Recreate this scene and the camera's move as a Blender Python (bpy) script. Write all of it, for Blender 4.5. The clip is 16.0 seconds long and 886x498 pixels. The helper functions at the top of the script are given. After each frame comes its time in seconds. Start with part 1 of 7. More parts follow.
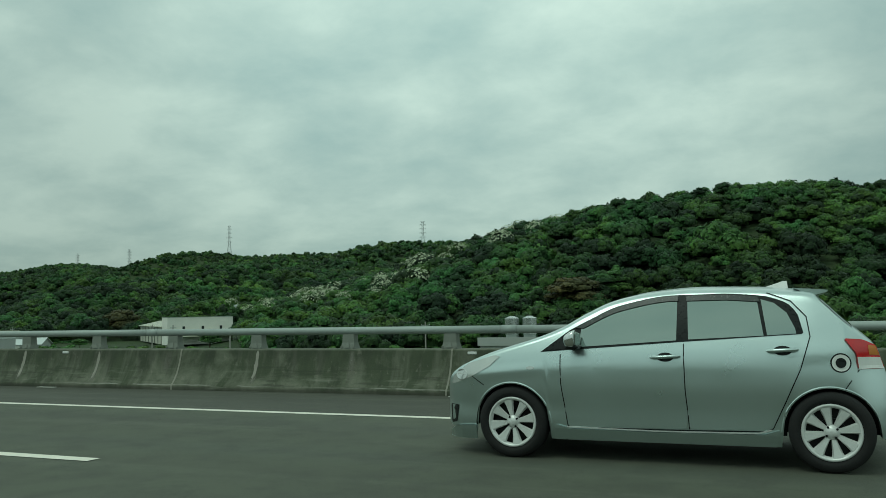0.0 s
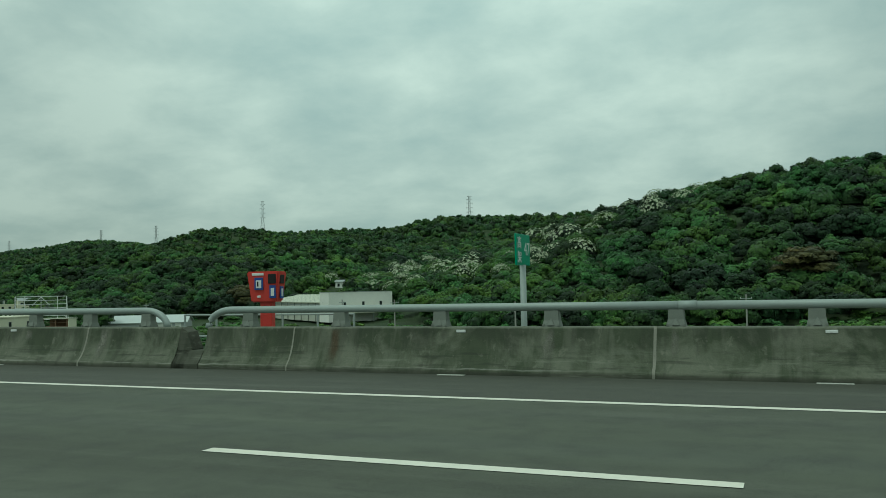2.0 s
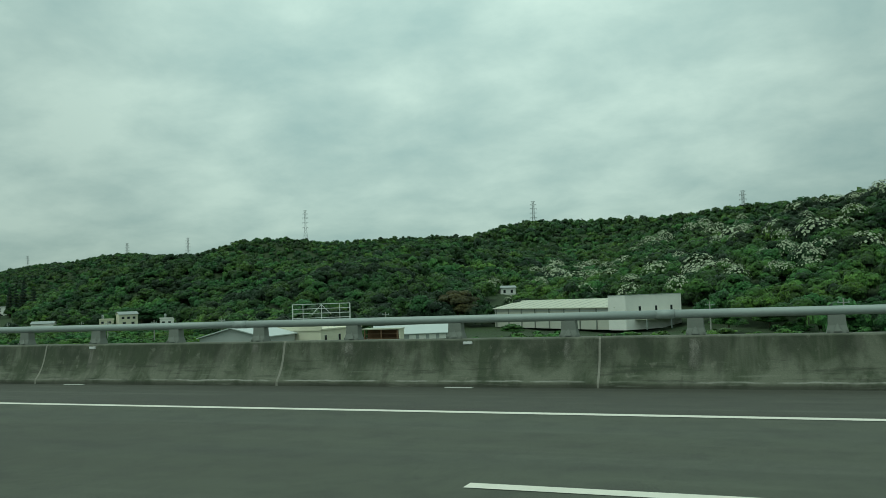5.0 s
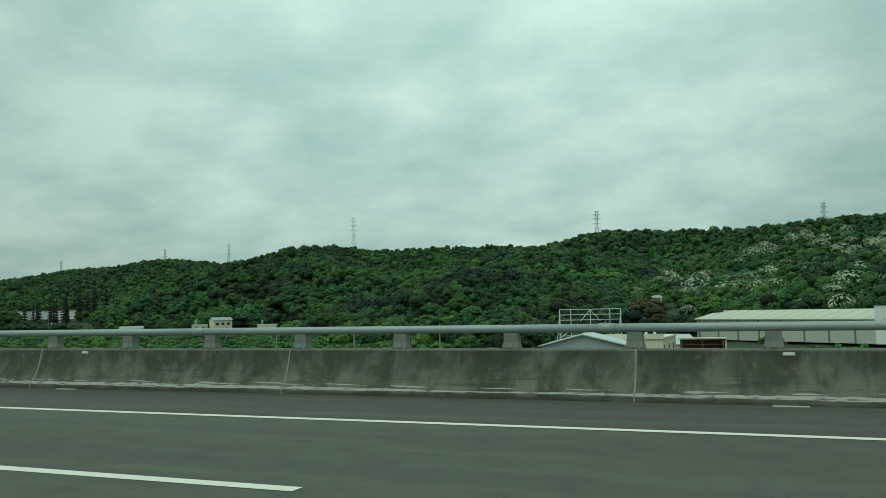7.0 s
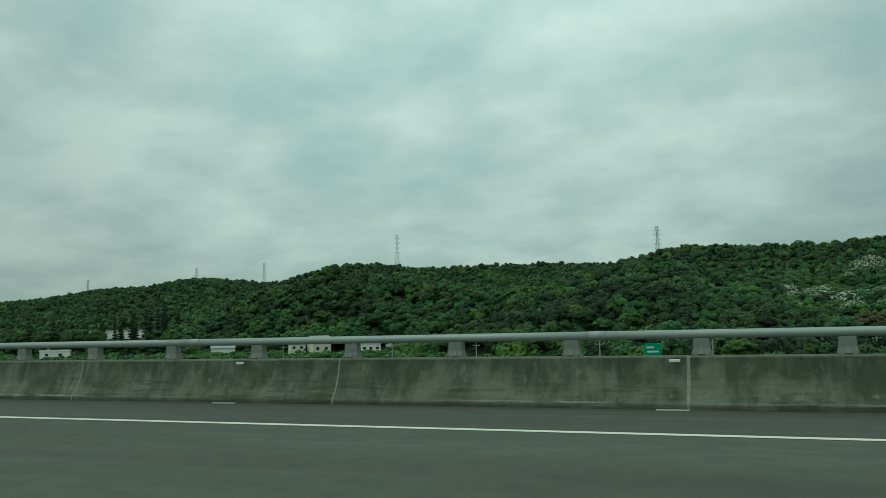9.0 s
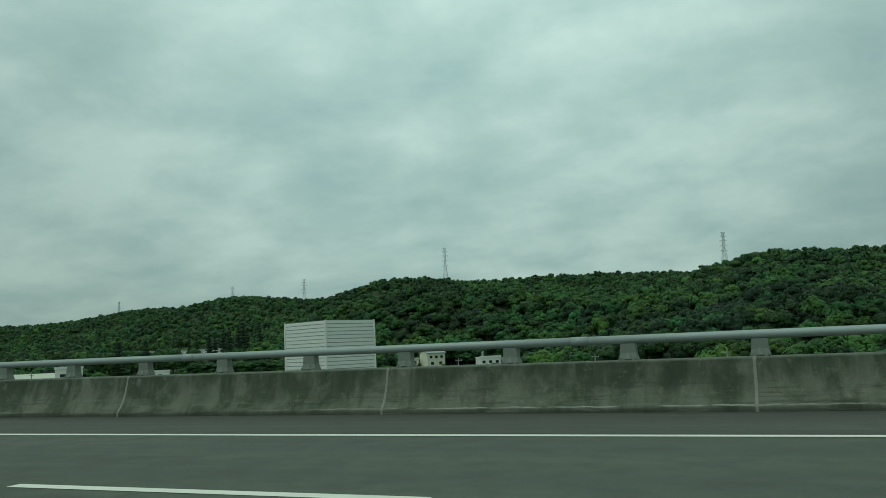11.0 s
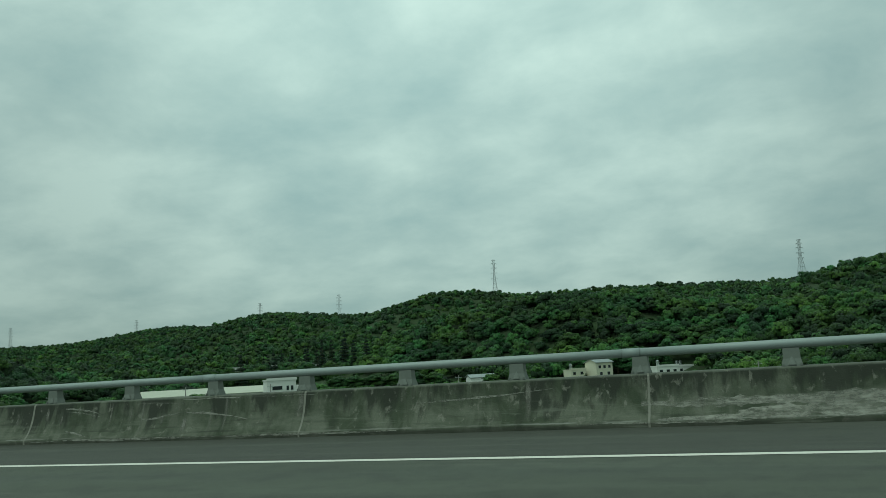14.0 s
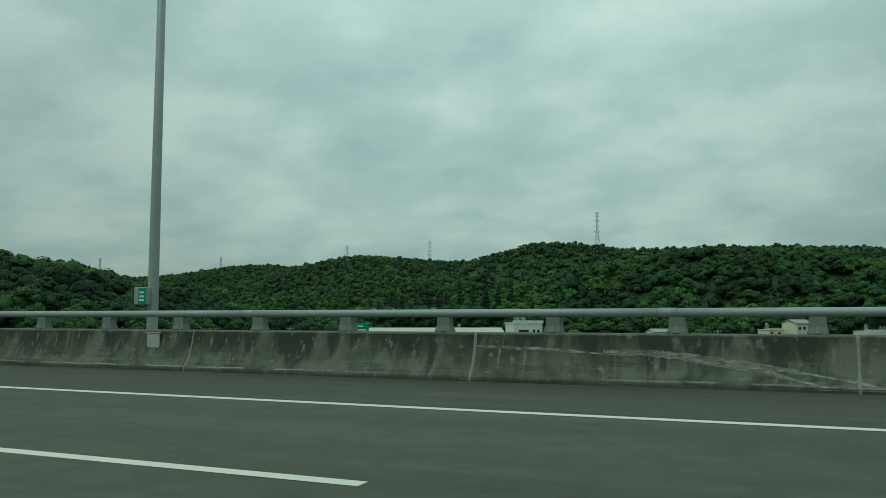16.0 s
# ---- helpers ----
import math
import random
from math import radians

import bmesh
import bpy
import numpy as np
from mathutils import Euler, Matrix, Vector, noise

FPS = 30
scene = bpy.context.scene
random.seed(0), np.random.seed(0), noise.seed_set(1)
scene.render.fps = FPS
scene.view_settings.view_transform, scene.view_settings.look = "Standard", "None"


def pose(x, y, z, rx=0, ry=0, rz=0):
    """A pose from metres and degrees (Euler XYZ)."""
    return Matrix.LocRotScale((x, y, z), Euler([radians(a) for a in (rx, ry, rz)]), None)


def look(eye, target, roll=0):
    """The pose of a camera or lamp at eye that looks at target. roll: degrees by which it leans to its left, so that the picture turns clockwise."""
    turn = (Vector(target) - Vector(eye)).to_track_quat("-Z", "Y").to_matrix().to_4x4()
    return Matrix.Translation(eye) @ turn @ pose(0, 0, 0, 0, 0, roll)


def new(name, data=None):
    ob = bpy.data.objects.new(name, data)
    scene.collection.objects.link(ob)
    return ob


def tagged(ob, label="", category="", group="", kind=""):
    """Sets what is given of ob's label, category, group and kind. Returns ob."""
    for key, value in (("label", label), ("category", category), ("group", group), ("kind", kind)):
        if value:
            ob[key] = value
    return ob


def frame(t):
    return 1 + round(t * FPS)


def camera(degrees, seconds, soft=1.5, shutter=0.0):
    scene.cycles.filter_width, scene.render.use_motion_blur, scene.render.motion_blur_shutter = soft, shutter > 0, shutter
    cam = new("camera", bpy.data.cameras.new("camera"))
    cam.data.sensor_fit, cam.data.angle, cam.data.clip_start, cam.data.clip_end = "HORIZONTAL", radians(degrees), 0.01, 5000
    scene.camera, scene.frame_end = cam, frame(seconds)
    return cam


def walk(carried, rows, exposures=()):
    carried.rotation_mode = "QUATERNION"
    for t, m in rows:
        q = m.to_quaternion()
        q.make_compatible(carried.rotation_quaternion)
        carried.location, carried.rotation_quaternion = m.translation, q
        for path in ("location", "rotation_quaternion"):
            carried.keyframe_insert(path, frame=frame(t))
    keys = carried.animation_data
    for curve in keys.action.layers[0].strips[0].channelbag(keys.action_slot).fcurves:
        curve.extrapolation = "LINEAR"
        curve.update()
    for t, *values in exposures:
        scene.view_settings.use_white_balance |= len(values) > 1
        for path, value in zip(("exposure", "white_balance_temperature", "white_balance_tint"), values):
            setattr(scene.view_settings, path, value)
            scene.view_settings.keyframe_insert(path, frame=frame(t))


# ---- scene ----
cam = camera(55.49, 16.0, soft=0.6, shutter=0.0)
ROWS = [
    (0, pose(0.617, -0.221, 1.187, 94.165, 1.112, 22.849)),
    (0.5, pose(-13.312, -0.172, 1.184, 93.600, 1.392, 22.818)),
    (1, pose(-27.395, -0.135, 1.203, 93.709, 1.874, 22.501)),
    (1.5, pose(-41.551, -0.105, 1.181, 93.671, 1.538, 22.886)),
    (2, pose(-54.745, -0.035, 1.188, 92.648, 1.169, 22.717)),
    (2.5, pose(-68.778, -0.096, 1.222, 92.914, 1.689, 22.354)),
    (3, pose(-82.809, -0.112, 1.238, 92.978, 1.755, 22.212)),
    (5.5, pose(-150.700, 0.060, 1.244, 93.794, 2.223, 21.665)),
    (6, pose(-164.624, 0.165, 1.251, 94.751, 3.569, 21.441)),
    (6.5, pose(-178.410, 0.147, 1.247, 94.183, 1.985, 22.404)),
    (7, pose(-191.725, 0.127, 1.250, 94.231, 1.118, 22.471)),
    (7.5, pose(-205.895, 0.103, 1.202, 94.955, 1.395, 22.710)),
    (8, pose(-219.825, 0.084, 1.200, 95.309, 1.612, 22.978)),
    (8.5, pose(-233.580, 0.077, 1.166, 95.442, 1.204, 22.651)),
    (11, pose(-302.573, -0.057, 1.104, 96.683, 2.457, 23.125)),
    (11.5, pose(-316.708, -0.101, 1.130, 97.564, 2.477, 23.281)),
    (12, pose(-330.279, -0.147, 1.148, 97.389, 2.481, 21.893)),
    (12.5, pose(-344.211, -0.131, 1.154, 97.390, 3.807, 22.097)),
    (13, pose(-358.194, -0.073, 1.154, 97.613, 3.100, 21.812)),
    (13.5, pose(-371.438, -0.014, 1.068, 96.517, 1.835, 21.838)),
    (14, pose(-385.893, 0.008, 1.008, 97.900, 3.091, 21.926)),
    (14.5, pose(-399.733, 0.030, 0.914, 96.551, 2.538, 22.091)),
    (15, pose(-413.727, 0.078, 0.849, 96.651, 2.329, 21.957)),
    (15.5, pose(-427.662, 0.131, 0.806, 96.194, 1.403, 23.350)),
    (16, pose(-441.988, 0.190, 0.733, 94.711, -0.050, 25.251)),
]
walk(cam, ROWS, [(0, 0.0, 6120, -19), (1, -0.03, 6105, -19), (2, 0.0, 6090, -19), (3, 0.13, 6080, -19), (5.5, 0.05, 6040, -20), (7, 0.12, 6010, -20), (8, -0.05, 5990, -20), (8.5, -0.04, 5980, -20), (11, -0.14, 5900, -20), (12.5, -0.13, 5895, -20), (14, -0.09, 5890, -20), (14.5, -0.05, 5887, -20), (15, -0.10, 5885, -20), (16, -0.16, 5880, -20)])

# ---- world and sun: an overcast sky with soft cloud bands ----
world = bpy.data.worlds.new("overcast_sky")
scene.world = world
world.use_nodes = True
wn, wl = world.node_tree.nodes, world.node_tree.links
wn.clear()


def wnode(kind, **values):
    n = wn.new(kind)
    for k, v in values.items():
        n.inputs[k].default_value = v
    return n


sky = wn.new("ShaderNodeTexSky")
sky.sky_type, sky.sun_disc = "NISHITA", False
sky.sun_elevation, sky.sun_rotation = radians(58), radians(200)
w_co = wn.new("ShaderNodeTexCoord")
w_sep = wn.new("ShaderNodeSeparateXYZ")
wl.new(w_co.outputs["Generated"], w_sep.inputs[0])


def wmath(op, a, b=None):
    n = wn.new("ShaderNodeMath")
    n.operation = op
    for i, v in enumerate((a, b)):
        if v is None:
            continue
        if isinstance(v, (int, float)):
            n.inputs[i].default_value = v
        else:
            wl.new(v, n.inputs[i])
    return n.outputs[0]


# the cloud layer is a plane high above: directions are laid onto it
w_h = wmath("ADD", wmath("MAXIMUM", w_sep.outputs[2], 0.0), 0.30)
w_plane = wn.new("ShaderNodeCombineXYZ")
wl.new(wmath("ADD", wmath("DIVIDE", w_sep.outputs[0], w_h), 3.7), w_plane.inputs[0])
wl.new(wmath("DIVIDE", w_sep.outputs[1], w_h), w_plane.inputs[1])
big = wnode("ShaderNodeTexNoise", Scale=1.0, Detail=3.0, Roughness=0.5, Distortion=0.1)
small = wnode("ShaderNodeTexNoise", Scale=4.0, Detail=7.0, Roughness=0.58, Distortion=0.15)
wl.new(w_plane.outputs[0], big.inputs["Vector"])
wl.new(w_plane.outputs[0], small.inputs["Vector"])
w_mix = wn.new("ShaderNodeMix")
w_mix.data_type = "FLOAT"
w_mix.inputs[0].default_value = 0.48
wl.new(big.outputs[0], w_mix.inputs[2])
wl.new(small.outputs[0], w_mix.inputs[3])
ramp = wn.new("ShaderNodeValToRGB")
wl.new(w_mix.outputs[0], ramp.inputs[0])
ramp.color_ramp.elements[0].position, ramp.color_ramp.elements[0].color = 0.34, (0.445, 0.52, 0.53, 1)
ramp.color_ramp.elements[1].position, ramp.color_ramp.elements[1].color = 0.63, (0.745, 0.775, 0.75, 1)
mid = ramp.color_ramp.elements.new(0.47)
mid.color = (0.565, 0.618, 0.612, 1)
# thicker and greyer low down, brighter overhead
w_up = wn.new("ShaderNodeMapRange")
w_up.inputs[1].default_value, w_up.inputs[2].default_value = 0.0, 0.42
w_up.inputs[3].default_value, w_up.inputs[4].default_value = 0.70, 1.17
wl.new(w_sep.outputs[2], w_up.inputs[0])
# a thinner stretch of cloud, round which the cover grows denser
w_dir = wn.new("ShaderNodeVectorMath")
w_dir.operation = "DOT_PRODUCT"
wl.new(w_co.outputs["Generated"], w_dir.inputs[0])
w_dir.inputs[1].default_value = Vector((-0.34, 0.91, 0.24)).normalized()
w_thin = wn.new("ShaderNodeMapRange")
w_thin.interpolation_type = "SMOOTHSTEP"
w_thin.inputs[1].default_value, w_thin.inputs[2].default_value = 0.89, 1.0
w_thin.inputs[3].default_value, w_thin.inputs[4].default_value = 0.86, 1.05
wl.new(w_dir.outputs["Value"], w_thin.inputs[0])
w_cloud = wn.new("ShaderNodeVectorMath")
w_cloud.operation = "SCALE"
wl.new(ramp.outputs[0], w_cloud.inputs[0])
wl.new(wmath("MULTIPLY", w_up.outputs[0], w_thin.outputs[0]), w_cloud.inputs["Scale"])
b_sky, b_cloud = wnode("ShaderNodeBackground", Strength=0.07), wnode("ShaderNodeBackground", Strength=1.0)
wl.new(sky.outputs[0], b_sky.inputs[0])
wl.new(w_cloud.outputs[0], b_cloud.inputs[0])
w_blend = wn.new("ShaderNodeMixShader")
w_blend.inputs[0].default_value = 0.9
wl.new(b_sky.outputs[0], w_blend.inputs[1])
wl.new(b_cloud.outputs[0], w_blend.inputs[2])
w_out = wn.new("ShaderNodeOutputWorld")
wl.new(w_blend.outputs[0], w_out.inputs[0])

sun = new("sun", bpy.data.lights.new("sun", "SUN"))
sun.data.energy, sun.data.angle, sun.data.color = 0.7, radians(25), (1.0, 0.97, 0.92)
sun.matrix_world = look((0, 0, 500), (120, 260, 0))


# ---- materials ----
class Mat:
    """A node material with short helpers; colours are mixed from noises in world metres."""

    def __init__(self, name, rough=0.7, metal=0.0):
        self.m = bpy.data.materials.new(name)
        self.m.use_nodes = True
        self.n, self.l = self.m.node_tree.nodes, self.m.node_tree.links
        self.b = self.n["Principled BSDF"]
        self.b.inputs["Roughness"].default_value = rough
        self.b.inputs["Metallic"].default_value = metal
        self.geo = self.n.new("ShaderNodeNewGeometry")

    def put(self, value, socket):
        if hasattr(value, "links"):
            self.l.new(value, socket)
        else:
            socket.default_value = value if not isinstance(value, tuple) or len(value) != 3 or socket.type != "RGBA" else (*value, 1)

    def pos(self, sx=1.0, sy=1.0, sz=1.0):
        n = self.n.new("ShaderNodeVectorMath")
        n.operation = "MULTIPLY"
        self.l.new(self.geo.outputs["Position"], n.inputs[0])
        n.inputs[1].default_value = (sx, sy, sz)
        return n.outputs[0]

    def noise(self, scale, detail=4.0, rough=0.55, stretch=(1, 1, 1), distort=0.0):
        n = self.n.new("ShaderNodeTexNoise")
        n.inputs["Scale"].default_value, n.inputs["Detail"].default_value = scale, detail
        n.inputs["Roughness"].default_value, n.inputs["Distortion"].default_value = rough, distort
        self.l.new(self.pos(*stretch), n.inputs["Vector"])
        return n.outputs[0]

    def span(self, v, a, b, c=0.0, d=1.0):
        n = self.n.new("ShaderNodeMapRange")
        for i, x in enumerate((v, a, b, c, d)):
            self.put(x, n.inputs[i])
        return n.outputs[0]

    def math(self, op, a, b=0.0):
        n = self.n.new("ShaderNodeMath")
        n.operation = op
        self.put(a, n.inputs[0])
        self.put(b, n.inputs[1])
        return n.outputs[0]

    def mix(self, f, a, b, how="MIX"):
        n = self.n.new("ShaderNodeMix")
        n.data_type, n.blend_type = "RGBA", how
        self.put(f, n.inputs[0])
        self.put(a, n.inputs[6])
        self.put(b, n.inputs[7])
        return n.outputs[2]

    def xyz(self, v):
        n = self.n.new("ShaderNodeSeparateXYZ")
        self.l.new(v, n.inputs[0])
        return n.outputs

    def color(self, c):
        self.put(c, self.b.inputs["Base Color"])
        return self

    def rough(self, v):
        self.put(v, self.b.inputs["Roughness"])
        return self

    def bump(self, v, strength=0.3, distance=0.02):
        n = self.n.new("ShaderNodeBump")
        n.inputs["Strength"].default_value, n.inputs["Distance"].default_value = strength, distance
        self.l.new(v, n.inputs["Height"])
        self.l.new(n.outputs[0], self.b.inputs["Normal"])
        return self

    def attr(self, name):
        n = self.n.new("ShaderNodeAttribute")
        n.attribute_name = name
        return n.outputs["Fac"]

    def rnd(self):
        return self.n.new("ShaderNodeObjectInfo").outputs["Random"]


def simple(name, c, rough=0.6, metal=0.0, vary=0.12, scale=3.0, coat=0.0):
    """A plain paint or stuff with slight unevenness at two scales."""
    m = Mat(name, rough, metal)
    f = m.math("MULTIPLY", m.noise(scale, 4), 1.0)
    g = m.noise(scale * 9, 3)
    dark = tuple(x * (1 - 1.6 * vary) for x in c)
    light = tuple(min(1, x * (1 + vary)) for x in c)
    m.color(m.mix(m.math("MULTIPLY", m.math("ADD", f, g), 0.5), dark, light))
    m.rough(m.span(g, 0.3, 0.7, max(0.02, rough - 0.08), min(1, rough + 0.08)))
    if coat:
        m.b.inputs["Coat Weight"].default_value = coat
        m.b.inputs["Coat Roughness"].default_value = 0.04
    return m.m


def asphalt_material():
    m = Mat("asphalt", 0.85)
    grain = m.noise(55, 3, 0.7)
    fine = m.noise(210, 2, 0.6)
    patch = m.noise(0.35, 4, 0.6, (0.25, 1, 1))
    y = m.xyz(m.geo.outputs["Position"])[1]
    # the shoulder is older and browner than the traffic lane, whose wheel paths are polished
    shoulder = m.span(m.math("ADD", y, m.math("MULTIPLY", m.noise(0.8, 3), 0.12)), 9.10, 9.28)
    lane = m.mix(grain, (0.052, 0.057, 0.040), (0.124, 0.134, 0.097))
    old = m.mix(grain, (0.042, 0.043, 0.032), (0.091, 0.092, 0.070))
    c = m.mix(shoulder, lane, old)
    track = m.math("SUBTRACT", 1.0, m.span(m.math("ABSOLUTE", m.math("SUBTRACT", m.math("ABSOLUTE", m.math("SUBTRACT", y, 7.2)), 0.85)), 0.0, 0.5))
    c = m.mix(m.math("MULTIPLY", track, 0.28), c, (0.056, 0.061, 0.056))
    c = m.mix(m.span(patch, 0.42, 0.66, 0.0, 0.55), c, (0.048, 0.047, 0.034))
    smear = m.noise(1.1, 5, 0.62, (0.10, 1.6, 1))
    c = m.mix(m.span(smear, 0.50, 0.70, 0.0, 0.42), c, (0.130, 0.136, 0.105))
    mottle = m.noise(2.3, 4, 0.6)
    c = m.mix(m.span(mottle, 0.46, 0.66, 0.0, 0.35), c, (0.036, 0.036, 0.032))
    crack = m.noise(0.5, 6, 0.7, (1, 1, 1), 1.2)
    c = m.mix(m.span(m.math("ABSOLUTE", m.math("SUBTRACT", crack, 0.5)), 0.0, 0.006, 0.28, 0.0), c, (0.02, 0.02, 0.018))
    c = m.mix(m.span(fine, 0.62, 0.8, 0, 0.35), c, (0.24, 0.235, 0.22))
    m.color(c).rough(m.span(grain, 0.3, 0.7, 0.72, 0.95)).bump(m.math("ADD", grain, fine), 0.5, 0.006)
    return m.m


def barrier_material():
    """Old concrete: a mossy film, paler washed blotches lower down, grit and a worn line along the foot."""
    m = Mat("weathered_concrete", 0.9)
    h = m.attr("height")
    blotch = m.noise(1.5, 5, 0.62, (1.0, 1.0, 0.8), 0.5)
    small = m.noise(5.2, 4, 0.6, (1.0, 1.0, 0.6))
    streak = m.noise(3.4, 4, 0.6, (1.0, 0.1, 0.14))
    grain = m.noise(38, 4, 0.65)
    where = m.noise(0.10, 3, 0.5, (1, 0.0, 0.0))
    film = m.mix(small, (0.038, 0.050, 0.027), (0.082, 0.095, 0.058))
    bare = m.mix(grain, (0.114, 0.121, 0.086), (0.204, 0.208, 0.158))
    low = m.span(h, 0.15, 0.66, 0.09, 0.0)
    along = m.xyz(m.geo.outputs["Position"])[0]
    low = m.math("SUBTRACT", low, m.span(along, -24.0, -16.0, 0.0, 0.045))
    c = m.mix(m.span(m.math("ADD", blotch, low), 0.48, 0.66, 0.0, 0.85), film, bare)
    c = m.mix(m.span(streak, 0.54, 0.68, 0.0, 0.55), c, (0.160, 0.162, 0.124))
    x = m.xyz(m.geo.outputs["Position"])[0]
    worn = m.span(x, -366.0, -386.0, 0.40, 0.85)
    hang = m.math("ADD", m.noise(2.0, 5, 0.66, (1.0, 0.2, 0.30), 0.4), m.span(h, 0.10, 0.70, -0.12, 0.10))
    c = m.mix(m.math("MULTIPLY", m.span(hang, 0.50, 0.60), worn), c, (0.030, 0.033, 0.023))
    chip = m.noise(7.0, 4, 0.62, (1.0, 1.0, 0.7), 0.3)
    c = m.mix(m.math("MULTIPLY", m.span(chip, 0.60, 0.70), worn), c, (0.230, 0.222, 0.178))
    c = m.mix(m.span(m.math("ADD", streak, m.math("MULTIPLY", small, 0.4)), 0.50, 0.62, 0.45, 0.0), c, (0.036, 0.038, 0.026))
    rag = m.math("ADD", h, m.math("MULTIPLY", m.math("SUBTRACT", m.noise(2.2, 4, 0.6), 0.5), 0.05))
    line = m.math("SUBTRACT", 1.0, m.span(m.math("ABSOLUTE", m.math("SUBTRACT", rag, 0.085)), 0.004, 0.014))
    gate = m.math("MULTIPLY", m.span(where, 0.44, 0.56), m.span(m.noise(1.3, 3, 0.6, (1, 0, 0)), 0.42, 0.52))
    c = m.mix(m.math("MULTIPLY", m.math("MULTIPLY", line, gate), 0.85), c, (0.36, 0.35, 0.31))
    foot = m.span(rag, 0.03, 0.07, 0.6, 0.0)
    c = m.mix(foot, c, (0.045, 0.044, 0.034))
    layer = m.noise(5.0, 5, 0.66, (0.2, 1.0, 2.6), 0.2)
    c = m.mix(m.math("MULTIPLY", m.span(layer, 0.54, 0.66, 0.0, 0.6), m.span(h, 0.52, 0.30)), c, (0.034, 0.038, 0.026))
    c = m.mix(m.math("MULTIPLY", m.span(layer, 0.42, 0.32, 0.0, 0.5), m.span(h, 0.45, 0.20)), c, (0.21, 0.215, 0.17))
    rim = m.span(m.math("ADD", h, m.math("MULTIPLY", m.noise(6.0, 3, 0.6), 0.03)), 0.690, 0.708, 0.0, 0.55)
    c = m.mix(rim, c, (0.215, 0.222, 0.180))
    m.color(c).bump(m.math("ADD", grain, small), 0.5, 0.012)
    return m.m


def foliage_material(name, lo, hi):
    """Leaves: each spray has its own tint between dark green and young yellow green, whole stands differ in hue, and
    fine noise paints the shaded gaps between leaves.
    """
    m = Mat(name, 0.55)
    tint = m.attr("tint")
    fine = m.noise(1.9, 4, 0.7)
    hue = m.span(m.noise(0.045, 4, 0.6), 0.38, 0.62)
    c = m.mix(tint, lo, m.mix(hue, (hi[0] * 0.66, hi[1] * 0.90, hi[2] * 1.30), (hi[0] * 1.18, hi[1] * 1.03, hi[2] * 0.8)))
    # shade in the gaps between leaves, painted as fine noise of the dark end
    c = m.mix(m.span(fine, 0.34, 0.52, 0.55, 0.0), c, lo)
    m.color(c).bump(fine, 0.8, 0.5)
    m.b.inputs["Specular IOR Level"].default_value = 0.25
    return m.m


def ground_material():
    m = Mat("valley_ground", 0.95)
    a, b, f = m.noise(0.02, 4), m.noise(0.35, 5, 0.65), m.noise(2.5, 4, 0.7)
    c = m.mix(m.span(a, 0.35, 0.65), (0.022, 0.045, 0.013), (0.045, 0.080, 0.022))
    c = m.mix(m.span(b, 0.4, 0.7), c, (0.035, 0.045, 0.02))
    c = m.mix(m.span(f, 0.5, 0.75, 0, 0.5), c, (0.07, 0.10, 0.032))
    m.color(c).bump(m.math("ADD", b, f), 0.8, 0.3)
    return m.m


ASPHALT, CONCRETE, GROUND = asphalt_material(), barrier_material(), ground_material()
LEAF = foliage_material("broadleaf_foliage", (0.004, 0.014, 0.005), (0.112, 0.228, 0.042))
BLOSSOM = simple("cream_blossom", (0.375, 0.42, 0.28), 0.8, 0, 0.25, 0.8)
BARK = simple("bark", (0.11, 0.085, 0.06), 0.9, 0, 0.3, 6)
PAINT_WHITE = simple("road_paint", (0.80, 0.76, 0.66), 0.65, 0, 0.14, 4)
GALV = simple("weathered_grey_steel", (0.335, 0.375, 0.355), 0.5, 0.12, 0.16, 2)
POST_GREY = simple("grey_post_paint", (0.20, 0.215, 0.185), 0.7, 0.0, 0.25, 5)
# pylon steel with the distance haze put into its colour as a paler grey
HAZED_STEEL = simple("hazed_pylon_steel", (0.36, 0.38, 0.38), 0.6, 0.2, 0.15, 1)
PLATE = simple("pale_cover_plate", (0.50, 0.50, 0.45), 0.55, 0.2, 0.15, 4)
CEMENT = simple("pale_concrete", (0.34, 0.33, 0.30), 0.85, 0, 0.2, 5)
DARK = simple("dark_gap", (0.015, 0.015, 0.015), 0.9, 0, 0.2, 5)
RUBBER = simple("tyre_rubber", (0.012, 0.012, 0.012), 0.9, 0, 0.25, 12)
WALL_WHITE = simple("white_wall", (0.82, 0.81, 0.75), 0.75, 0, 0.10, 0.6)
WALL_CREAM = simple("cream_wall", (0.72, 0.69, 0.53), 0.75, 0, 0.12, 0.6)
WALL_GREY = simple("grey_cladding", (0.42, 0.44, 0.42), 0.6, 0.1, 0.12, 0.6)
ROOF_PALE = simple("pale_sheet_roof", (0.56, 0.56, 0.44), 0.5, 0.1, 0.15, 0.4)
ROOF_BLUE = simple("blue_white_sheet_roof", (0.56, 0.60, 0.585), 0.45, 0.1, 0.12, 0.4)
CLAD_BEIGE = simple("beige_wall_sheets", (0.52, 0.52, 0.44), 0.7, 0.0, 0.14, 0.5)
ROOF_GREY = simple("grey_sheet_roof", (0.34, 0.37, 0.36), 0.5, 0.2, 0.15, 0.4)
GLASS_DARK = simple("dark_window_pane", (0.03, 0.035, 0.035), 0.12, 0, 0.1, 2)
GREEN_SIGN = simple("green_sign_face", (0.01, 0.30, 0.16), 0.4, 0, 0.06, 3)
RED_BOX = simple("red_enamel", (0.62, 0.055, 0.045), 0.42, 0, 0.10, 3)
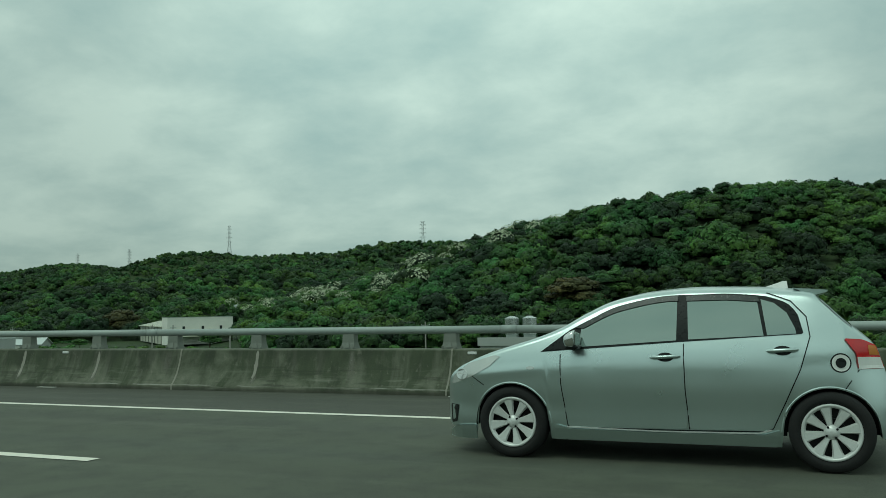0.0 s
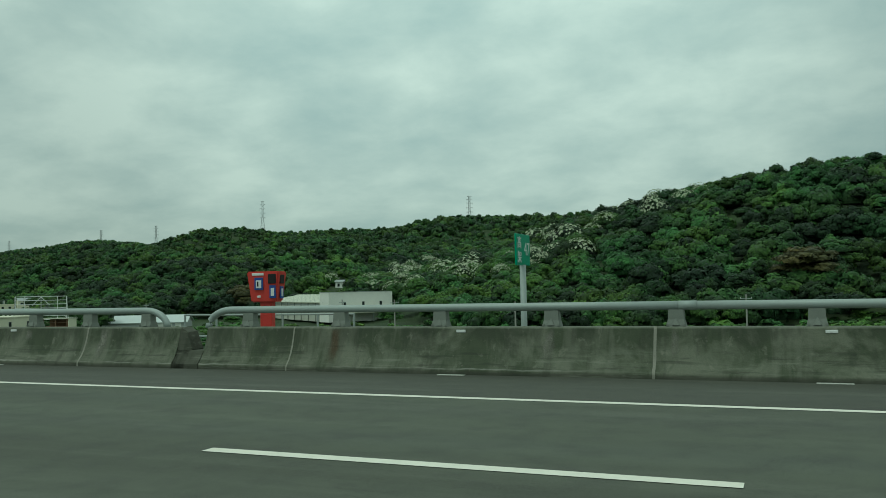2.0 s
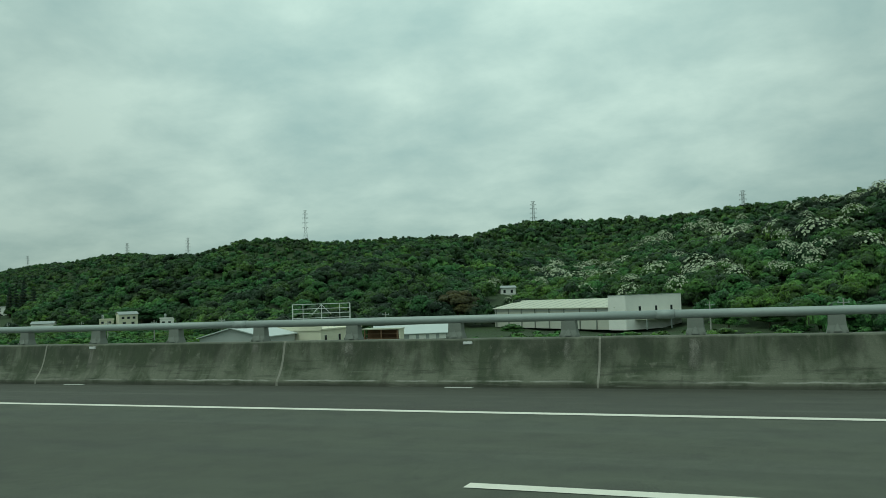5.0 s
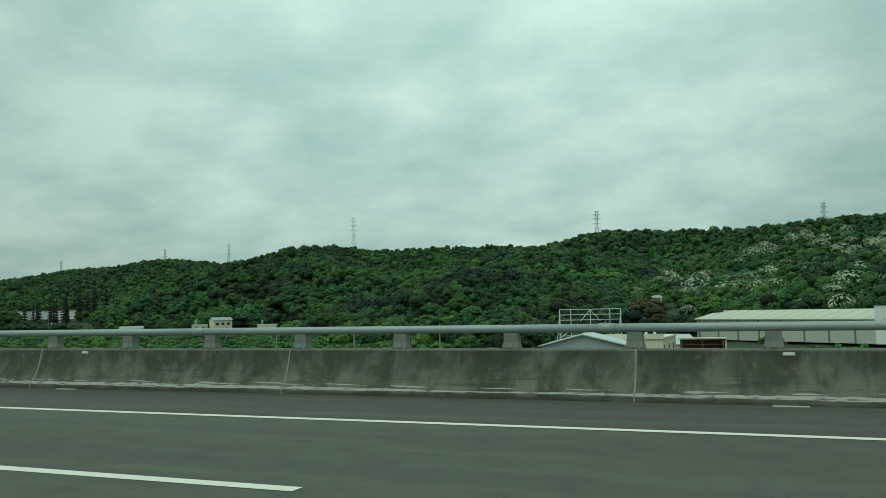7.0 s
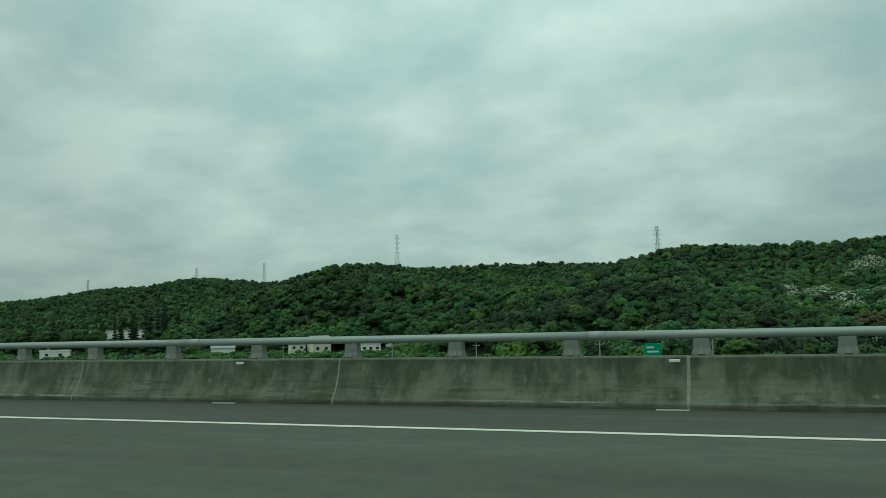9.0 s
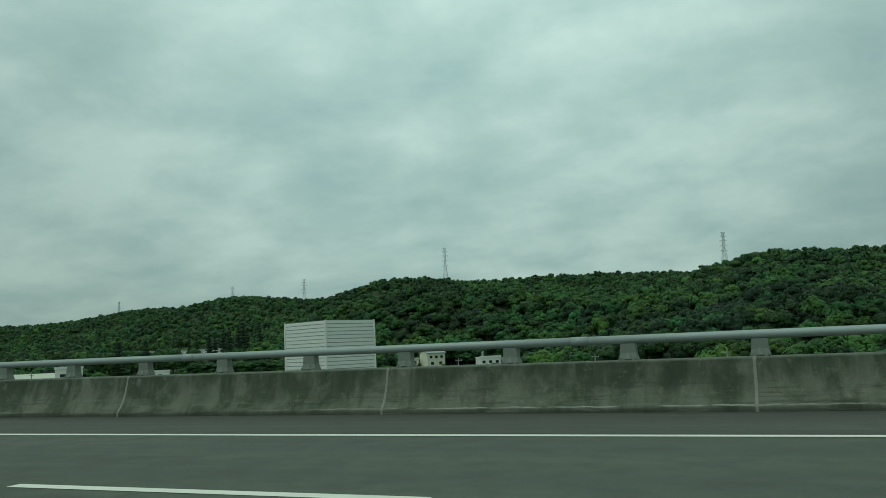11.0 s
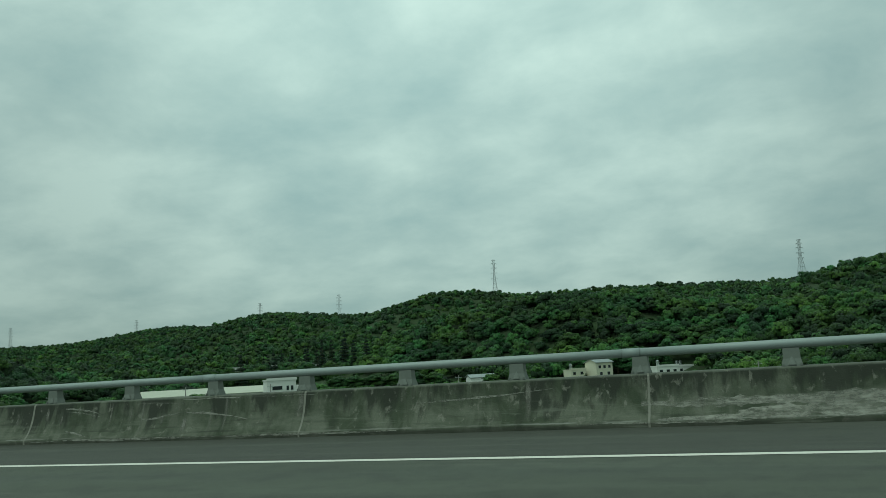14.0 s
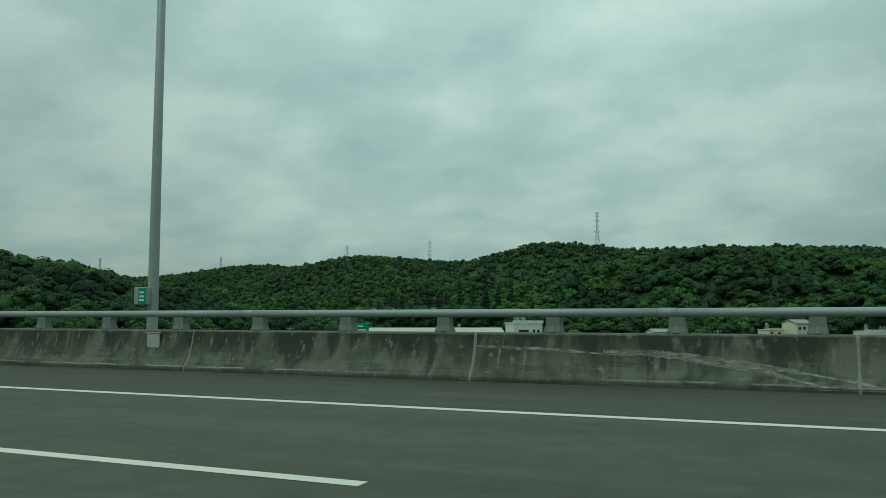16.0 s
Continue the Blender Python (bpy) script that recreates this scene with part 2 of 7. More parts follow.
BLUE_SIGN = simple("blue_sign_face", (0.02, 0.07, 0.30), 0.45, 0, 0.06, 3)
AMBER = simple("amber_sign_face", (0.80, 0.38, 0.01), 0.45, 0, 0.06, 3)
BLACK = simple("black_lettering", (0.02, 0.018, 0.015), 0.6, 0, 0.1, 3)
WHITE = simple("white_enamel", (0.74, 0.74, 0.72), 0.4, 0, 0.06, 3)
STEEL_TANK = simple("polished_tank", (0.60, 0.62, 0.62), 0.25, 0.9, 0.08, 2)
ORANGE = simple("orange_paint", (0.62, 0.25, 0.03), 0.6, 0, 0.12, 2)
WOOD = simple("brown_shed_wall", (0.22, 0.13, 0.075), 0.8, 0, 0.2, 1)


# ---- small building kit ----
def mesh_from(bm, name):
    me = bpy.data.meshes.new(name)
    bm.normal_update()
    bm.to_mesh(me)
    bm.free()
    return me


def part(name, bm, material, parent=None, label="", smooth=False):
    me = bm if isinstance(bm, bpy.types.Mesh) else mesh_from(bm, name)
    if not me.materials:
        me.materials.append(material)
    if smooth:
        for f in me.polygons:
            f.use_smooth = True
    ob = new(name, me)
    if parent is not None:
        ob.parent = parent
    return tagged(ob, label)


def thing(name, label, category, at=None, group="", kind=""):
    ob = new(name)
    ob.empty_display_size = 0.3
    if at is not None:
        ob.matrix_world = at
    return tagged(ob, label, category, group, kind)


def box(bm, lo, hi, m=None, bevel=0.0):
    vs = [bm.verts.new((x, y, z)) for x in (lo[0], hi[0]) for y in (lo[1], hi[1]) for z in (lo[2], hi[2])]
    fs = [bm.faces.new([vs[i] for i in q]) for q in ((0, 1, 3, 2), (4, 6, 7, 5), (0, 4, 5, 1), (2, 3, 7, 6), (0, 2, 6, 4), (1, 5, 7, 3))]
    if bevel:
        es = {e for f in fs for e in f.edges}
        bmesh.ops.bevel(bm, geom=list(es), offset=bevel, segments=1, affect="EDGES")
    if m is not None:
        bmesh.ops.transform(bm, matrix=m, verts=vs if not bevel else bm.verts)
    return bm


def cuboid(lo, hi, m=None, bevel=0.0):
    return box(bmesh.new(), lo, hi, m, bevel)


def tube(bm, pts, r, n=10, caps=True):
    """A round bar through the points; r may be one radius or one for each point."""
    pts = [Vector(p) for p in pts]
    rs = r if isinstance(r, (list, tuple)) else [r] * len(pts)
    rings = []
    for i, p in enumerate(pts):
        d = (pts[min(i + 1, len(pts) - 1)] - pts[max(i - 1, 0)]).normalized()
        a = d.cross(Vector((0, 0, 1)) if abs(d.z) < 0.9 else Vector((1, 0, 0))).normalized()
        b = d.cross(a)
        rings.append([bm.verts.new(p + (a * math.cos(t) + b * math.sin(t)) * rs[i]) for t in (2 * math.pi * k / n for k in range(n))])
    for r0, r1 in zip(rings, rings[1:]):
        for k in range(n):
            bm.faces.new((r0[k], r0[(k + 1) % n], r1[(k + 1) % n], r1[k]))
    if caps:
        bm.faces.new(rings[0][::-1])
        bm.faces.new(rings[-1])
    return bm


def bar(pts, r, n=10):
    return tube(bmesh.new(), pts, r, n)


def extrude_x(bm, profile, xs, place):
    """Sweep a closed (y, z) profile along x; place(x, y, z) lays it into the world."""
    rings = [[bm.verts.new(place(x, y, z)) for y, z in profile] for x in xs]
    n = len(profile)
    for r0, r1 in zip(rings, rings[1:]):
        for k in range(n):
            bm.faces.new((r0[k], r1[k], r1[(k + 1) % n], r0[(k + 1) % n]))
    bm.faces.new(rings[0])
    bm.faces.new(rings[-1][::-1])
    return bm


# ---- the road: it runs along x, and its cross fall changes slowly along the way ----
def fall(x):
    s = min(1.1, max(-1.1, (-x / 27.6 - 8) / 8))
    return radians(1.275 * s + 0.749 * s * s)


def grade(x):
    """The road's height along the way: level at first, then running gently downhill."""
    def run(a, b, g):
        u = -x - a
        return 0.0 if u <= 0 else g * u * u / (2 * (b - a)) if u < b - a else g * (u - (b - a) / 2)
    return run(432, 452, 0.004) - run(340, 365, 0.007)


def road(x, y, z=0.0):
    b = fall(x)
    return Vector((x, y * math.cos(b) - z * math.sin(b), grade(x) + y * math.sin(b) + z * math.cos(b)))


def road_pose(x, y, z=0.0, turn=0.0):
    return Matrix.Translation(road(x, y, z)) @ Matrix.Rotation(fall(x), 4, "X") @ Matrix.Rotation(radians(turn), 4, "Z")


X0, X1 = 60.0, -560.0
# the parapet's section is given on a reference line and laid OUT times as far from the eye line
OUT, EYE = 1.12, 1.2


def edge(x, y, z):
    return road(x, y * OUT, EYE + (z - EYE) * OUT)


def edge_pose(x, y, z):
    return Matrix.Translation(edge(x, y, z)) @ Matrix.Rotation(fall(x), 4, "X") @ Matrix.Scale(OUT, 4)


def outside(x, z, m):
    """Place a thing beyond the parapet: its reference place is laid OUT times as far from the eye at x, z."""
    down = Matrix.Translation((0, 0, grade(m.translation.x)))
    return down @ Matrix.Translation((x, 0, z)) @ Matrix.Scale(OUT, 4) @ Matrix.Translation((-x, 0, -z)) @ m


Y_DASH, Y_EDGE, Y_FOOT, Y_TOP, Y_RAIL = 5.43, 9.05, 11.72, 12.00, 12.13
Z_TOP, Z_RAIL = 0.70, 0.992


def shoulder(y):
    """The shoulder falls away towards the parapet."""
    return -0.147 * max(0.0, (y - 9.30) / 3.83)


def strip(y0, y1, z, xa, xb, step=6.0, thick=0.0):
    bm = bmesh.new()
    n = max(1, int(abs(xb - xa) / step))
    xs = [xa + (xb - xa) * i / n for i in range(n + 1)]
    ys = [y0] + [9.30] * (y0 < 9.30 < y1) + [y1]
    if thick:
        return extrude_x(bm, [(y0, z - thick)] + [(y, z + shoulder(y)) for y in ys] + [(y1, z - thick)], xs, road)
    rows = [[bm.verts.new(road(x, y, z + shoulder(y))) for y in ys] for x in xs]
    for a, b in zip(rows, rows[1:]):
        for k in range(len(ys) - 1):
            bm.faces.new((a[k], a[k + 1], b[k + 1], b[k]))
    return bm


deck = part("road", strip(-16.0, 13.25, 0.0, X0, X1, 6, 0.9), ASPHALT)
tagged(deck, "grey asphalt carriageway of an elevated motorway", "road", kind="structure")
edge_paint = part("edge_line", strip(Y_EDGE - 0.075, Y_EDGE + 0.075, 0.005, X0, X1), PAINT_WHITE)
tagged(edge_paint, "solid white edge line painted on the asphalt", "road marking", kind="structure")
for k in range(-5, 56):
    xs = 0.92 - 10 * k
    if not X1 < xs < X0 - 4:
        continue
    d_ob = part("lane_dash", strip(Y_DASH - 0.075, Y_DASH + 0.075, 0.005, xs, xs + 4, 2), PAINT_WHITE)
    tagged(d_ob, "white broken lane line dash painted on the asphalt", "road marking", "lane dashes", "structure")

# ---- ground and hills: a flat valley floor and a handful of rounded hills ----
HILLS = (  # height, centre x and y, the two half widths, turn
    (41.6, 28.7, 329.2, 103.2, 55.9, 0.44), (31.8, -101.1, 370.3, 77.7, 66.4, 0.26),
    (61.7, -44.7, 648.4, 283.0, 113.1, 0.15), (54.9, -354.1, 849.7, 225.7, 148.5, 0.2),
    (59.8, -692.4, 896.9, 213.7, 80.4, 0.14), (22.1, -306.8, 403.2, 38.4, 194.1, 0.06),
    (33.5, -502.7, 447.7, 109.6, 38.0, -0.25), (53.9, -999.0, 978.1, 120.1, 245.5, -0.33),
    (55.9, -1219.0, 1087.9, 193.0, 83.5, -0.44), (53.9, -1492.8, 1013.2, 359.4, 147.5, 0.91),
    (26.9, -796.9, 693.5, 38.0, 187.5, -0.37), (31.0, -714.0, 178.8, 49.1, 75.3, -0.34),
    (-15.4, -298.5, 545.2, 76.9, 39.3, 0.7), (75.2, -1963.9, 1105.1, 272.9, 216.3, -0.1),
    # these two lie unseen behind the road, added to darken the cars' reflections
    (38.0, -150.0, -260.0, 420.0, 60.0, 0.0), (46.0, -700.0, -330.0, 300.0, 80.0, 0.1))
FLOOR, TREE = -8.0, 6.5
PADS = ((-450.0, 352.0, 48.0, 30.0),)  # level ground cut for the houses at the slope's foot: centre, half widths

SWALE = (-313.0, 188.0, 70.0, 76.0)  # a shallow dip in the valley's edge, through which the far houses show


def rise(x, y):
    z = np.zeros(np.broadcast(x, y).shape)
    for h, cx, cy, a, b, th in HILLS:
        u = (x - cx) * math.cos(th) + (y - cy) * math.sin(th)
        v = (y - cy) * math.cos(th) - (x - cx) * math.sin(th)
        z = z + h * np.exp(-0.5 * ((u / a) ** 2 + (v / b) ** 2))
    sx, sy, rx, ry = SWALE
    return np.maximum(z, 0) * (1 - 0.85 * np.exp(-(((x - sx) / rx) ** 2 + ((y - sy) / ry) ** 2) ** 2))


def canopy(x, y):
    return -5.0 + rise(x, y)


def terrain(x, y):
    """The soil: a tree's height under the canopy on the hills, and a level floor in the valley."""
    r = rise(x, y)
    for px, py, rx, ry in PADS:
        r = r * (1 - np.exp(-(((x - px) / rx) ** 2 + ((y - py) / ry) ** 2) ** 2))
    wood = np.clip((r - 2.0) / 8.0, 0, 1)
    foot = np.clip((r - 3.0) / 6.0, 0, 1)
    return FLOOR + r * foot * foot * (3 - 2 * foot) - (TREE - 3.0) * wood * wood * (3 - 2 * wood)


def build_ground():
    xs = np.concatenate([[-4800, -3600, -2900], np.arange(-2400, 420, 16), [600, 900, 1500, 2600, 4800]])
    ys = np.concatenate([[-4800, -2600, -1200, -700], np.arange(-560, -20, 36), np.arange(-20, 1320, 16), [1400, 1600, 2000, 3000, 4800]])
    gx, gy = np.meshgrid(xs, ys, indexing="ij")
    gz = terrain(gx, gy)
    v = np.stack([gx, gy, gz], -1).reshape(-1, 3)
    ny = len(ys)
    i, j = np.meshgrid(np.arange(len(xs) - 1), np.arange(ny - 1), indexing="ij")
    a = (i * ny + j).ravel()
    me = bpy.data.meshes.new("ground")
    me.from_pydata(v.tolist(), [], np.stack([a, a + ny, a + ny + 1, a + 1], -1).tolist())
    me.shade_smooth()
    return tagged(part("ground", me, GROUND), "green valley floor rising into wooded hills", "ground", kind="structure")


build_ground()

# ---- the woods: crowns of leaf clumps over the hills ----
rng = np.random.default_rng(7)


def crown_kit(leaves, lumps, seed, fine=1, size=0.045):
    """One crown about 1 wide: a dome of rounded boughs, each clad in loose leaf sprays that face outwards."""
    g = np.random.default_rng(seed)
    boughs = [(0.0, 0.0, 0.10, 0.29)]
    for k in range(lumps - 1):
        t = 2.4 * k + g.uniform(-0.35, 0.35)
        up = 1.0 - 1.12 * (k + 0.4) / (lumps - 1)
        flat = math.sqrt(max(0.0, 1 - up * up))
        far = g.uniform(0.84, 1.14)
        boughs.append((0.33 * flat * far * math.cos(t), 0.33 * flat * far * math.sin(t), 0.07 + 0.27 * up * far, g.uniform(0.115, 0.195) * (1.0 if lumps > 6 else 1.25)))
    B = np.array(boughs)
    ball = bmesh.new()
    bmesh.ops.create_icosphere(ball, subdivisions=fine, radius=1.0)
    bv = [v.co.copy() for v in ball.verts]
    bf = [tuple(v.index for v in f.verts) for f in ball.faces if f.calc_center_median().z > -0.55]
    ball.free()
    verts, faces, tints = [], [], []
    tone = np.clip(g.normal(0.5, 0.17, lumps), 0.15, 0.95)
    for j, (x, y, z, r) in enumerate(boughs):
        i = len(verts)
        for c in bv:
            k = r * (0.93 + 0.34 * noise.noise(c * 2.2 + Vector((seed * 3.1, j * 7.7, 0))))
            verts.append(np.array([x + c.x * k * 1.08, y + c.y * k * 1.08, z + c.z * k * 0.66]))
            # inner boughs tinted darker than the sprays: shade put into their colour
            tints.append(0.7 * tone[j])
        faces += [tuple(i + q for q in f) for f in bf]
    done = 0
    while done < leaves:
        j = int(g.integers(lumps))
        x, y, z, r = boughs[j]
        d = g.normal(size=3)
        d[2] = abs(d[2]) - 0.35
        d /= np.linalg.norm(d)
        c = np.array([x, y, z]) + d * np.array([r * 1.08, r * 1.08, r * 0.66]) * g.uniform(0.90, 1.16)
        gap = np.linalg.norm((B[:, :3] - c) * np.array([0.93, 0.93, 1.5]), axis=1) - B[:, 3] * 0.86
        gap[j] = 1.0
        if gap.min() < 0:
            continue
        done += 1
        whole = c + np.array([0, 0, 0.02])
        nrm = d * np.array([0.6, 0.6, 0.85]) + whole / np.linalg.norm(whole) * 0.5 + g.normal(size=3) * 0.22
        nrm /= np.linalg.norm(nrm)
        a = np.cross(nrm, g.normal(size=3))
        a /= np.linalg.norm(a)
        b = np.cross(nrm, a)
        s = size * g.uniform(0.65, 1.35)
        i = len(verts)
        verts += [c + a * s, c - a * s * 0.6 + b * s * 0.75, c - a * s * 0.5 - b * s * 0.8]
        faces.append((i, i + 1, i + 2))
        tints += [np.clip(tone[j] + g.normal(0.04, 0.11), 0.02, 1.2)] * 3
    return np.array(verts), faces, np.array(tints)


def woods(name, spots, kits, material, label):
    """All crowns in one mesh. spots: rows of x, y, z, width, height, tint."""
    V, L, S, T, base = [], [], [], [], 0
    for n, (x, y, z, w, h, tint) in enumerate(spots):
        v, f, t = kits[n % len(kits)]
        th = rng.uniform(0, 2 * math.pi)
        c, s = math.cos(th), math.sin(th)
        q = np.stack([x + w * (v[:, 0] * c - v[:, 1] * s), y + w * (v[:, 0] * s + v[:, 1] * c), z + h * v[:, 2]], -1)
        V.append(q)
        L.append(np.concatenate([np.asarray(p) for p in f]) + base)
        S.append(np.array([len(p) for p in f]))
        T.append(np.clip(t * (0.16 + 1.38 * tint), 0, 1))
        base += len(v)
    V, L, S, T = np.concatenate(V), np.concatenate(L), np.concatenate(S), np.concatenate(T)
    me = bpy.data.meshes.new(name)
    me.vertices.add(len(V))
    me.vertices.foreach_set("co", V.astype(np.float32).ravel())
    me.loops.add(len(L))
    me.loops.foreach_set("vertex_index", L.astype(np.int32))
    me.polygons.add(len(S))
    me.polygons.foreach_set("loop_start", np.concatenate([[0], np.cumsum(S)[:-1]]).astype(np.int32))
    me.attributes.new("tint", "FLOAT", "POINT").data.foreach_set("value", T.astype(np.float32))
    me.update(calc_edges=True)
    # the rounded boughs shade softly, single sprays stay flat
    me.shade_smooth()
    ob = part(name, me, material)
    return tagged(ob, label, "woods", kind="stuff")


def in_sight(x, y, z):
    """Whether the crown shows from any of a few places along the road."""
    seen = np.zeros(len(x), bool)
    for ex in (10, -60, -130, -200, -270, -340, -410, -450):
        ok = np.ones(len(x), bool)
        for k in np.linspace(0.25, 0.97, 22):
            px, py = ex + (x - ex) * k, y * k
            ok &= canopy(px, py) < 1.2 + (z + 5.0 - 1.2) * k
        ang = np.degrees(np.arctan2(ex - x, y))
        seen |= ok & (ang < 60) & (ang > -14)
    return seen


def scatter():
    x, y = [], []
    for step, lo, hi in ((6.9, 150, 420), (7.6, 420, 560), (9.6, 560, 1500)):
        gx, gy = np.meshgrid(np.arange(-2300, 260, step), np.arange(lo, hi, step), indexing="ij")
        x.append((gx + rng.uniform(-0.46, 0.46, gx.shape) * step).ravel())
        y.append((gy + rng.uniform(-0.46, 0.46, gy.shape) * step).ravel())
    x, y = np.concatenate(x), np.concatenate(y)
    r = rise(x, y)
    keep = r > 3.2 + 2.5 * np.sin(x * 0.05) * np.sin(y * 0.06 + 1)
    x, y = x[keep], y[keep]
    z = canopy(x, y)
    keep = in_sight(x, y, z + 1.0)
    return x[keep], y[keep], z[keep]


WX, WY, WZ = scatter()
away = np.hypot(np.maximum(0, -WX - 450) + np.maximum(0, WX), WY)
near, middle = away < 320, (away >= 320) & (away < 520)
patchy = 0.46 + 0.30 * np.sin(WX * 0.031 + 1.3 * np.sin(WY * 0.017)) * np.cos(WY * 0.027 + 0.6)
WT = np.clip(patchy + 0.22 * np.sin(WX * 0.09) * np.cos(WY * 0.08 + 2) + rng.normal(0, 0.30, len(WX)), 0.0, 1.15)
WT = np.where(away < 420, WT, 0.46 + (WT - 0.46) * 0.6)
WW = np.clip(rng.lognormal(2.20, 0.27, len(WX)), 5.8, 16) * np.where(away < 320, 0.98, np.where(away < 520, 1.08, 1.28))
WH = WW * rng.uniform(0.95, 1.45, len(WX))
WZ = WZ - 1.2 - 0.38 * WH + rng.normal(0, 0.9, len(WX)) + 0.8 * np.sin(WX * 0.11 + 2 * np.sin(WY * 0.05)) * np.sin(WY * 0.13 + 1.0)
spots = np.stack([WX, WY, WZ, WW, WH, WT], -1)

# sight lines kept open by the way the land is used: x, y, half width, lowest height seen, first and last eye along the road
OPEN = ((-188, 210, 34, -6.6, 10, -215), (-217, 112, 8, -5.6, -80, -280), (-209, 133, 9, -6.0, -60, -240), (-221, 186, 13, -6.9, -40, -110), (-572, 299, 8, -5.6, -300, -400), (-225, 153, 9, -3.5, -60, -250),
        (-457, 349, 8, -4.6, -70, -240), (-467, 344, 6, -4.6, -70, -240), (-459, 347, 11, -4.8, -298, -445), (-432, 352, 9, -5.4, -140, -235), (-432, 352, 8, -5.4, -350, -445), (-331, 45, 5, -1.5, -280, -345),
        (-511, 194, 9, -4.5, -330, -445), (-534, 190, 20, -4.6, -330, -445), (-504, 337, 7, -4.9, -300, -400), (-668, 442, 34, -1.0, -170, -240),
        (-22, 71, 6, -3.2, 12, -25), (-240, 326, 3, 3.6, -60, -165))


def clear_view(s):
    """Leave out crowns that would stand between the road and a building."""
    x, y, top = s[:, 0], s[:, 1], s[:, 2] + 0.70 * s[:, 4]
    bad = np.zeros(len(s), bool)
    ground = terrain(x, y)
    for bx, by, half, low, e0, e1 in OPEN:
        f = by / y
        a, b = (bx - half - x * f) / (1 - f), (bx + half - x * f) / (1 - f)
        lo, hi = np.minimum(a, b) - 0.72 * s[:, 3], np.maximum(a, b) + 0.72 * s[:, 3]
        line = 1.2 + (low - 1.2) * y / by
        bad |= (y < by - 1) & (lo < e0) & (hi > e1) & (top > line) & (ground < line + 0.8)
        bad |= np.hypot(x - bx, (y - by - 6)) < half * 0.8 + 0.4 * s[:, 3]
    return ~bad


keep = clear_view(spots)
spots, WX, WY, near, middle = spots[keep], WX[keep], WY[keep], near[keep], middle[keep]
near_kits = [crown_kit(470, 11, s, 1, 0.044) for s in range(9)]
middle_kits = [crown_kit(230, 7, 40 + s, 1, 0.058) for s in range(8)]
far_kits = [crown_kit(70, 3, 20 + s, 1, 0.095) for s in range(8)]
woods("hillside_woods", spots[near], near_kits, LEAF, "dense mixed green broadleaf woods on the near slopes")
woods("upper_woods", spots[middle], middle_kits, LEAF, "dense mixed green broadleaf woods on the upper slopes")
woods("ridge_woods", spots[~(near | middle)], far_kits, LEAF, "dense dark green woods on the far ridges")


def blossom_kit(seed, flowers=190):
    g = np.random.default_rng(seed)
    verts, faces = [], []
    for k in range(flowers):
        d = g.normal(size=3)
        d[2] = abs(d[2]) + 0.45
        d /= np.linalg.norm(d)
        c = d * np.array([0.47, 0.47, 0.40]) * g.uniform(0.92, 1.12) + np.array([0, 0, 0.09])
        a = np.cross(d, g.normal(size=3))
        a /= np.linalg.norm(a)
        b = np.cross(d, a)
        s = g.uniform(0.019, 0.042)
        i = len(verts)
        verts += [c + a * s, c + b * s, c - a * s, c - b * s]
        faces.append((i, i + 1, i + 2, i + 3))
    return np.array(verts), faces, np.full(len(verts), 0.5)


flower = (((WX + 163) / 92) ** 2 + ((WY - 400) / 175) ** 2 < 1) & (rng.random(len(WX)) < 0.15 + 0.13 * (np.sin(WX * 0.083 + 1.1) * np.cos(WY * 0.071) > 0.1))
woods("tung_blossom", spots[flower], [blossom_kit(s) for s in range(5)], BLOSSOM, "cream white blossom on scattered hillside trees")


# ---- power pylons on the ridge ----
def pylon(at, height, turn):
    """A slim lattice mast with three pairs of conductor arms and an earth-wire arm."""
    p = thing("power_pylon", "grey steel lattice power pylon on the wooded ridge", "pylon", Matrix.Translation(at) @ Matrix.Rotation(turn, 4, "Z"), "ridge pylons")

    def half(z):
        return 2.3 * max(0.0, 1 - z / (0.55 * height)) + 0.85
    zs = [height * k for k in (0, 0.13, 0.25, 0.36, 0.46, 0.55, 0.63, 0.71, 0.79, 0.87, 0.94, 1.0)]
    for sx in (-1, 1):
        for sy in (-1, 1):
            part("leg", bar([(sx * half(z), sy * half(z), z) for z in zs], 0.11, 5), HAZED_STEEL, p)
    for a, b in zip(zs, zs[1:]):
        bm = bmesh.new()
        for k in range(4):
            c, s = (1, 0, -1, 0)[k], (0, 1, 0, -1)[k]

            def corner(z, side):
                h = half(z)
                return (c * h - s * h * side, s * h + c * h * side, z)
            tube(bm, [corner(a, -1), corner(b, 1)], 0.055, 4)
            tube(bm, [corner(a, 1), corner(b, -1)], 0.055, 4)
            tube(bm, [corner(b, -1), corner(b, 1)], 0.055, 4)
        part("bracing", bm, HAZED_STEEL, p)
    for z, reach in ((0.50, 3.3), (0.64, 3.5), (0.78, 3.3), (0.90, 3.0), (0.99, 2.4)):
        for s in (-1, 1):
            bm = bmesh.new()
            tip = (s * reach, 0, height * z)
            h = half(height * z)
            for y in (-1, 1):
                tube(bm, [(s * h, y * h, height * z), tip], 0.085, 4)
                tube(bm, [(s * h, y * h, height * (z - 0.035)), tip], 0.07, 4)
            if z < 0.95:
                tube(bm, [tip, (s * reach, 0, height * z - 1.6)], 0.09, 4)
            part("cross_arm", bm, HAZED_STEEL, p)
    return p


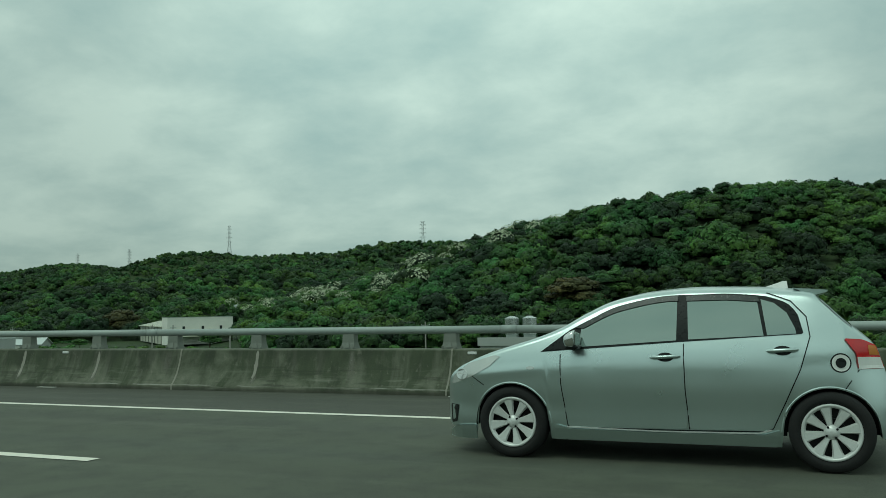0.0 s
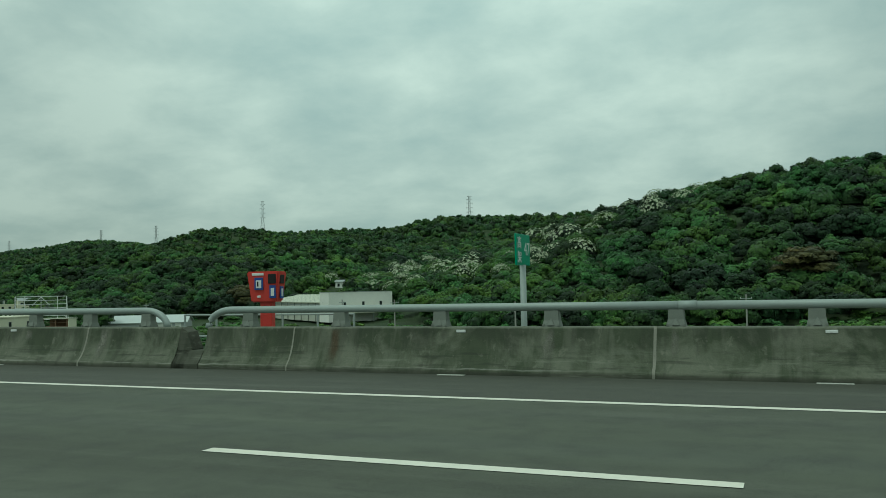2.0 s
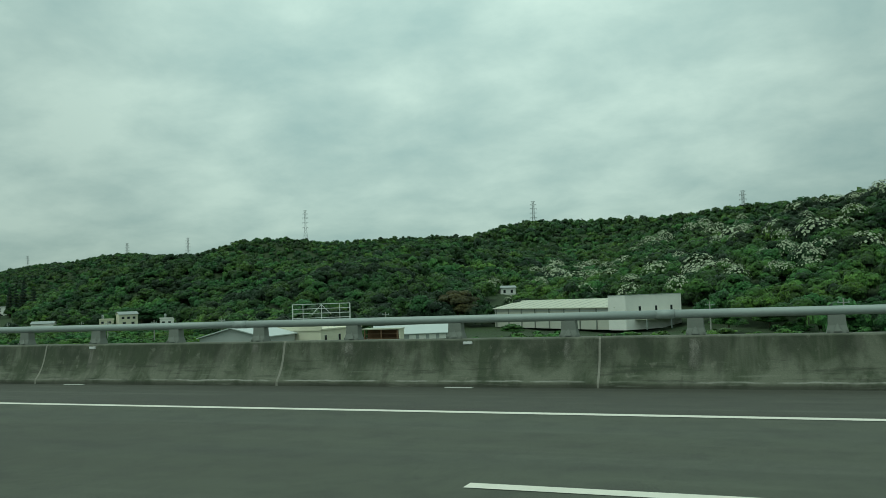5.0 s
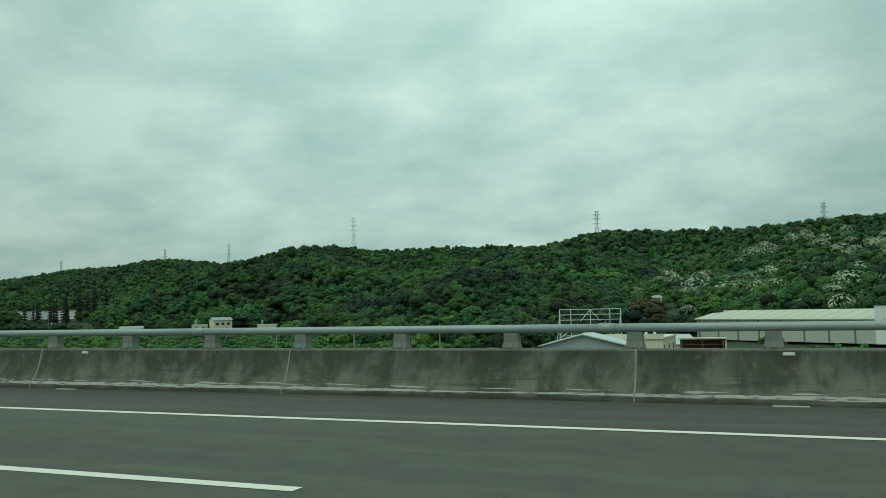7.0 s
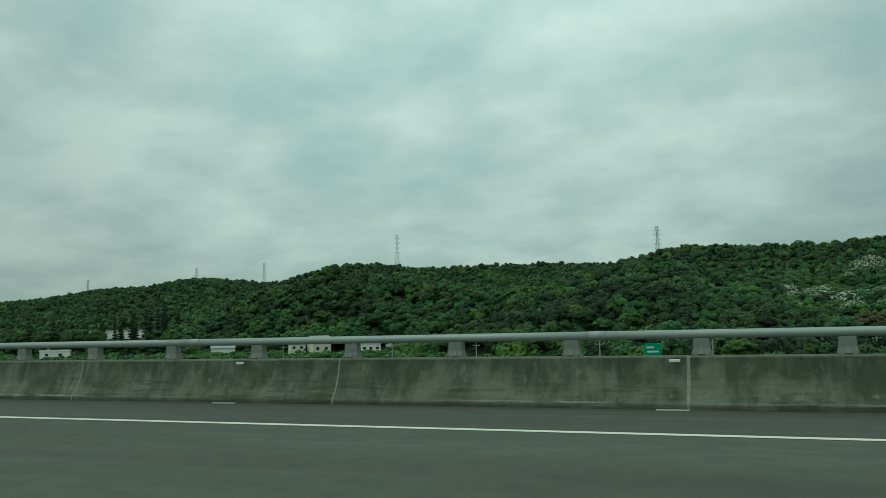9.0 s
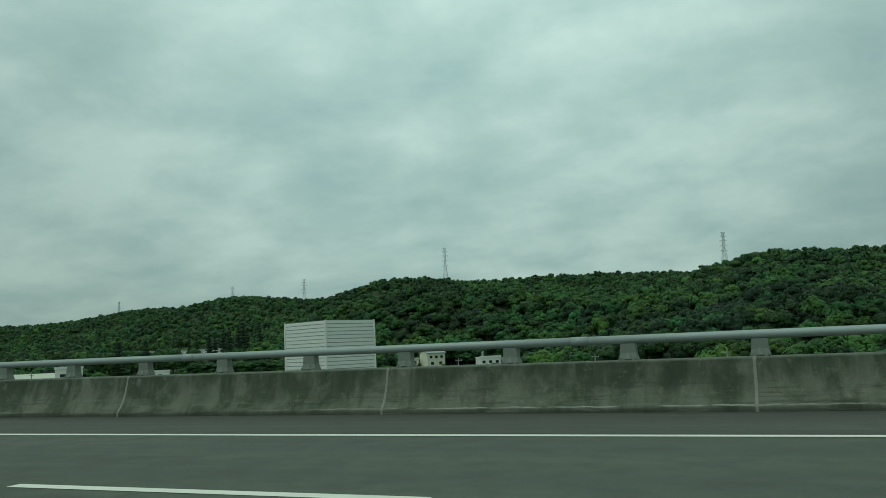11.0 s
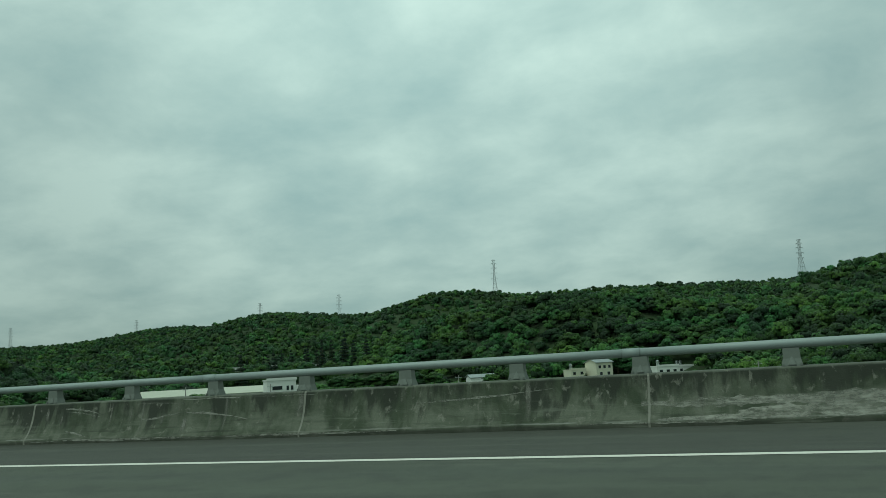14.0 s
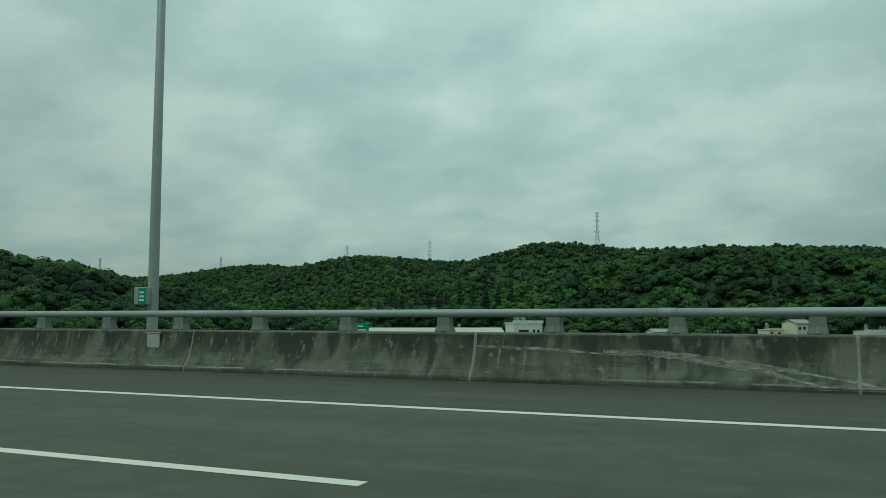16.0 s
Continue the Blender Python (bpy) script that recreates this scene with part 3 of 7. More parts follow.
for x, y, top, h in ((-681, 903, 117, 42), (-364, 814, 96, 33), (-926, 985, 102, 36), (-1085, 1038, 105.5, 30), (-1376, 1111, 103, 34), (-1527, 996, 97.5, 36), (-164, 762, 85, 33)):
    pylon((x, y, top - h), h, 0.5)


# ---- scrub, reeds and small trees on the valley floor ----
def scrub():
    n = 8600
    x, y = rng.uniform(-760, 120, n), 40 + 330 * rng.random(n) ** 0.8
    ok = (rise(x, y) < 6) & (np.sin(x * 0.043 + 2) * np.cos(y * 0.05) + 0.35 * np.sin(x * 0.13) > -0.85)
    for cx, cy, r in CLEAR:
        ok &= np.hypot(x - cx, y - cy) > r
    x, y = x[ok], y[ok]
    w = rng.uniform(2.2, 5.2, len(x)) * (0.7 + 0.5 * np.clip(y / 250, 0, 1))
    h = w * rng.uniform(0.55, 0.95, len(x))
    z = terrain(x, y) + 0.12 * h
    s = np.stack([x, y, z, w, h, rng.uniform(0.75, 1.4, len(x))], -1)
    # knee-high cover on the low swell where nothing tall grows
    n = 3000
    x, y = rng.uniform(-345, -235, n), rng.uniform(118, 225, n)
    w = rng.uniform(1.4, 3.0, n)
    low = np.stack([x, y, terrain(x, y) - 0.1, w, w * rng.uniform(0.45, 0.7, n), rng.uniform(0.75, 1.4, n)], -1)[rise(x, y) > 1.5]
    return np.concatenate([s[clear_view(s)], low])


scrub_kits = [crown_kit(60, 4, 60 + s, 1, 0.10) for s in range(6)]
CLEAR = ((-190, 215, 42), (-223, 152, 24), (-209, 133, 14), (-221, 187, 15), (-572, 304, 13), (-459, 354, 17), (-332, 56, 14), (-512, 200, 20), (-431, 358, 13), (-504, 342, 10), (-21, 78, 12), (-540, 190, 26), (-640, 420, 34))
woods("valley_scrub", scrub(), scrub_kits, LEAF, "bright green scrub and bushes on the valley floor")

# ---- the parapet: concrete panels, posts and a thick pipe rail ----
def spread(anchors, step):
    out = []
    for a, b in zip(anchors, anchors[1:]):
        n = max(1, round(abs(b - a) / step))
        out += [a + (b - a) * i / n for i in range(n)]
    return out + [anchors[-1]]


PROFILE = [(Y_FOOT, -0.02), (Y_FOOT, 0.06), (Y_FOOT + 0.012, 0.085), (Y_FOOT + 0.085, 0.17), (Y_FOOT + 0.145, 0.27), (Y_FOOT + 0.195, 0.39), (Y_FOOT + 0.235, 0.53), (Y_TOP - 0.012, Z_TOP - 0.03), (Y_TOP + 0.015, Z_TOP), (Y_TOP + 0.24, Z_TOP), (Y_TOP + 0.26, Z_TOP - 0.02), (Y_TOP + 0.28, -0.75), (Y_FOOT + 0.05, -0.75)]
# four runs of parapet, with maintenance gaps between them
RUNS = (
    [58.0, -4.98, -10.85, -16.8, -20.08],
    [-20.77, -26.4, -32.63, -38.8, -44.8, -50.81, -56.8, -63.4, -65.4],
    [-66.03, -68.45, -74.55, -80.6, -86.66, -92.85, -151.48, -181.79, -187.9, -194.0, -200.28, -206.4, -212.58, -218.52, -224.66, -230.65, -236.66, -242.74, -303.29, -309.41, -315.35, -321.79, -327.72, -334.47, -338.49],
    [-339.16, -346.51, -352.53, -358.5, -364.52, -375.69, -381.1],
    [-382.3, -387.88, -393.99, -400.5, -406.65, -412.53, -418.3, -424.28, -429.72, -435.98, -447.6, -453.73, -558.0])
POSTS = (
    [57.0, -5.05, -15.21, -19.1],
    [-22.2, -42.37, -56.49, -64.5],
    [-67.0, -70.13, -84.18, -94.52, -192.0, -206.2, -220.3, -303.2, -317.0, -337.2],
    [-340.4, -344.34, -358.15, -371.7, -379.24, -380.7],
    [-383.59, -385.8, -388.0, -400.1, -407.94, -414.0, -421.7, -427.3, -428.84, -434.74, -442.3, -450.23, -458.19, -556.0])
parapet = thing("concrete_parapet", "weathered stained grey concrete parapet along the motorway edge", "barrier", kind="structure")
rail = thing("pipe_guard_rail", "thick grey steel pipe rail on posts along the parapet", "guard rail", kind="structure")
for run in RUNS:
    js = spread(run, 6.0)
    for a, b in zip(js, js[1:]):
        n = 3
        xs = [a - 0.012 + (b - a + 0.024) * i / n for i in range(n + 1)]
        panel = mesh_from(extrude_x(bmesh.new(), PROFILE, xs, edge), "parapet_panel")
        panel.attributes.new("height", "FLOAT", "POINT").data.foreach_set("value", [z for _ in xs for y, z in PROFILE])
        part("parapet_panel", panel, CONCRETE, parapet, smooth=True)
        panel.set_sharp_from_angle(angle=radians(28))
for a, b, low in ((-20.08, -20.77, 0.30), (-65.4, -66.03, 0.30), (-338.49, -339.16, 0.16)):
    sill = [(Y_FOOT, -0.02), (Y_FOOT, 0.075), (Y_FOOT + 0.17, low), (Y_TOP + 0.26, low), (Y_TOP + 0.28, -0.75), (Y_FOOT + 0.05, -0.75)]
    part("parapet_sill", extrude_x(bmesh.new(), sill, [a, b], edge), CONCRETE, parapet, "low worn sill in a parapet gap")

for x, run_dir, low in ((-20.77, 1, 0.30), (-66.03, 1, 0.30), (-339.16, 1, 0.16)):
    bm = bmesh.new()
    steps = [(0.0, Z_TOP), (0.16, 0.62), (0.30, low + 0.02)]
    rings = []
    for dx, top in steps:
        ring = [(Y_FOOT, -0.02), (Y_FOOT, 0.075), (Y_FOOT + 0.17, min(0.30, top - 0.01)), (Y_TOP - 0.012 - 0.1 * (Z_TOP - top), top - 0.005), (Y_TOP + 0.25, top), (Y_TOP + 0.27, -0.9)]
        rings.append([bm.verts.new(edge(x + dx, y, z)) for y, z in ring])
    for a, b in zip(rings, rings[1:]):
        for k in range(6):
            bm.faces.new((a[k], b[k], b[(k + 1) % 6], a[(k + 1) % 6]))
    bm.faces.new(rings[-1][::-1])
    part("worn_end", bm, CONCRETE, parapet)

post_bm = bmesh.new()
for w, d, z in ((0.134, 0.10, 0.0), (0.130, 0.095, 0.02), (0.110, 0.075, 0.10), (0.102, 0.07, 0.236)):
    for sx, sy in ((-1, -1), (1, -1), (1, 1), (-1, 1)):
        post_bm.verts.new((sx * w, sy * d, z))
pv = list(post_bm.verts)
for r in range(3):
    for k in range(4):
        post_bm.faces.new((pv[4 * r + k], pv[4 * r + (k + 1) % 4], pv[4 * r + 4 + (k + 1) % 4], pv[4 * r + 4 + k]))
post_bm.faces.new(pv[12:16])
for sx in (-1, 1):
    box(post_bm, (sx * 0.112 - 0.016, -0.112, 0.008), (sx * 0.112 + 0.016, -0.085, 0.04))
# a small gusset on the face
gv = [post_bm.verts.new(c) for c in ((-0.055, -0.100, 0.02), (0.055, -0.100, 0.02), (0.0, -0.078, 0.13), (-0.045, -0.118, 0.02), (0.045, -0.118, 0.02))]
for q in ((0, 3, 2), (3, 4, 2), (4, 1, 2), (0, 1, 4, 3)):
    post_bm.faces.new([gv[i] for i in q])
post_mesh = mesh_from(post_bm, "rail_post")
post_mesh.materials.append(POST_GREY)
for run in POSTS:
    for x in spread(run, 2.0):
        p = part("rail_post", post_mesh, POST_GREY, rail)
        p.matrix_local = edge_pose(x, Y_RAIL, Z_TOP)
for a, b, bend_a, bend_b in ((58, -20.02, 0, 1), (-21.27, -65.49, 1, 1), (-66.51, -338.37, 1, 1), (-339.34, -557, 1, 0)):
    cuts = spread([a - 0.55 * bend_a, b + 0.55 * bend_b], 8.0)
    for k, (c, d) in enumerate(zip(cuts, cuts[1:])):
        pts = [(c + (d - c) * i / 4, Z_RAIL) for i in range(5)]
        if k == 0 and bend_a:
            pts = [(a - 0.55 + 0.55 * math.cos(t), Z_TOP - 0.02 + (Z_RAIL - Z_TOP + 0.02) * math.sin(t)) for t in np.linspace(0, math.pi / 2, 8)][:-1] + pts
        if k == len(cuts) - 2 and bend_b:
            pts += [(b + 0.55 - 0.55 * math.sin(t), Z_TOP - 0.02 + (Z_RAIL - Z_TOP + 0.02) * math.cos(t)) for t in np.linspace(0, math.pi / 2, 8)][1:]
        ob = part("rail_pipe", bar([edge(x, Y_RAIL, z) for x, z in pts], 0.068, 16), GALV, rail, smooth=True)
        if k:
            part("pipe_sleeve", bar([edge(c + 0.14, Y_RAIL, Z_RAIL), edge(c - 0.14, Y_RAIL, Z_RAIL)], 0.0735, 16), GALV, rail, smooth=True)


# ---- an unseen median wall behind, added to close the carriageway and darken car reflections ----
median = tagged(new("unseen_median_wall", mesh_from(extrude_x(bmesh.new(), [(-6.1, -0.02), (-6.1, 0.9), (-6.4, 0.9), (-6.45, -0.02)], [X0 - (X0 - X1) * i / 40 for i in range(41)], road), "unseen_median_wall")), "unseen plain grey concrete median wall added behind the road", "wall", kind="structure")
median.data.materials.append(CEMENT)

# ---- cars ----
def lerp_table(table):
    xs, zs = [a for a, _ in table], [b for _, b in table]
    # a smooth curve through the knots
    m = []
    for i in range(len(xs)):
        if i in (0, len(xs) - 1):
            j = min(i, len(xs) - 2)
            m.append((zs[j + 1] - zs[j]) / (xs[j + 1] - xs[j]))
        else:
            a, b = (zs[i] - zs[i - 1]) / (xs[i] - xs[i - 1]), (zs[i + 1] - zs[i]) / (xs[i + 1] - xs[i])
            m.append(0 if a * b <= 0 else 2 * a * b / (a + b))

    def at(x):
        if x <= xs[0]:
            return zs[0]
        if x >= xs[-1]:
            return zs[-1]
        i = max(k for k in range(len(xs) - 1) if xs[k] <= x)
        h = xs[i + 1] - xs[i]
        t = (x - xs[i]) / h
        return ((2 * t ** 3 - 3 * t ** 2 + 1) * zs[i] + (t ** 3 - 2 * t ** 2 + t) * h * m[i] + (3 * t ** 2 - 2 * t ** 3) * zs[i + 1] + (t ** 3 - t ** 2) * h * m[i + 1])
    return at


class CarShape:
    """The skin of a car: x runs back from the front axle, y from the middle, z up from the road."""

    def __init__(self, half, top, sill, belt, plan, arches, arch_r, roof_pull, cabin, tail_x):
        self.half, self.top, self.sill, self.belt = half, lerp_table(top), lerp_table(sill), lerp_table(belt)
        self.plan, self.arches, self.arch_r, self.pull, self.cabin = lerp_table(plan), arches, arch_r, roof_pull, cabin
        self.x0, self.x1, self.tail_x = top[0][0], top[-1][0], tail_x

    def bottom(self, x):
        z = self.sill(x)
        for cx, cz in self.arches:
            d = self.arch_r ** 2 - (x - cx) ** 2
            if d > 0:
                z = max(z, cz + math.sqrt(d))
        return z

    def inside(self, x):
        a, b = self.cabin
        return min(1, max(0, (x - a) / 0.5)) * min(1, max(0, (b - x) / 0.5))

    def side(self, x, z):
        """Half width of the skin at x and height z."""
        turn = min(1, max(0, (x - self.tail_x) / 0.22))
        w = self.half * self.plan(x) - 0.34 * turn * turn * (3 - 2 * turn) * min(0.34, max(0, z - 0.44))
        b = self.belt(x)
        if z > b:
            return w * (1 - self.pull * ((z - b) / 0.5) ** 1.12) - 0.008 - 0.050 * ((b - 0.62) / 0.38) ** 2
        d = (b - z)
        crease = 0.010 * math.exp(-((z - (b - 0.13)) / 0.05) ** 2)
        return w * (1 - 0.055 * max(0, (0.42 - z) / 0.3) ** 2) - (0.050 if z > 0.62 else 0.022) * ((z - 0.62) / 0.38) ** 2 - 0.008 * math.exp(-d / 0.05) - 0.018 * math.exp(-((z - 0.42) / 0.10) ** 2) + crease

    def section(self, x, n=16):
        zb, zt = self.bottom(x), self.top(x)
        e = min(0.045 + 0.01 * self.inside(x), (zt - zb) * 0.45)
        k = 0.07 + 0.10 * self.inside(x)
        ze = zt - e
        pts = [(self.side(x, zb + (ze - zb) * i / n), zb + (ze - zb) * i / n) for i in range(n + 1)]
        y0 = pts[-1][0]
        for t in (0.25, 0.5, 0.75, 1.0):
            a = t * math.pi / 2
            pts.append((y0 - k * (1 - math.cos(a)), ze + e * math.sin(a)))
        y1 = pts[-1][0]
        for t in (0.3, 0.6, 0.8, 1.0):
            pts.append((y1 * (1 - t), zt + 0.025 * (1 - (1 - t) ** 2)))
        return pts

    def stations(self, a, b, step):
        n = max(2, int((b - a) / step))
        return [a + (b - a) * i / n for i in range(n + 1)]

    def shell(self):
        bm = bmesh.new()
        for s in (-1, 1):
            rows = [[bm.verts.new((x, s * y, z)) for y, z in self.section(x)] for x in self.stations(self.x0, self.x1, 0.03)]
            for a, b in zip(rows, rows[1:]):
                for k in range(len(a) - 1):
                    q = (a[k], a[k + 1], b[k + 1], b[k])
                    bm.faces.new(q if s > 0 else q[::-1])
            for row, flip in ((rows[0], s < 0), (rows[-1], s > 0)):
                base = [bm.verts.new((row[0].co.x, 0, v.co.z)) for v in row[:-1]]
                for k in range(len(row) - 2):
                    q = (row[k], row[k + 1], base[k + 1], base[k])
                    bm.faces.new(q[::-1] if flip else q)
        bmesh.ops.remove_doubles(bm, verts=bm.verts, dist=0.0008)
        bmesh.ops.recalc_face_normals(bm, faces=bm.faces)
        return bm

    def top_patch(self, a, b, first, lift):
        """A pane on the upper skin between a and b; first: the section's point from which it starts."""
        bm = bmesh.new()
        rows = []
        for x in self.stations(a, b, 0.05):
            p = self.section(x)[first:]
            p = p + [(-y, z) for y, z in p[-2::-1]]
            rows.append([bm.verts.new((x, y, z + lift)) for y, z in p])
        for r0, r1 in zip(rows, rows[1:]):
            for k in range(len(r0) - 1):
                bm.faces.new((r0[k], r0[k + 1], r1[k + 1], r1[k]))
        bmesh.ops.recalc_face_normals(bm, faces=bm.faces)
        return bm

    def patch(self, poly, lift, side=-1, step=0.09, rim=0.012):
        """A panel with that (x, z) outline laid onto the side skin, with a turned-in rim."""
        bm = bmesh.new()
        bm.faces.new([bm.verts.new((x, 0, z)) for x, z in poly])
        for axis, i in ((Vector((1, 0, 0)), 0), (Vector((0, 0, 1)), 2)):
            lo, hi = min(v.co[i] for v in bm.verts), max(v.co[i] for v in bm.verts)
            for k in range(1, int((hi - lo) / step) + 1):
                bmesh.ops.bisect_plane(bm, geom=bm.verts[:] + bm.edges[:] + bm.faces[:], plane_co=axis * (lo + step * k), plane_no=axis)
        edges = [e for e in bm.edges if e.is_boundary]
        got = bmesh.ops.extrude_edge_only(bm, edges=edges)
        deep = {v for v in got["geom"] if isinstance(v, bmesh.types.BMVert)}
        for v in bm.verts:
            v.co.y = side * (self.side(v.co.x, v.co.z) + lift - (rim if v in deep else 0))
        bmesh.ops.recalc_face_normals(bm, faces=bm.faces)
        return bm

    def ribbon(self, line, width, lift, side=-1):
        """A thin strip along an (x, z) line on the side skin."""
        pts = []
        for (xa, za), (xb, zb) in zip(line, line[1:]):
            n = max(1, int(math.hypot(xb - xa, zb - za) / 0.06))
            pts += [(xa + (xb - xa) * i / n, za + (zb - za) * i / n) for i in range(n)]
        pts.append(line[-1])
        bm = bmesh.new()
        rows = []
        for i, (x, z) in enumerate(pts):
            a, b = pts[max(0, i - 1)], pts[min(len(pts) - 1, i + 1)]
            d = Vector((b[0] - a[0], b[1] - a[1])).normalized()
            row = []
            for s, l in ((-1, -0.004), (-1, lift), (1, lift), (1, -0.004)):
                px, pz = x - s * d.y * width / 2, z + s * d.x * width / 2
                row.append(bm.verts.new((px, side * (self.side(px, pz) + l), pz)))
            rows.append(row)
        for a, b in zip(rows, rows[1:]):
            for k in range(3):
                bm.faces.new((a[k], a[k + 1], b[k + 1], b[k]))
        bmesh.ops.recalc_face_normals(bm, faces=bm.faces)
        return bm


def rounded(poly, r=0.03, n=4):
    """The outline with its corners rounded."""
    out = []
    m = len(poly)
    for i in range(m):
        p, a, b = Vector(poly[i]), Vector(poly[i - 1]), Vector(poly[(i + 1) % m])
        u, v = (a - p), (b - p)
        k = min(r, u.length * 0.45, v.length * 0.45)
        s, e = p + u.normalized() * k, p + v.normalized() * k
        for t in (j / n for j in range(n + 1)):
            out.append(tuple(s * (1 - t) ** 2 + p * 2 * t * (1 - t) + e * t * t))
    return out


def smooth_line(pts, n=8):
    f = lerp_table(pts)
    a, b = pts[0][0], pts[-1][0]
    return [(a + (b - a) * i / n, f(a + (b - a) * i / n)) for i in range(n + 1)]


def between(line, a, b, dz=0.0):
    """The stretch of a fine line from x = a to x = b, shifted by dz."""
    return [(x, z + dz) for x, z in line if a <= x <= b]


def lathe(profile, n=40):
    """Turn a (radius, y) profile about the y axis."""
    bm = bmesh.new()
    rings = [[bm.verts.new((r * math.cos(t), y, r * math.sin(t))) for t in (2 * math.pi * k / n for k in range(n))] for r, y in profile]
    for a, b in zip(rings, rings[1:]):
        for k in range(n):
            bm.faces.new((a[k], a[(k + 1) % n], b[(k + 1) % n], b[k]))
    return bm


def car_paint(name, c, metal, rough):
    m = Mat(name, rough, metal)
    flake = m.noise(900, 2, 0.5)
    dust = m.noise(1.8, 4, 0.6)
    col = m.mix(flake, tuple(x * 0.85 for x in c), tuple(min(1, x * 1.12) for x in c))
    col = m.mix(m.span(dust, 0.45, 0.75, 0.0, 0.04), col, (0.20, 0.19, 0.16))
    m.color(col).rough(m.span(dust, 0.3, 0.7, rough, rough + 0.10))
    m.b.inputs["Coat Weight"].default_value = 0.8
    m.b.inputs["Coat Roughness"].default_value = 0.6 * rough
    return m.m


def film_glass(name, c):
    m = Mat(name, 0.04, 0.0)
    n = m.noise(1.2, 2)
    m.color(m.mix(n, tuple(x * 0.9 for x in c), c))
    m.b.inputs["Metallic"].default_value = 0.9
    return m.m


SILVER = car_paint("silver_blue_car_paint", (0.56, 0.65, 0.64), 0.88, 0.25)
GREY_CAR = car_paint("dark_grey_car_paint", (0.058, 0.092, 0.088), 0.85, 0.09)
FILM = film_glass("reflective_window_film", (0.35, 0.41, 0.38))
FILM_DARK = film_glass("dark_window_film", (0.20, 0.245, 0.235))
TRIM = simple("black_trim", (0.012, 0.014, 0.014), 0.30, 0, 0.10, 3)
TRIM.node_tree.nodes["Principled BSDF"].inputs["Specular IOR Level"].default_value = 0.2
CHROME = simple("chrome", (0.70, 0.71, 0.70), 0.14, 1.0, 0.05, 6)
ALLOY_DARK = simple("machined_alloy", (0.62, 0.63, 0.62), 0.32, 0.5, 0.16, 9)
ALLOY = simple("bright_alloy", (0.72, 0.73, 0.71), 0.38, 0.25, 0.14, 9)
SMOKE = simple("smoked_plastic", (0.035, 0.040, 0.040), 0.22, 0, 0.1, 6)
LENS_RED = simple("red_lamp_lens", (0.58, 0.010, 0.018), 0.10, 0, 0.2, 30, 0.3)
LENS_CLEAR = simple("clear_lamp_lens", (0.62, 0.64, 0.62), 0.10, 0.35, 0.10, 10, 1.0)
AMBER_LENS = simple("amber_lens", (0.55, 0.20, 0.04), 0.2, 0, 0.08, 6)


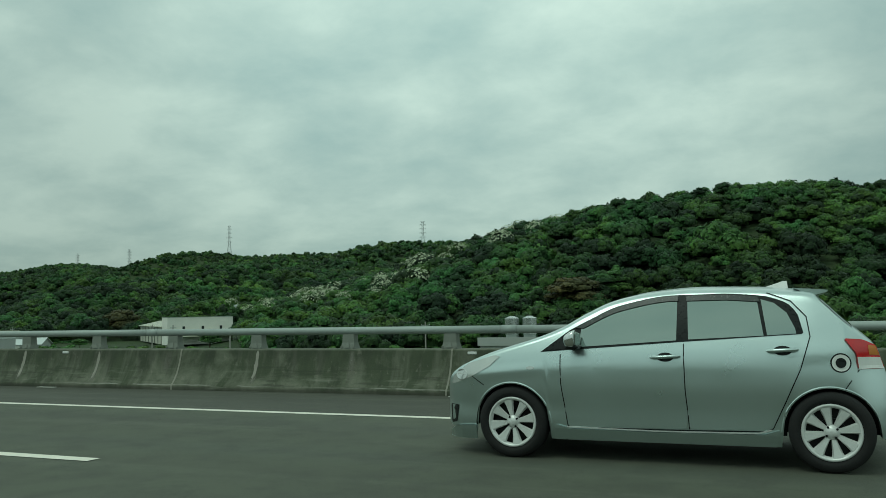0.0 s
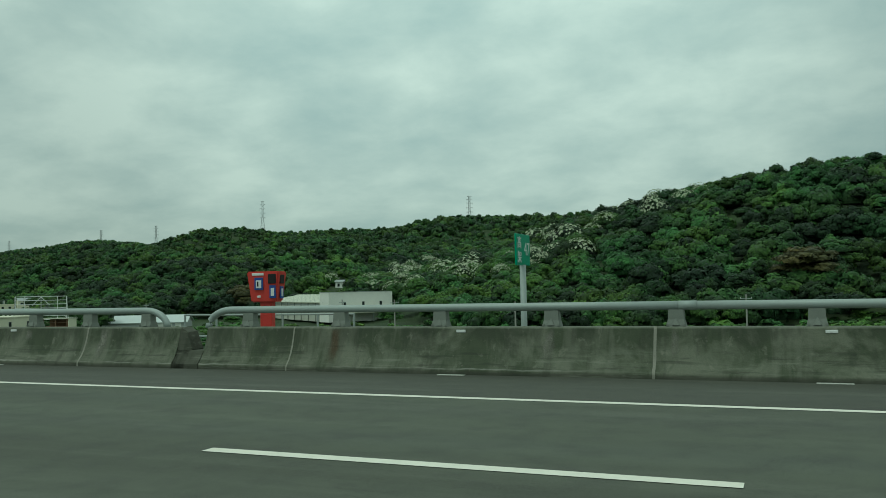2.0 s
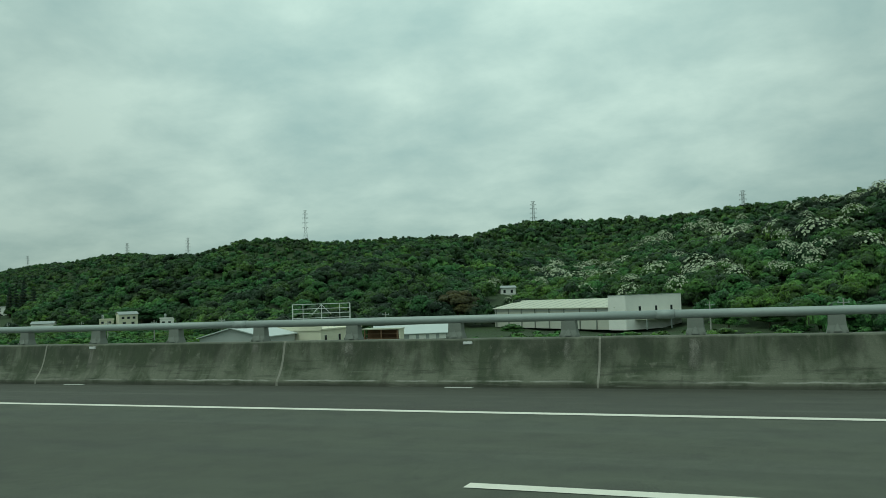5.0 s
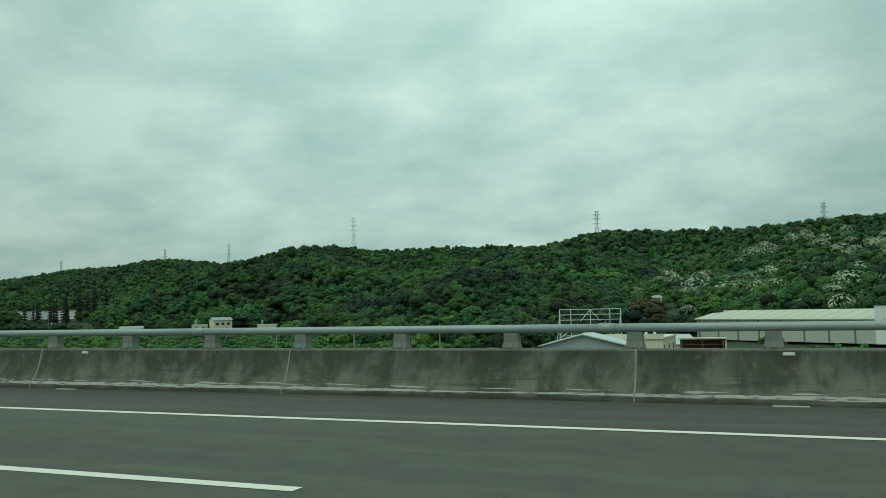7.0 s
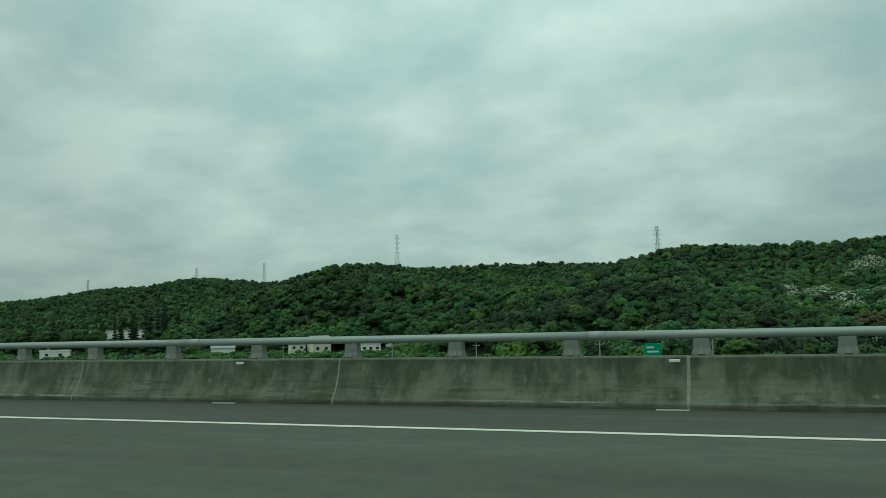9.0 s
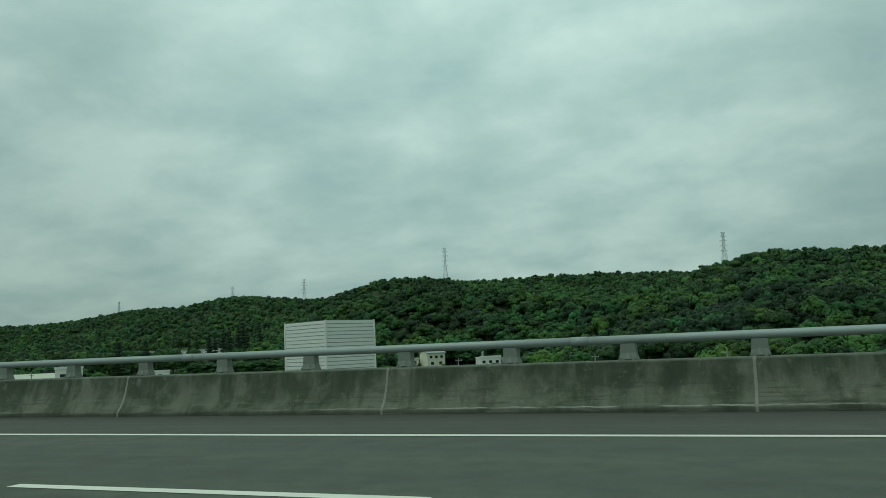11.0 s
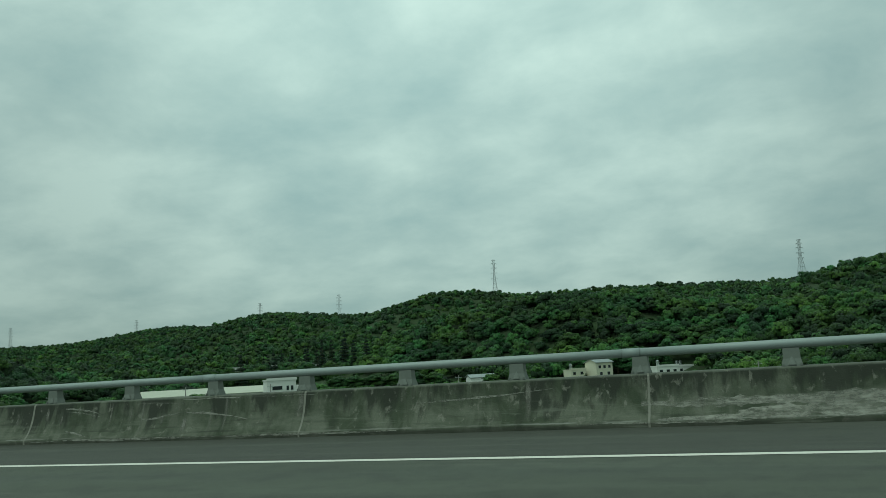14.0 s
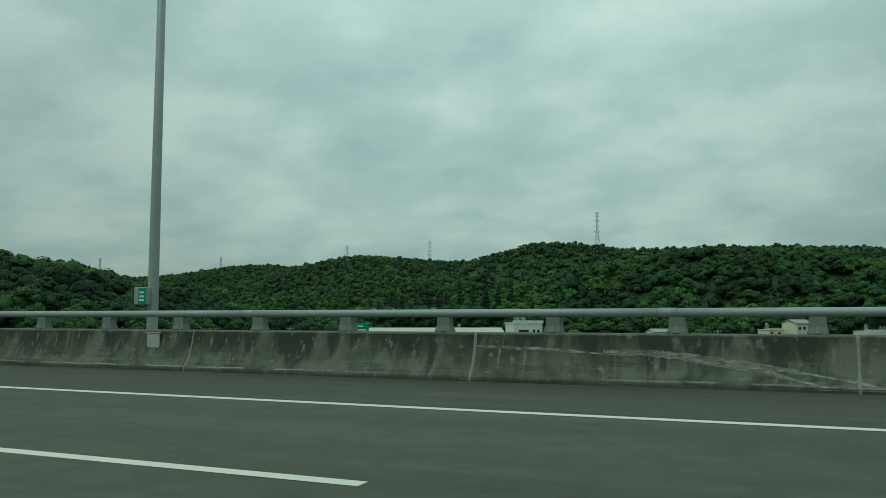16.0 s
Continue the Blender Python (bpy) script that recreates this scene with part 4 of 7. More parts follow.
def wheel(car, x, z, hw, r, rim_r, kind):
    """Tyre, rim and spokes, for the near side and, turned round, for the far side."""
    for side in (-1, 1):
        w = part("wheel", bar([(0, -0.08 * side, 0), (0, -0.13 * side, 0)], 0.10, 16), TRIM, car)
        w.location = (x, side * (hw - 0.012), z)
        s = side
        tyre = [(rim_r - 0.005, -0.02), (rim_r + 0.02, 0.004), (r - 0.055, 0.010), (r - 0.02, 0.0), (r - 0.004, -0.025), (r, -0.05), (r, -0.15), (r - 0.02, -0.20), (rim_r, -0.19)]
        part("tyre", lathe([(a, b * s) for a, b in tyre], 48), RUBBER, w, smooth=True)
        rim = [(rim_r - 0.030, -0.035), (rim_r - 0.018, -0.006), (rim_r - 0.002, -0.002), (rim_r + 0.004, -0.014), (rim_r - 0.004, -0.04), (rim_r - 0.02, -0.05)]
        if kind != "eight":
            rim = [(rim_r - 0.012, -0.020), (rim_r - 0.008, -0.006), (rim_r - 0.002, -0.003), (rim_r + 0.004, -0.014), (rim_r - 0.004, -0.04), (rim_r - 0.012, -0.05)]
        part("rim", lathe([(a, b * s) for a, b in rim], 48), ALLOY if kind == "eight" else ALLOY_DARK, w, smooth=True)
        # a near-black dish fills the rim, painting the shade between the spokes
        part("dark_wheel_dish", lathe([(0.0, -0.10 * s), (rim_r - 0.005, -0.10 * s), (rim_r - 0.005, -0.03 * s)], 32), gap_shade, w)
        hub = lathe([(0.0, -0.014 * s), (0.030, -0.014 * s), (0.034, -0.018 * s), (0.052, -0.024 * s), (0.058, -0.04 * s), (0.05, -0.08 * s)], 24)
        part("hub_cap", hub, ALLOY if kind == "eight" else SMOKE, w, smooth=True)
        if kind != "eight":
            part("hub_badge", lathe([(0.0, -0.006 * s), (0.024, -0.007 * s), (0.028, -0.016 * s)], 20), ALLOY_DARK, w, smooth=True)
        if kind == "eight":
            plan = [(2 * math.pi * k / 8 + 0.2, 0.017, 0.046) for k in range(8)]
        else:
            plan = [(2 * math.pi * k / 5 + 0.31 + d, 0.009, 0.015) for k in range(5) for d in (-0.17, 0.17)]
        for th, w0, w1 in plan:
            bm = bmesh.new()
            vs = []
            for rr, ww, yy in ((0.045, w0, -0.026), (0.62 * rim_r, (w0 + w1) * 0.5, -0.018), (rim_r - 0.022, w1, -0.010)):
                for side_w, dy in ((-1, -0.022), (-0.72, 0.0), (0.72, 0.0), (1, -0.022)):
                    vs.append(bm.verts.new((rr * math.cos(th) - side_w * ww * math.sin(th), (yy + dy) * s, rr * math.sin(th) + side_w * ww * math.cos(th))))
            for a in range(2):
                for k in range(3):
                    bm.faces.new((vs[4 * a + k], vs[4 * a + k + 1], vs[4 * a + k + 5], vs[4 * a + k + 4]))
            bmesh.ops.recalc_face_normals(bm, faces=bm.faces)
            part("spoke", bm, ALLOY if kind == "eight" else ALLOY_DARK, w)
        for k in range(5 if kind != "eight" else 4):
            th = 2 * math.pi * k / (5 if kind != "eight" else 4) + 0.6
            part("wheel_nut", bar([(0.045 * math.cos(th), -0.03 * s, 0.045 * math.sin(th)), (0.045 * math.cos(th), -0.014 * s, 0.045 * math.sin(th))], 0.009, 8), TRIM, w)


# near black, for the shaded depth behind the spokes
gap_shade = simple("spoke_gap_shade", (0.018, 0.018, 0.018), 0.6, 0.3, 0.2, 10)


def smooth_part(name, bm, material, parent, label=""):
    ob = part(name, bm, material, parent, label, smooth=True)
    ob.data.set_sharp_from_angle(angle=radians(38))
    return ob


def handle(car_door, shape, x0, x1, z, material, name="door_handle"):
    zm = z
    pts = []
    for i in range(9):
        t = i / 8
        x = x0 + (x1 - x0) * t
        pts.append((x, -(shape.side(x, zm) + 0.006 + 0.030 * math.sin(math.pi * min(1, max(0, t * 1.0))) ** 0.5), zm + 0.012 * t))
    bm = tube(bmesh.new(), pts, [0.008] + [0.0145] * 7 + [0.008], 10)
    return smooth_part(name, bm, material, car_door)


def mirror(car, x, y, z, material, w=0.20):
    bm = bmesh.new()
    bmesh.ops.create_icosphere(bm, subdivisions=3, radius=1.0)
    for v in bm.verts:
        c = Vector([math.copysign(abs(q) ** 0.55, q) for q in v.co])
        f = 1.0 if c.x < 0 else 0.42
        slim = 1 - 0.30 * max(0.0, -c.x)
        v.co = Vector((c.x * 0.072 * f, c.y * 0.100, c.z * 0.066 * slim * (1 - 0.14 * c.y) + 0.012 * c.x))
    m = smooth_part("door_mirror", bm, material, car)
    m.location = (x, y, z)
    part("mirror_stalk", cuboid((-0.03, 0.05, -0.075), (0.035, 0.16, -0.03), bevel=0.012), TRIM, m)
    part("mirror_pane", cuboid((0.022, -0.082, -0.048), (0.035, 0.078, 0.048), bevel=0.004), FILM, m)
    part("mirror_base", cuboid((-0.055, -0.08, -0.078), (0.05, 0.09, -0.045), bevel=0.014), TRIM, m)
    return m


def arch_lip(car, shape, cx, cz, r, material):
    bm = bmesh.new()
    pts = []
    for i in range(29):
        a = math.pi * (i / 28)
        x, z = cx - math.cos(a) * r, cz + math.sin(a) * r
        if z > shape.sill(x) - 0.01:
            pts.append((x, -(shape.side(x, z) - 0.004), z))
    tube(bm, pts, 0.009, 8)
    return smooth_part("wheel_arch_lip", bm, material, car)


def arch_flare(car, shape, cx, cz, r, wide, material):
    """A crescent over the wheel that turns in towards the tyre."""
    bm = bmesh.new()
    rows = []
    for i in range(37):
        a = math.pi * (0.06 + 0.88 * i / 36)
        out = wide * math.sin(a) ** 0.8
        row = []
        for rr, lift in ((r + out + 0.012, -0.003), (r + out, 0.011), (r + 0.5 * out, 0.004), (r + 0.002, -0.010), (r - 0.006, -0.030)):
            x, z = cx - math.cos(a) * rr, cz + math.sin(a) * rr
            row.append(bm.verts.new((x, -(shape.side(x, z) + lift), z)))
        rows.append(row)
    for a, b in zip(rows, rows[1:]):
        for k in range(4):
            bm.faces.new((a[k], a[k + 1], b[k + 1], b[k]))
    bmesh.ops.recalc_face_normals(bm, faces=bm.faces)
    return smooth_part("wheel_arch_flare", bm, material, car)


def arch_liner(car, shape, cx, cz, r, half):
    """The dark inner skin of both wheel houses on one axle."""
    for s in (-1, 1):
        bm = bmesh.new()
        arc = [(cx + r * math.cos(math.pi * k / 16), cz + r * math.sin(math.pi * k / 16)) for k in range(17)]
        arc = [(arc[0][0], cz - 0.03)] + arc + [(arc[-1][0], cz - 0.03)]
        rims = [[bm.verts.new((x, s * y, z)) for x, z in arc] for y in (half * shape.plan(cx) - 0.035, half - 0.27)]
        for k in range(len(arc) - 1):
            bm.faces.new((rims[0][k], rims[0][k + 1], rims[1][k + 1], rims[1][k]))
        bm.faces.new(rims[1])
        bmesh.ops.solidify(bm, geom=bm.faces[:], thickness=0.004)
        part("wheel_arch_liner", bm, TRIM, car)


def under_body(car, shape, wb, half, z_low, z_hi):
    for cx, cz in shape.arches:
        arch_liner(car, shape, cx, cz, shape.arch_r + 0.004, half)
    bm = bmesh.new()
    box(bm, (shape.x0 + 0.45, -half + 0.26, z_low + 0.08), (shape.x1 - 0.75, half - 0.26, z_hi))
    part("underbody", bm, TRIM, car)
    for a, b in ((0.42, wb - 0.42),):
        part("floor_pan", cuboid((a, -half + 0.22, z_low), (b, half - 0.22, z_low + 0.20)), TRIM, car)


def hatchback(at):
    car = thing("hatchback_car", "silver-blue five-door hatchback with white alloy wheels on the asphalt", "car", at)
    hw = 0.8475
    s = CarShape(
        hw,
        [(-0.70, 0.50), (-0.66, 0.64), (-0.55, 0.73), (-0.37, 0.815), (-0.18, 0.885), (0.20, 1.0), (0.42, 1.09), (0.62, 1.205), (0.86, 1.31), (1.14, 1.365), (1.50, 1.390), (1.94, 1.380), (2.20, 1.360), (2.37, 1.335), (2.44, 1.275), (2.58, 1.125), (2.73, 0.99), (2.81, 0.90), (2.86, 0.72), (2.90, 0.56)],
        [(-0.70, 0.24), (-0.40, 0.20), (0.40, 0.165), (2.05, 0.17), (2.8, 0.24), (2.90, 0.30)],
        [(-0.70, 0.78), (0.25, 0.875), (1.43, 0.955), (2.30, 1.01), (2.9, 1.05)],
        [(-0.70, 0.62), (-0.62, 0.78), (-0.48, 0.90), (-0.2, 0.975), (0.3, 0.995), (1.4, 1.0), (2.3, 0.985), (2.6, 0.945), (2.78, 0.86), (2.90, 0.72)],
        [(0.0, 0.290), (2.46, 0.290)], 0.328, 0.245, (0.15, 2.75), 2.56)
    body = smooth_part("body", s.shell(), SILVER, car)
    under_body(car, s, 2.46, hw, 0.15, 0.52)
    wheel(car, 0.0, 0.297, hw, 0.298, 0.208, "eight")
    wheel(car, 2.46, 0.297, hw, 0.298, 0.208, "eight")
    for cx in (0.0, 2.46):
        arch_lip(car, s, cx, 0.290, 0.337, SILVER)
    smooth_part("windscreen", s.top_patch(0.46, 1.02, 20, 0.004), FILM, car, "sky-reflecting windscreen")
    smooth_part("rear_window", s.top_patch(2.43, 2.64, 18, 0.005), FILM_DARK, car)
    top = smooth_line([(0.50, 1.062), (0.62, 1.125), (0.92, 1.262), (1.34, 1.335), (1.70, 1.340)], 30)
    rear_top = smooth_line([(1.36, 1.335), (1.70, 1.340), (2.00, 1.318), (2.18, 1.262), (2.265, 1.17), (2.30, 1.03)], 30)
    # doors with their glass
    fd = smooth_part("front_door", s.patch(rounded([(0.43, 0.86), (0.435, 0.60), (0.48, 0.275), (1.435, 0.285), (1.415, 0.945)], 0.05), 0.003), SILVER, car)
    rd = smooth_part("rear_door", s.patch(rounded([(1.425, 0.948), (1.445, 0.285), (2.02, 0.292), (2.14, 0.50), (2.26, 0.75), (2.335, 0.98), (2.0, 0.985)], 0.05), 0.003), SILVER, car)
    smooth_part("window_surround", s.patch([(0.26, 0.885)] + top + between(rear_top, 1.72, 2.30) + [(2.29, 1.02), (1.43, 0.966)], 0.0045), TRIM, fd)
    smooth_part("front_pane", s.patch([(0.585, 0.925), (0.60, 1.085)] + between(top, 0.63, 1.35, -0.022) + [(1.375, 1.312), (1.370, 0.975)], 0.008), FILM, fd, "pale reflecting front side pane")
    smooth_part("rear_pane", s.patch([(1.462, 0.982), (1.452, 1.310), (1.75, 1.315), (1.975, 1.298), (2.02, 1.008)], 0.008), FILM, rd, "pale reflecting rear side pane")
    smooth_part("quarter_pane", s.patch([(2.045, 1.010), (2.005, 1.288), (2.10, 1.258), (2.19, 1.18), (2.245, 1.06), (2.25, 1.022)], 0.008), FILM, rd)
    smooth_part("rain_visor", s.patch(between(top, 0.52, 1.36, -0.004) + [(1.385, 1.332), (1.38, 1.288)] + between(top, 0.60, 1.35, -0.046)[::-1], 0.018), SMOKE, fd, "smoked rain visor")
    smooth_part("rain_visor", s.patch([(1.447, 1.288), (1.445, 1.330), (1.75, 1.331), (1.98, 1.311), (2.0, 1.27), (1.75, 1.290)], 0.018), SMOKE, rd, "smoked rain visor")
    smooth_part("corner_trim", s.patch([(0.27, 0.892), (0.50, 1.055), (0.565, 1.085), (0.555, 0.92)], 0.009), TRIM, fd)
    for line in ([(0.43, 0.865), (0.435, 0.62), (0.48, 0.28), (0.52, 0.268)], [(1.425, 0.95), (1.43, 0.6), (1.45, 0.285)], [(0.52, 0.268), (1.45, 0.275), (2.0, 0.285), (2.06, 0.31), (2.16, 0.52), (2.27, 0.76), (2.345, 1.0), (2.325, 1.15), (2.22, 1.27), (2.05, 1.338)]):
        part("door_seam", s.ribbon(line, 0.008, 0.0042), TRIM, car)
    part("sill_skirt", s.patch(rounded([(0.36, 0.165), (2.09, 0.17), (2.11, 0.30), (2.0, 0.262), (1.2, 0.252), (0.50, 0.258), (0.38, 0.29)], 0.02), 0.016), SILVER, car)
    part("sill_strip", s.ribbon([(0.47, 0.272), (1.2, 0.262), (1.95, 0.272), (2.05, 0.30)], 0.010, 0.012), ALLOY, car)
    handle(fd, s, 1.17, 1.40, 0.842, SILVER)
    handle(rd, s, 2.04, 2.26, 0.893, SILVER)
    for d, x, z in ((fd, 1.285, 0.845), (rd, 2.15, 0.896)):
        part("handle_recess", s.patch([(x + 0.065 * math.cos(a), z + 0.036 * math.sin(a)) for a in np.linspace(0, 2 * math.pi, 17)[:-1]], 0.0045), TRIM, d)
    mirror(car, 0.565, -hw - 0.05, 0.99, CHROME)
    # lamps
    lamp = smooth_part("headlight", s.patch(rounded([(-0.60, 0.60), (-0.565, 0.675), (-0.40, 0.785), (-0.16, 0.855), (-0.10, 0.848), (-0.20, 0.76), (-0.36, 0.675), (-0.52, 0.615)], 0.02), 0.007), LENS_CLEAR, car, "milky clear headlight")
    part("lamp_bowl", s.patch([(-0.47 + 0.06 * math.cos(a), 0.69 + 0.045 * math.sin(a)) for a in np.linspace(0, 2 * math.pi, 15)[:-1]], 0.010), CHROME, lamp)
    part("bumper_seam", s.ribbon([(-0.36, 0.672), (-0.25, 0.60)], 0.007, 0.004), TRIM, car)
    part("fog_lamp_recess", s.patch(rounded([(-0.64, 0.42), (-0.52, 0.42), (-0.55, 0.27), (-0.63, 0.25)], 0.02), 0.004), TRIM, car)
    part("side_repeater", s.patch([(0.175 + 0.035 * math.cos(a), 0.752 + 0.014 * math.sin(a)) for a in np.linspace(0, 2 * math.pi, 13)[:-1]], 0.008), LENS_CLEAR, car)
    part("front_lip", s.patch(rounded([(-0.68, 0.125), (-0.34, 0.135), (-0.34, 0.255), (-0.55, 0.24), (-0.64, 0.19)], 0.02), 0.022), SILVER, car)
    tail = smooth_part("tail_light", s.patch(rounded([(2.575, 0.985), (2.70, 0.975), (2.795, 0.93), (2.85, 0.755), (2.665, 0.755), (2.655, 0.87)], 0.02), 0.010, step=0.025), LENS_RED, car)
    part("reversing_lens", s.patch([(2.668, 0.757), (2.845, 0.757), (2.822, 0.838), (2.660, 0.845)], 0.0150, step=0.025), WHITE, tail)
    part("amber_lens", s.patch([(2.745, 0.86), (2.815, 0.855), (2.79, 0.925), (2.74, 0.93)], 0.0150, step=0.025), AMBER_LENS, tail)
    cap = part("fuel_flap", s.patch([(2.545 + 0.072 * math.cos(a), 0.805 + 0.072 * math.sin(a)) for a in np.linspace(0, 2 * math.pi, 25)[:-1]], 0.006), TRIM, car)
    part("flap_ring", s.patch([(2.545 + 0.062 * math.cos(a), 0.805 + 0.062 * math.sin(a)) for a in np.linspace(0, 2 * math.pi, 25)[:-1]], 0.010), WHITE, cap)
    part("flap_centre", s.patch([(2.545 + 0.037 * math.cos(a), 0.805 + 0.037 * math.sin(a)) for a in np.linspace(0, 2 * math.pi, 21)[:-1]], 0.014), TRIM, cap)
    part("bumper_seam", s.ribbon([(2.668, 0.75), (2.60, 0.66), (2.565, 0.61)], 0.007, 0.004), TRIM, car)
    # roof spoiler and fin
    bm = bmesh.new()
    for v in ((2.24, 1.362), (2.38, 1.350), (2.49, 1.340), (2.485, 1.326), (2.38, 1.298)):
        for y in (-0.55, 0.55):
            bm.verts.new((v[0], y, v[1] + 0.012))
    bm.verts.ensure_lookup_table()
    vs = list(bm.verts)
    for k in range(5):
        a, b = 2 * k, 2 * ((k + 1) % 5)
        bm.faces.new((vs[a], vs[a + 1], vs[b + 1], vs[b]))
    bm.faces.new([vs[2 * k] for k in range(5)])
    bm.faces.new([vs[2 * k + 1] for k in range(5)][::-1])
    bmesh.ops.recalc_face_normals(bm, faces=bm.faces)
    smooth_part("roof_spoiler", bm, SILVER, car)
    bm = bmesh.new()
    a = [bm.verts.new(v) for v in ((2.02, -0.03, 1.40), (2.02, 0.03, 1.40), (2.20, 0.035, 1.38), (2.20, -0.035, 1.38))]
    t = [bm.verts.new(v) for v in ((2.165, -0.006, 1.448), (2.165, 0.006, 1.448), (2.195, 0.006, 1.446), (2.195, -0.006, 1.446))]
    for k in range(4):
        bm.faces.new((a[k], a[(k + 1) % 4], t[(k + 1) % 4], t[k]))
    bm.faces.new(t)
    part("roof_fin", bm, WHITE, car)
    return car


def sedan(at):
    car = thing("sedan_car", "dark grey four-door sedan with two-tone alloy wheels on the asphalt", "car", at)
    hw = 0.8875
    s = CarShape(
        hw,
        [(-0.955, 0.50), (-0.935, 0.66), (-0.85, 0.75), (-0.50, 0.855), (-0.35, 0.885), (0.17, 1.0), (0.47, 1.075), (0.79, 1.235), (1.09, 1.34), (1.49, 1.390), (1.92, 1.398), (2.34, 1.37), (2.64, 1.315), (2.94, 1.225), (3.20, 1.135), (3.33, 1.10), (3.44, 1.075), (3.475, 1.04), (3.52, 0.75), (3.55, 0.56)],
        [(-0.955, 0.22), (-0.8, 0.19), (0.35, 0.20), (2.35, 0.22), (3.05, 0.30), (3.4, 0.325), (3.55, 0.40)],
        [(-0.955, 0.76), (-0.24, 0.845), (0.65, 0.925), (1.54, 0.995), (2.3, 1.06), (2.64, 1.10), (3.2, 1.10), (3.55, 1.05)],
        [(-0.955, 0.40), (-0.90, 0.58), (-0.80, 0.74), (-0.62, 0.87), (-0.35, 0.955), (0.2, 0.99), (1.4, 1.0), (2.7, 0.99), (3.0, 0.968), (3.1, 0.95), (3.2, 0.915), (3.3, 0.83), (3.4, 0.66), (3.46, 0.52), (3.51, 0.36), (3.55, 0.12)],
        [(0.0, 0.315), (2.70, 0.315)], 0.372, 0.30, (0.25, 3.15), 3.06)
    smooth_part("body", s.shell(), GREY_CAR, car)
    under_body(car, s, 2.70, hw, 0.16, 0.55)
    part("sill_panel", s.patch(rounded([(0.40, 0.19), (2.30, 0.215), (2.28, 0.33), (1.5, 0.285), (0.62, 0.262), (0.42, 0.25)], 0.02), 0.010), TRIM, car, "black sill panel")
    wheel(car, 0.0, 0.316, hw, 0.316, 0.232, "double")
    wheel(car, 2.70, 0.316, hw, 0.316, 0.232, "double")
    for cx in (0.0, 2.70):
        arch_flare(car, s, cx, 0.315, 0.374, 0.085, GREY_CAR)
    smooth_part("windscreen", s.top_patch(0.52, 1.22, 17, 0.004), FILM_DARK, car)
    smooth_part("rear_window", s.top_patch(2.62, 3.26, 20, 0.004), FILM, car, "sky-reflecting rear window")
    top = smooth_line([(0.70, 0.965), (0.85, 1.09), (1.10, 1.235), (1.35, 1.305), (1.60, 1.335), (2.0, 1.335), (2.28, 1.30), (2.60, 1.135)], 40)
    fd = smooth_part("front_door", s.patch(rounded([(0.42, 0.83), (0.47, 0.50), (0.52, 0.28), (1.515, 0.305), (1.545, 0.98)], 0.05), 0.003), GREY_CAR, car)
    rd = smooth_part("rear_door", s.patch(rounded([(1.555, 0.985), (1.525, 0.305), (2.24, 0.315), (2.39, 0.45), (2.56, 0.68), (2.635, 0.86), (2.645, 1.06), (2.3, 1.045)], 0.05), 0.003), GREY_CAR, car)
    smooth_part("window_surround", s.patch([(0.62, 0.928), (0.70, 0.985)] + between(top, 0.74, 2.58, 0.008) + [(2.615, 1.115), (2.30, 1.062), (1.55, 1.0)], 0.0045), TRIM, fd)
    smooth_part("front_pane", s.patch([(0.76, 0.955), (0.80, 1.01)] + between(top, 0.87, 1.50, -0.045) + [(1.525, 1.285), (1.50, 1.005)], 0.008), FILM_DARK, fd, "dark reflecting front side pane")
    smooth_part("rear_pane", s.patch([(1.635, 1.018), (1.66, 1.288), (1.95, 1.292), (2.235, 1.27), (2.25, 1.07), (2.2, 1.065)], 0.008), FILM_DARK, rd, "dark reflecting rear side pane")
    smooth_part("quarter_pane", s.patch([(2.285, 1.075), (2.275, 1.255), (2.33, 1.235), (2.555, 1.122), (2.54, 1.105)], 0.008), FILM_DARK, rd)
    smooth_part("rain_visor", s.patch([(0.74, 1.0)] + between(top, 0.76, 1.56, 0.004) + [(1.575, 1.330), (1.56, 1.283)] + between(top, 0.86, 1.52, -0.050)[::-1], 0.020), TRIM, fd, "black rain visor")
    smooth_part("rain_visor", s.patch([(1.60, 1.285), (1.605, 1.335), (1.95, 1.338), (2.25, 1.31), (2.27, 1.268), (1.95, 1.292)], 0.020), TRIM, rd, "black rain visor")
    part("belt_strip", s.ribbon([(0.66, 0.935), (1.54, 1.004), (2.30, 1.066), (2.60, 1.12)], 0.014, 0.012), CHROME, car, "chrome strip under the windows")
    for line in ([(0.415, 0.835), (0.46, 0.50), (0.52, 0.275), (0.56, 0.262)], [(1.55, 0.99), (1.535, 0.6), (1.52, 0.295)], [(0.56, 0.262), (1.5, 0.285), (2.22, 0.30), (2.38, 0.42), (2.56, 0.66), (2.645, 0.86), (2.66, 1.06), (2.60, 1.17), (2.40, 1.29)]):
        part("door_seam", s.ribbon(line, 0.008, 0.0042), TRIM, car)
    part("sill_strip", s.ribbon([(0.62, 0.285), (1.50, 0.315), (2.22, 0.372)], 0.015, 0.012), CHROME, car, "chrome strip along the sill")
    handle(fd, s, 1.25, 1.47, 0.868, CHROME)
    handle(rd, s, 2.30, 2.53, 0.938, CHROME)
    for d, x, z in ((fd, 1.36, 0.865), (rd, 2.42, 0.934)):
        part("handle_recess", s.patch([(x + 0.115 * math.cos(a), z + 0.032 * math.sin(a)) for a in np.linspace(0, 2 * math.pi, 19)[:-1]], 0.0045), TRIM, d)
    mirror(car, 0.66, -hw - 0.06, 1.025, GREY_CAR)
    part("corner_trim", s.patch([(0.62, 0.93), (0.70, 0.985), (0.765, 1.03), (0.755, 0.945)], 0.009), TRIM, fd)
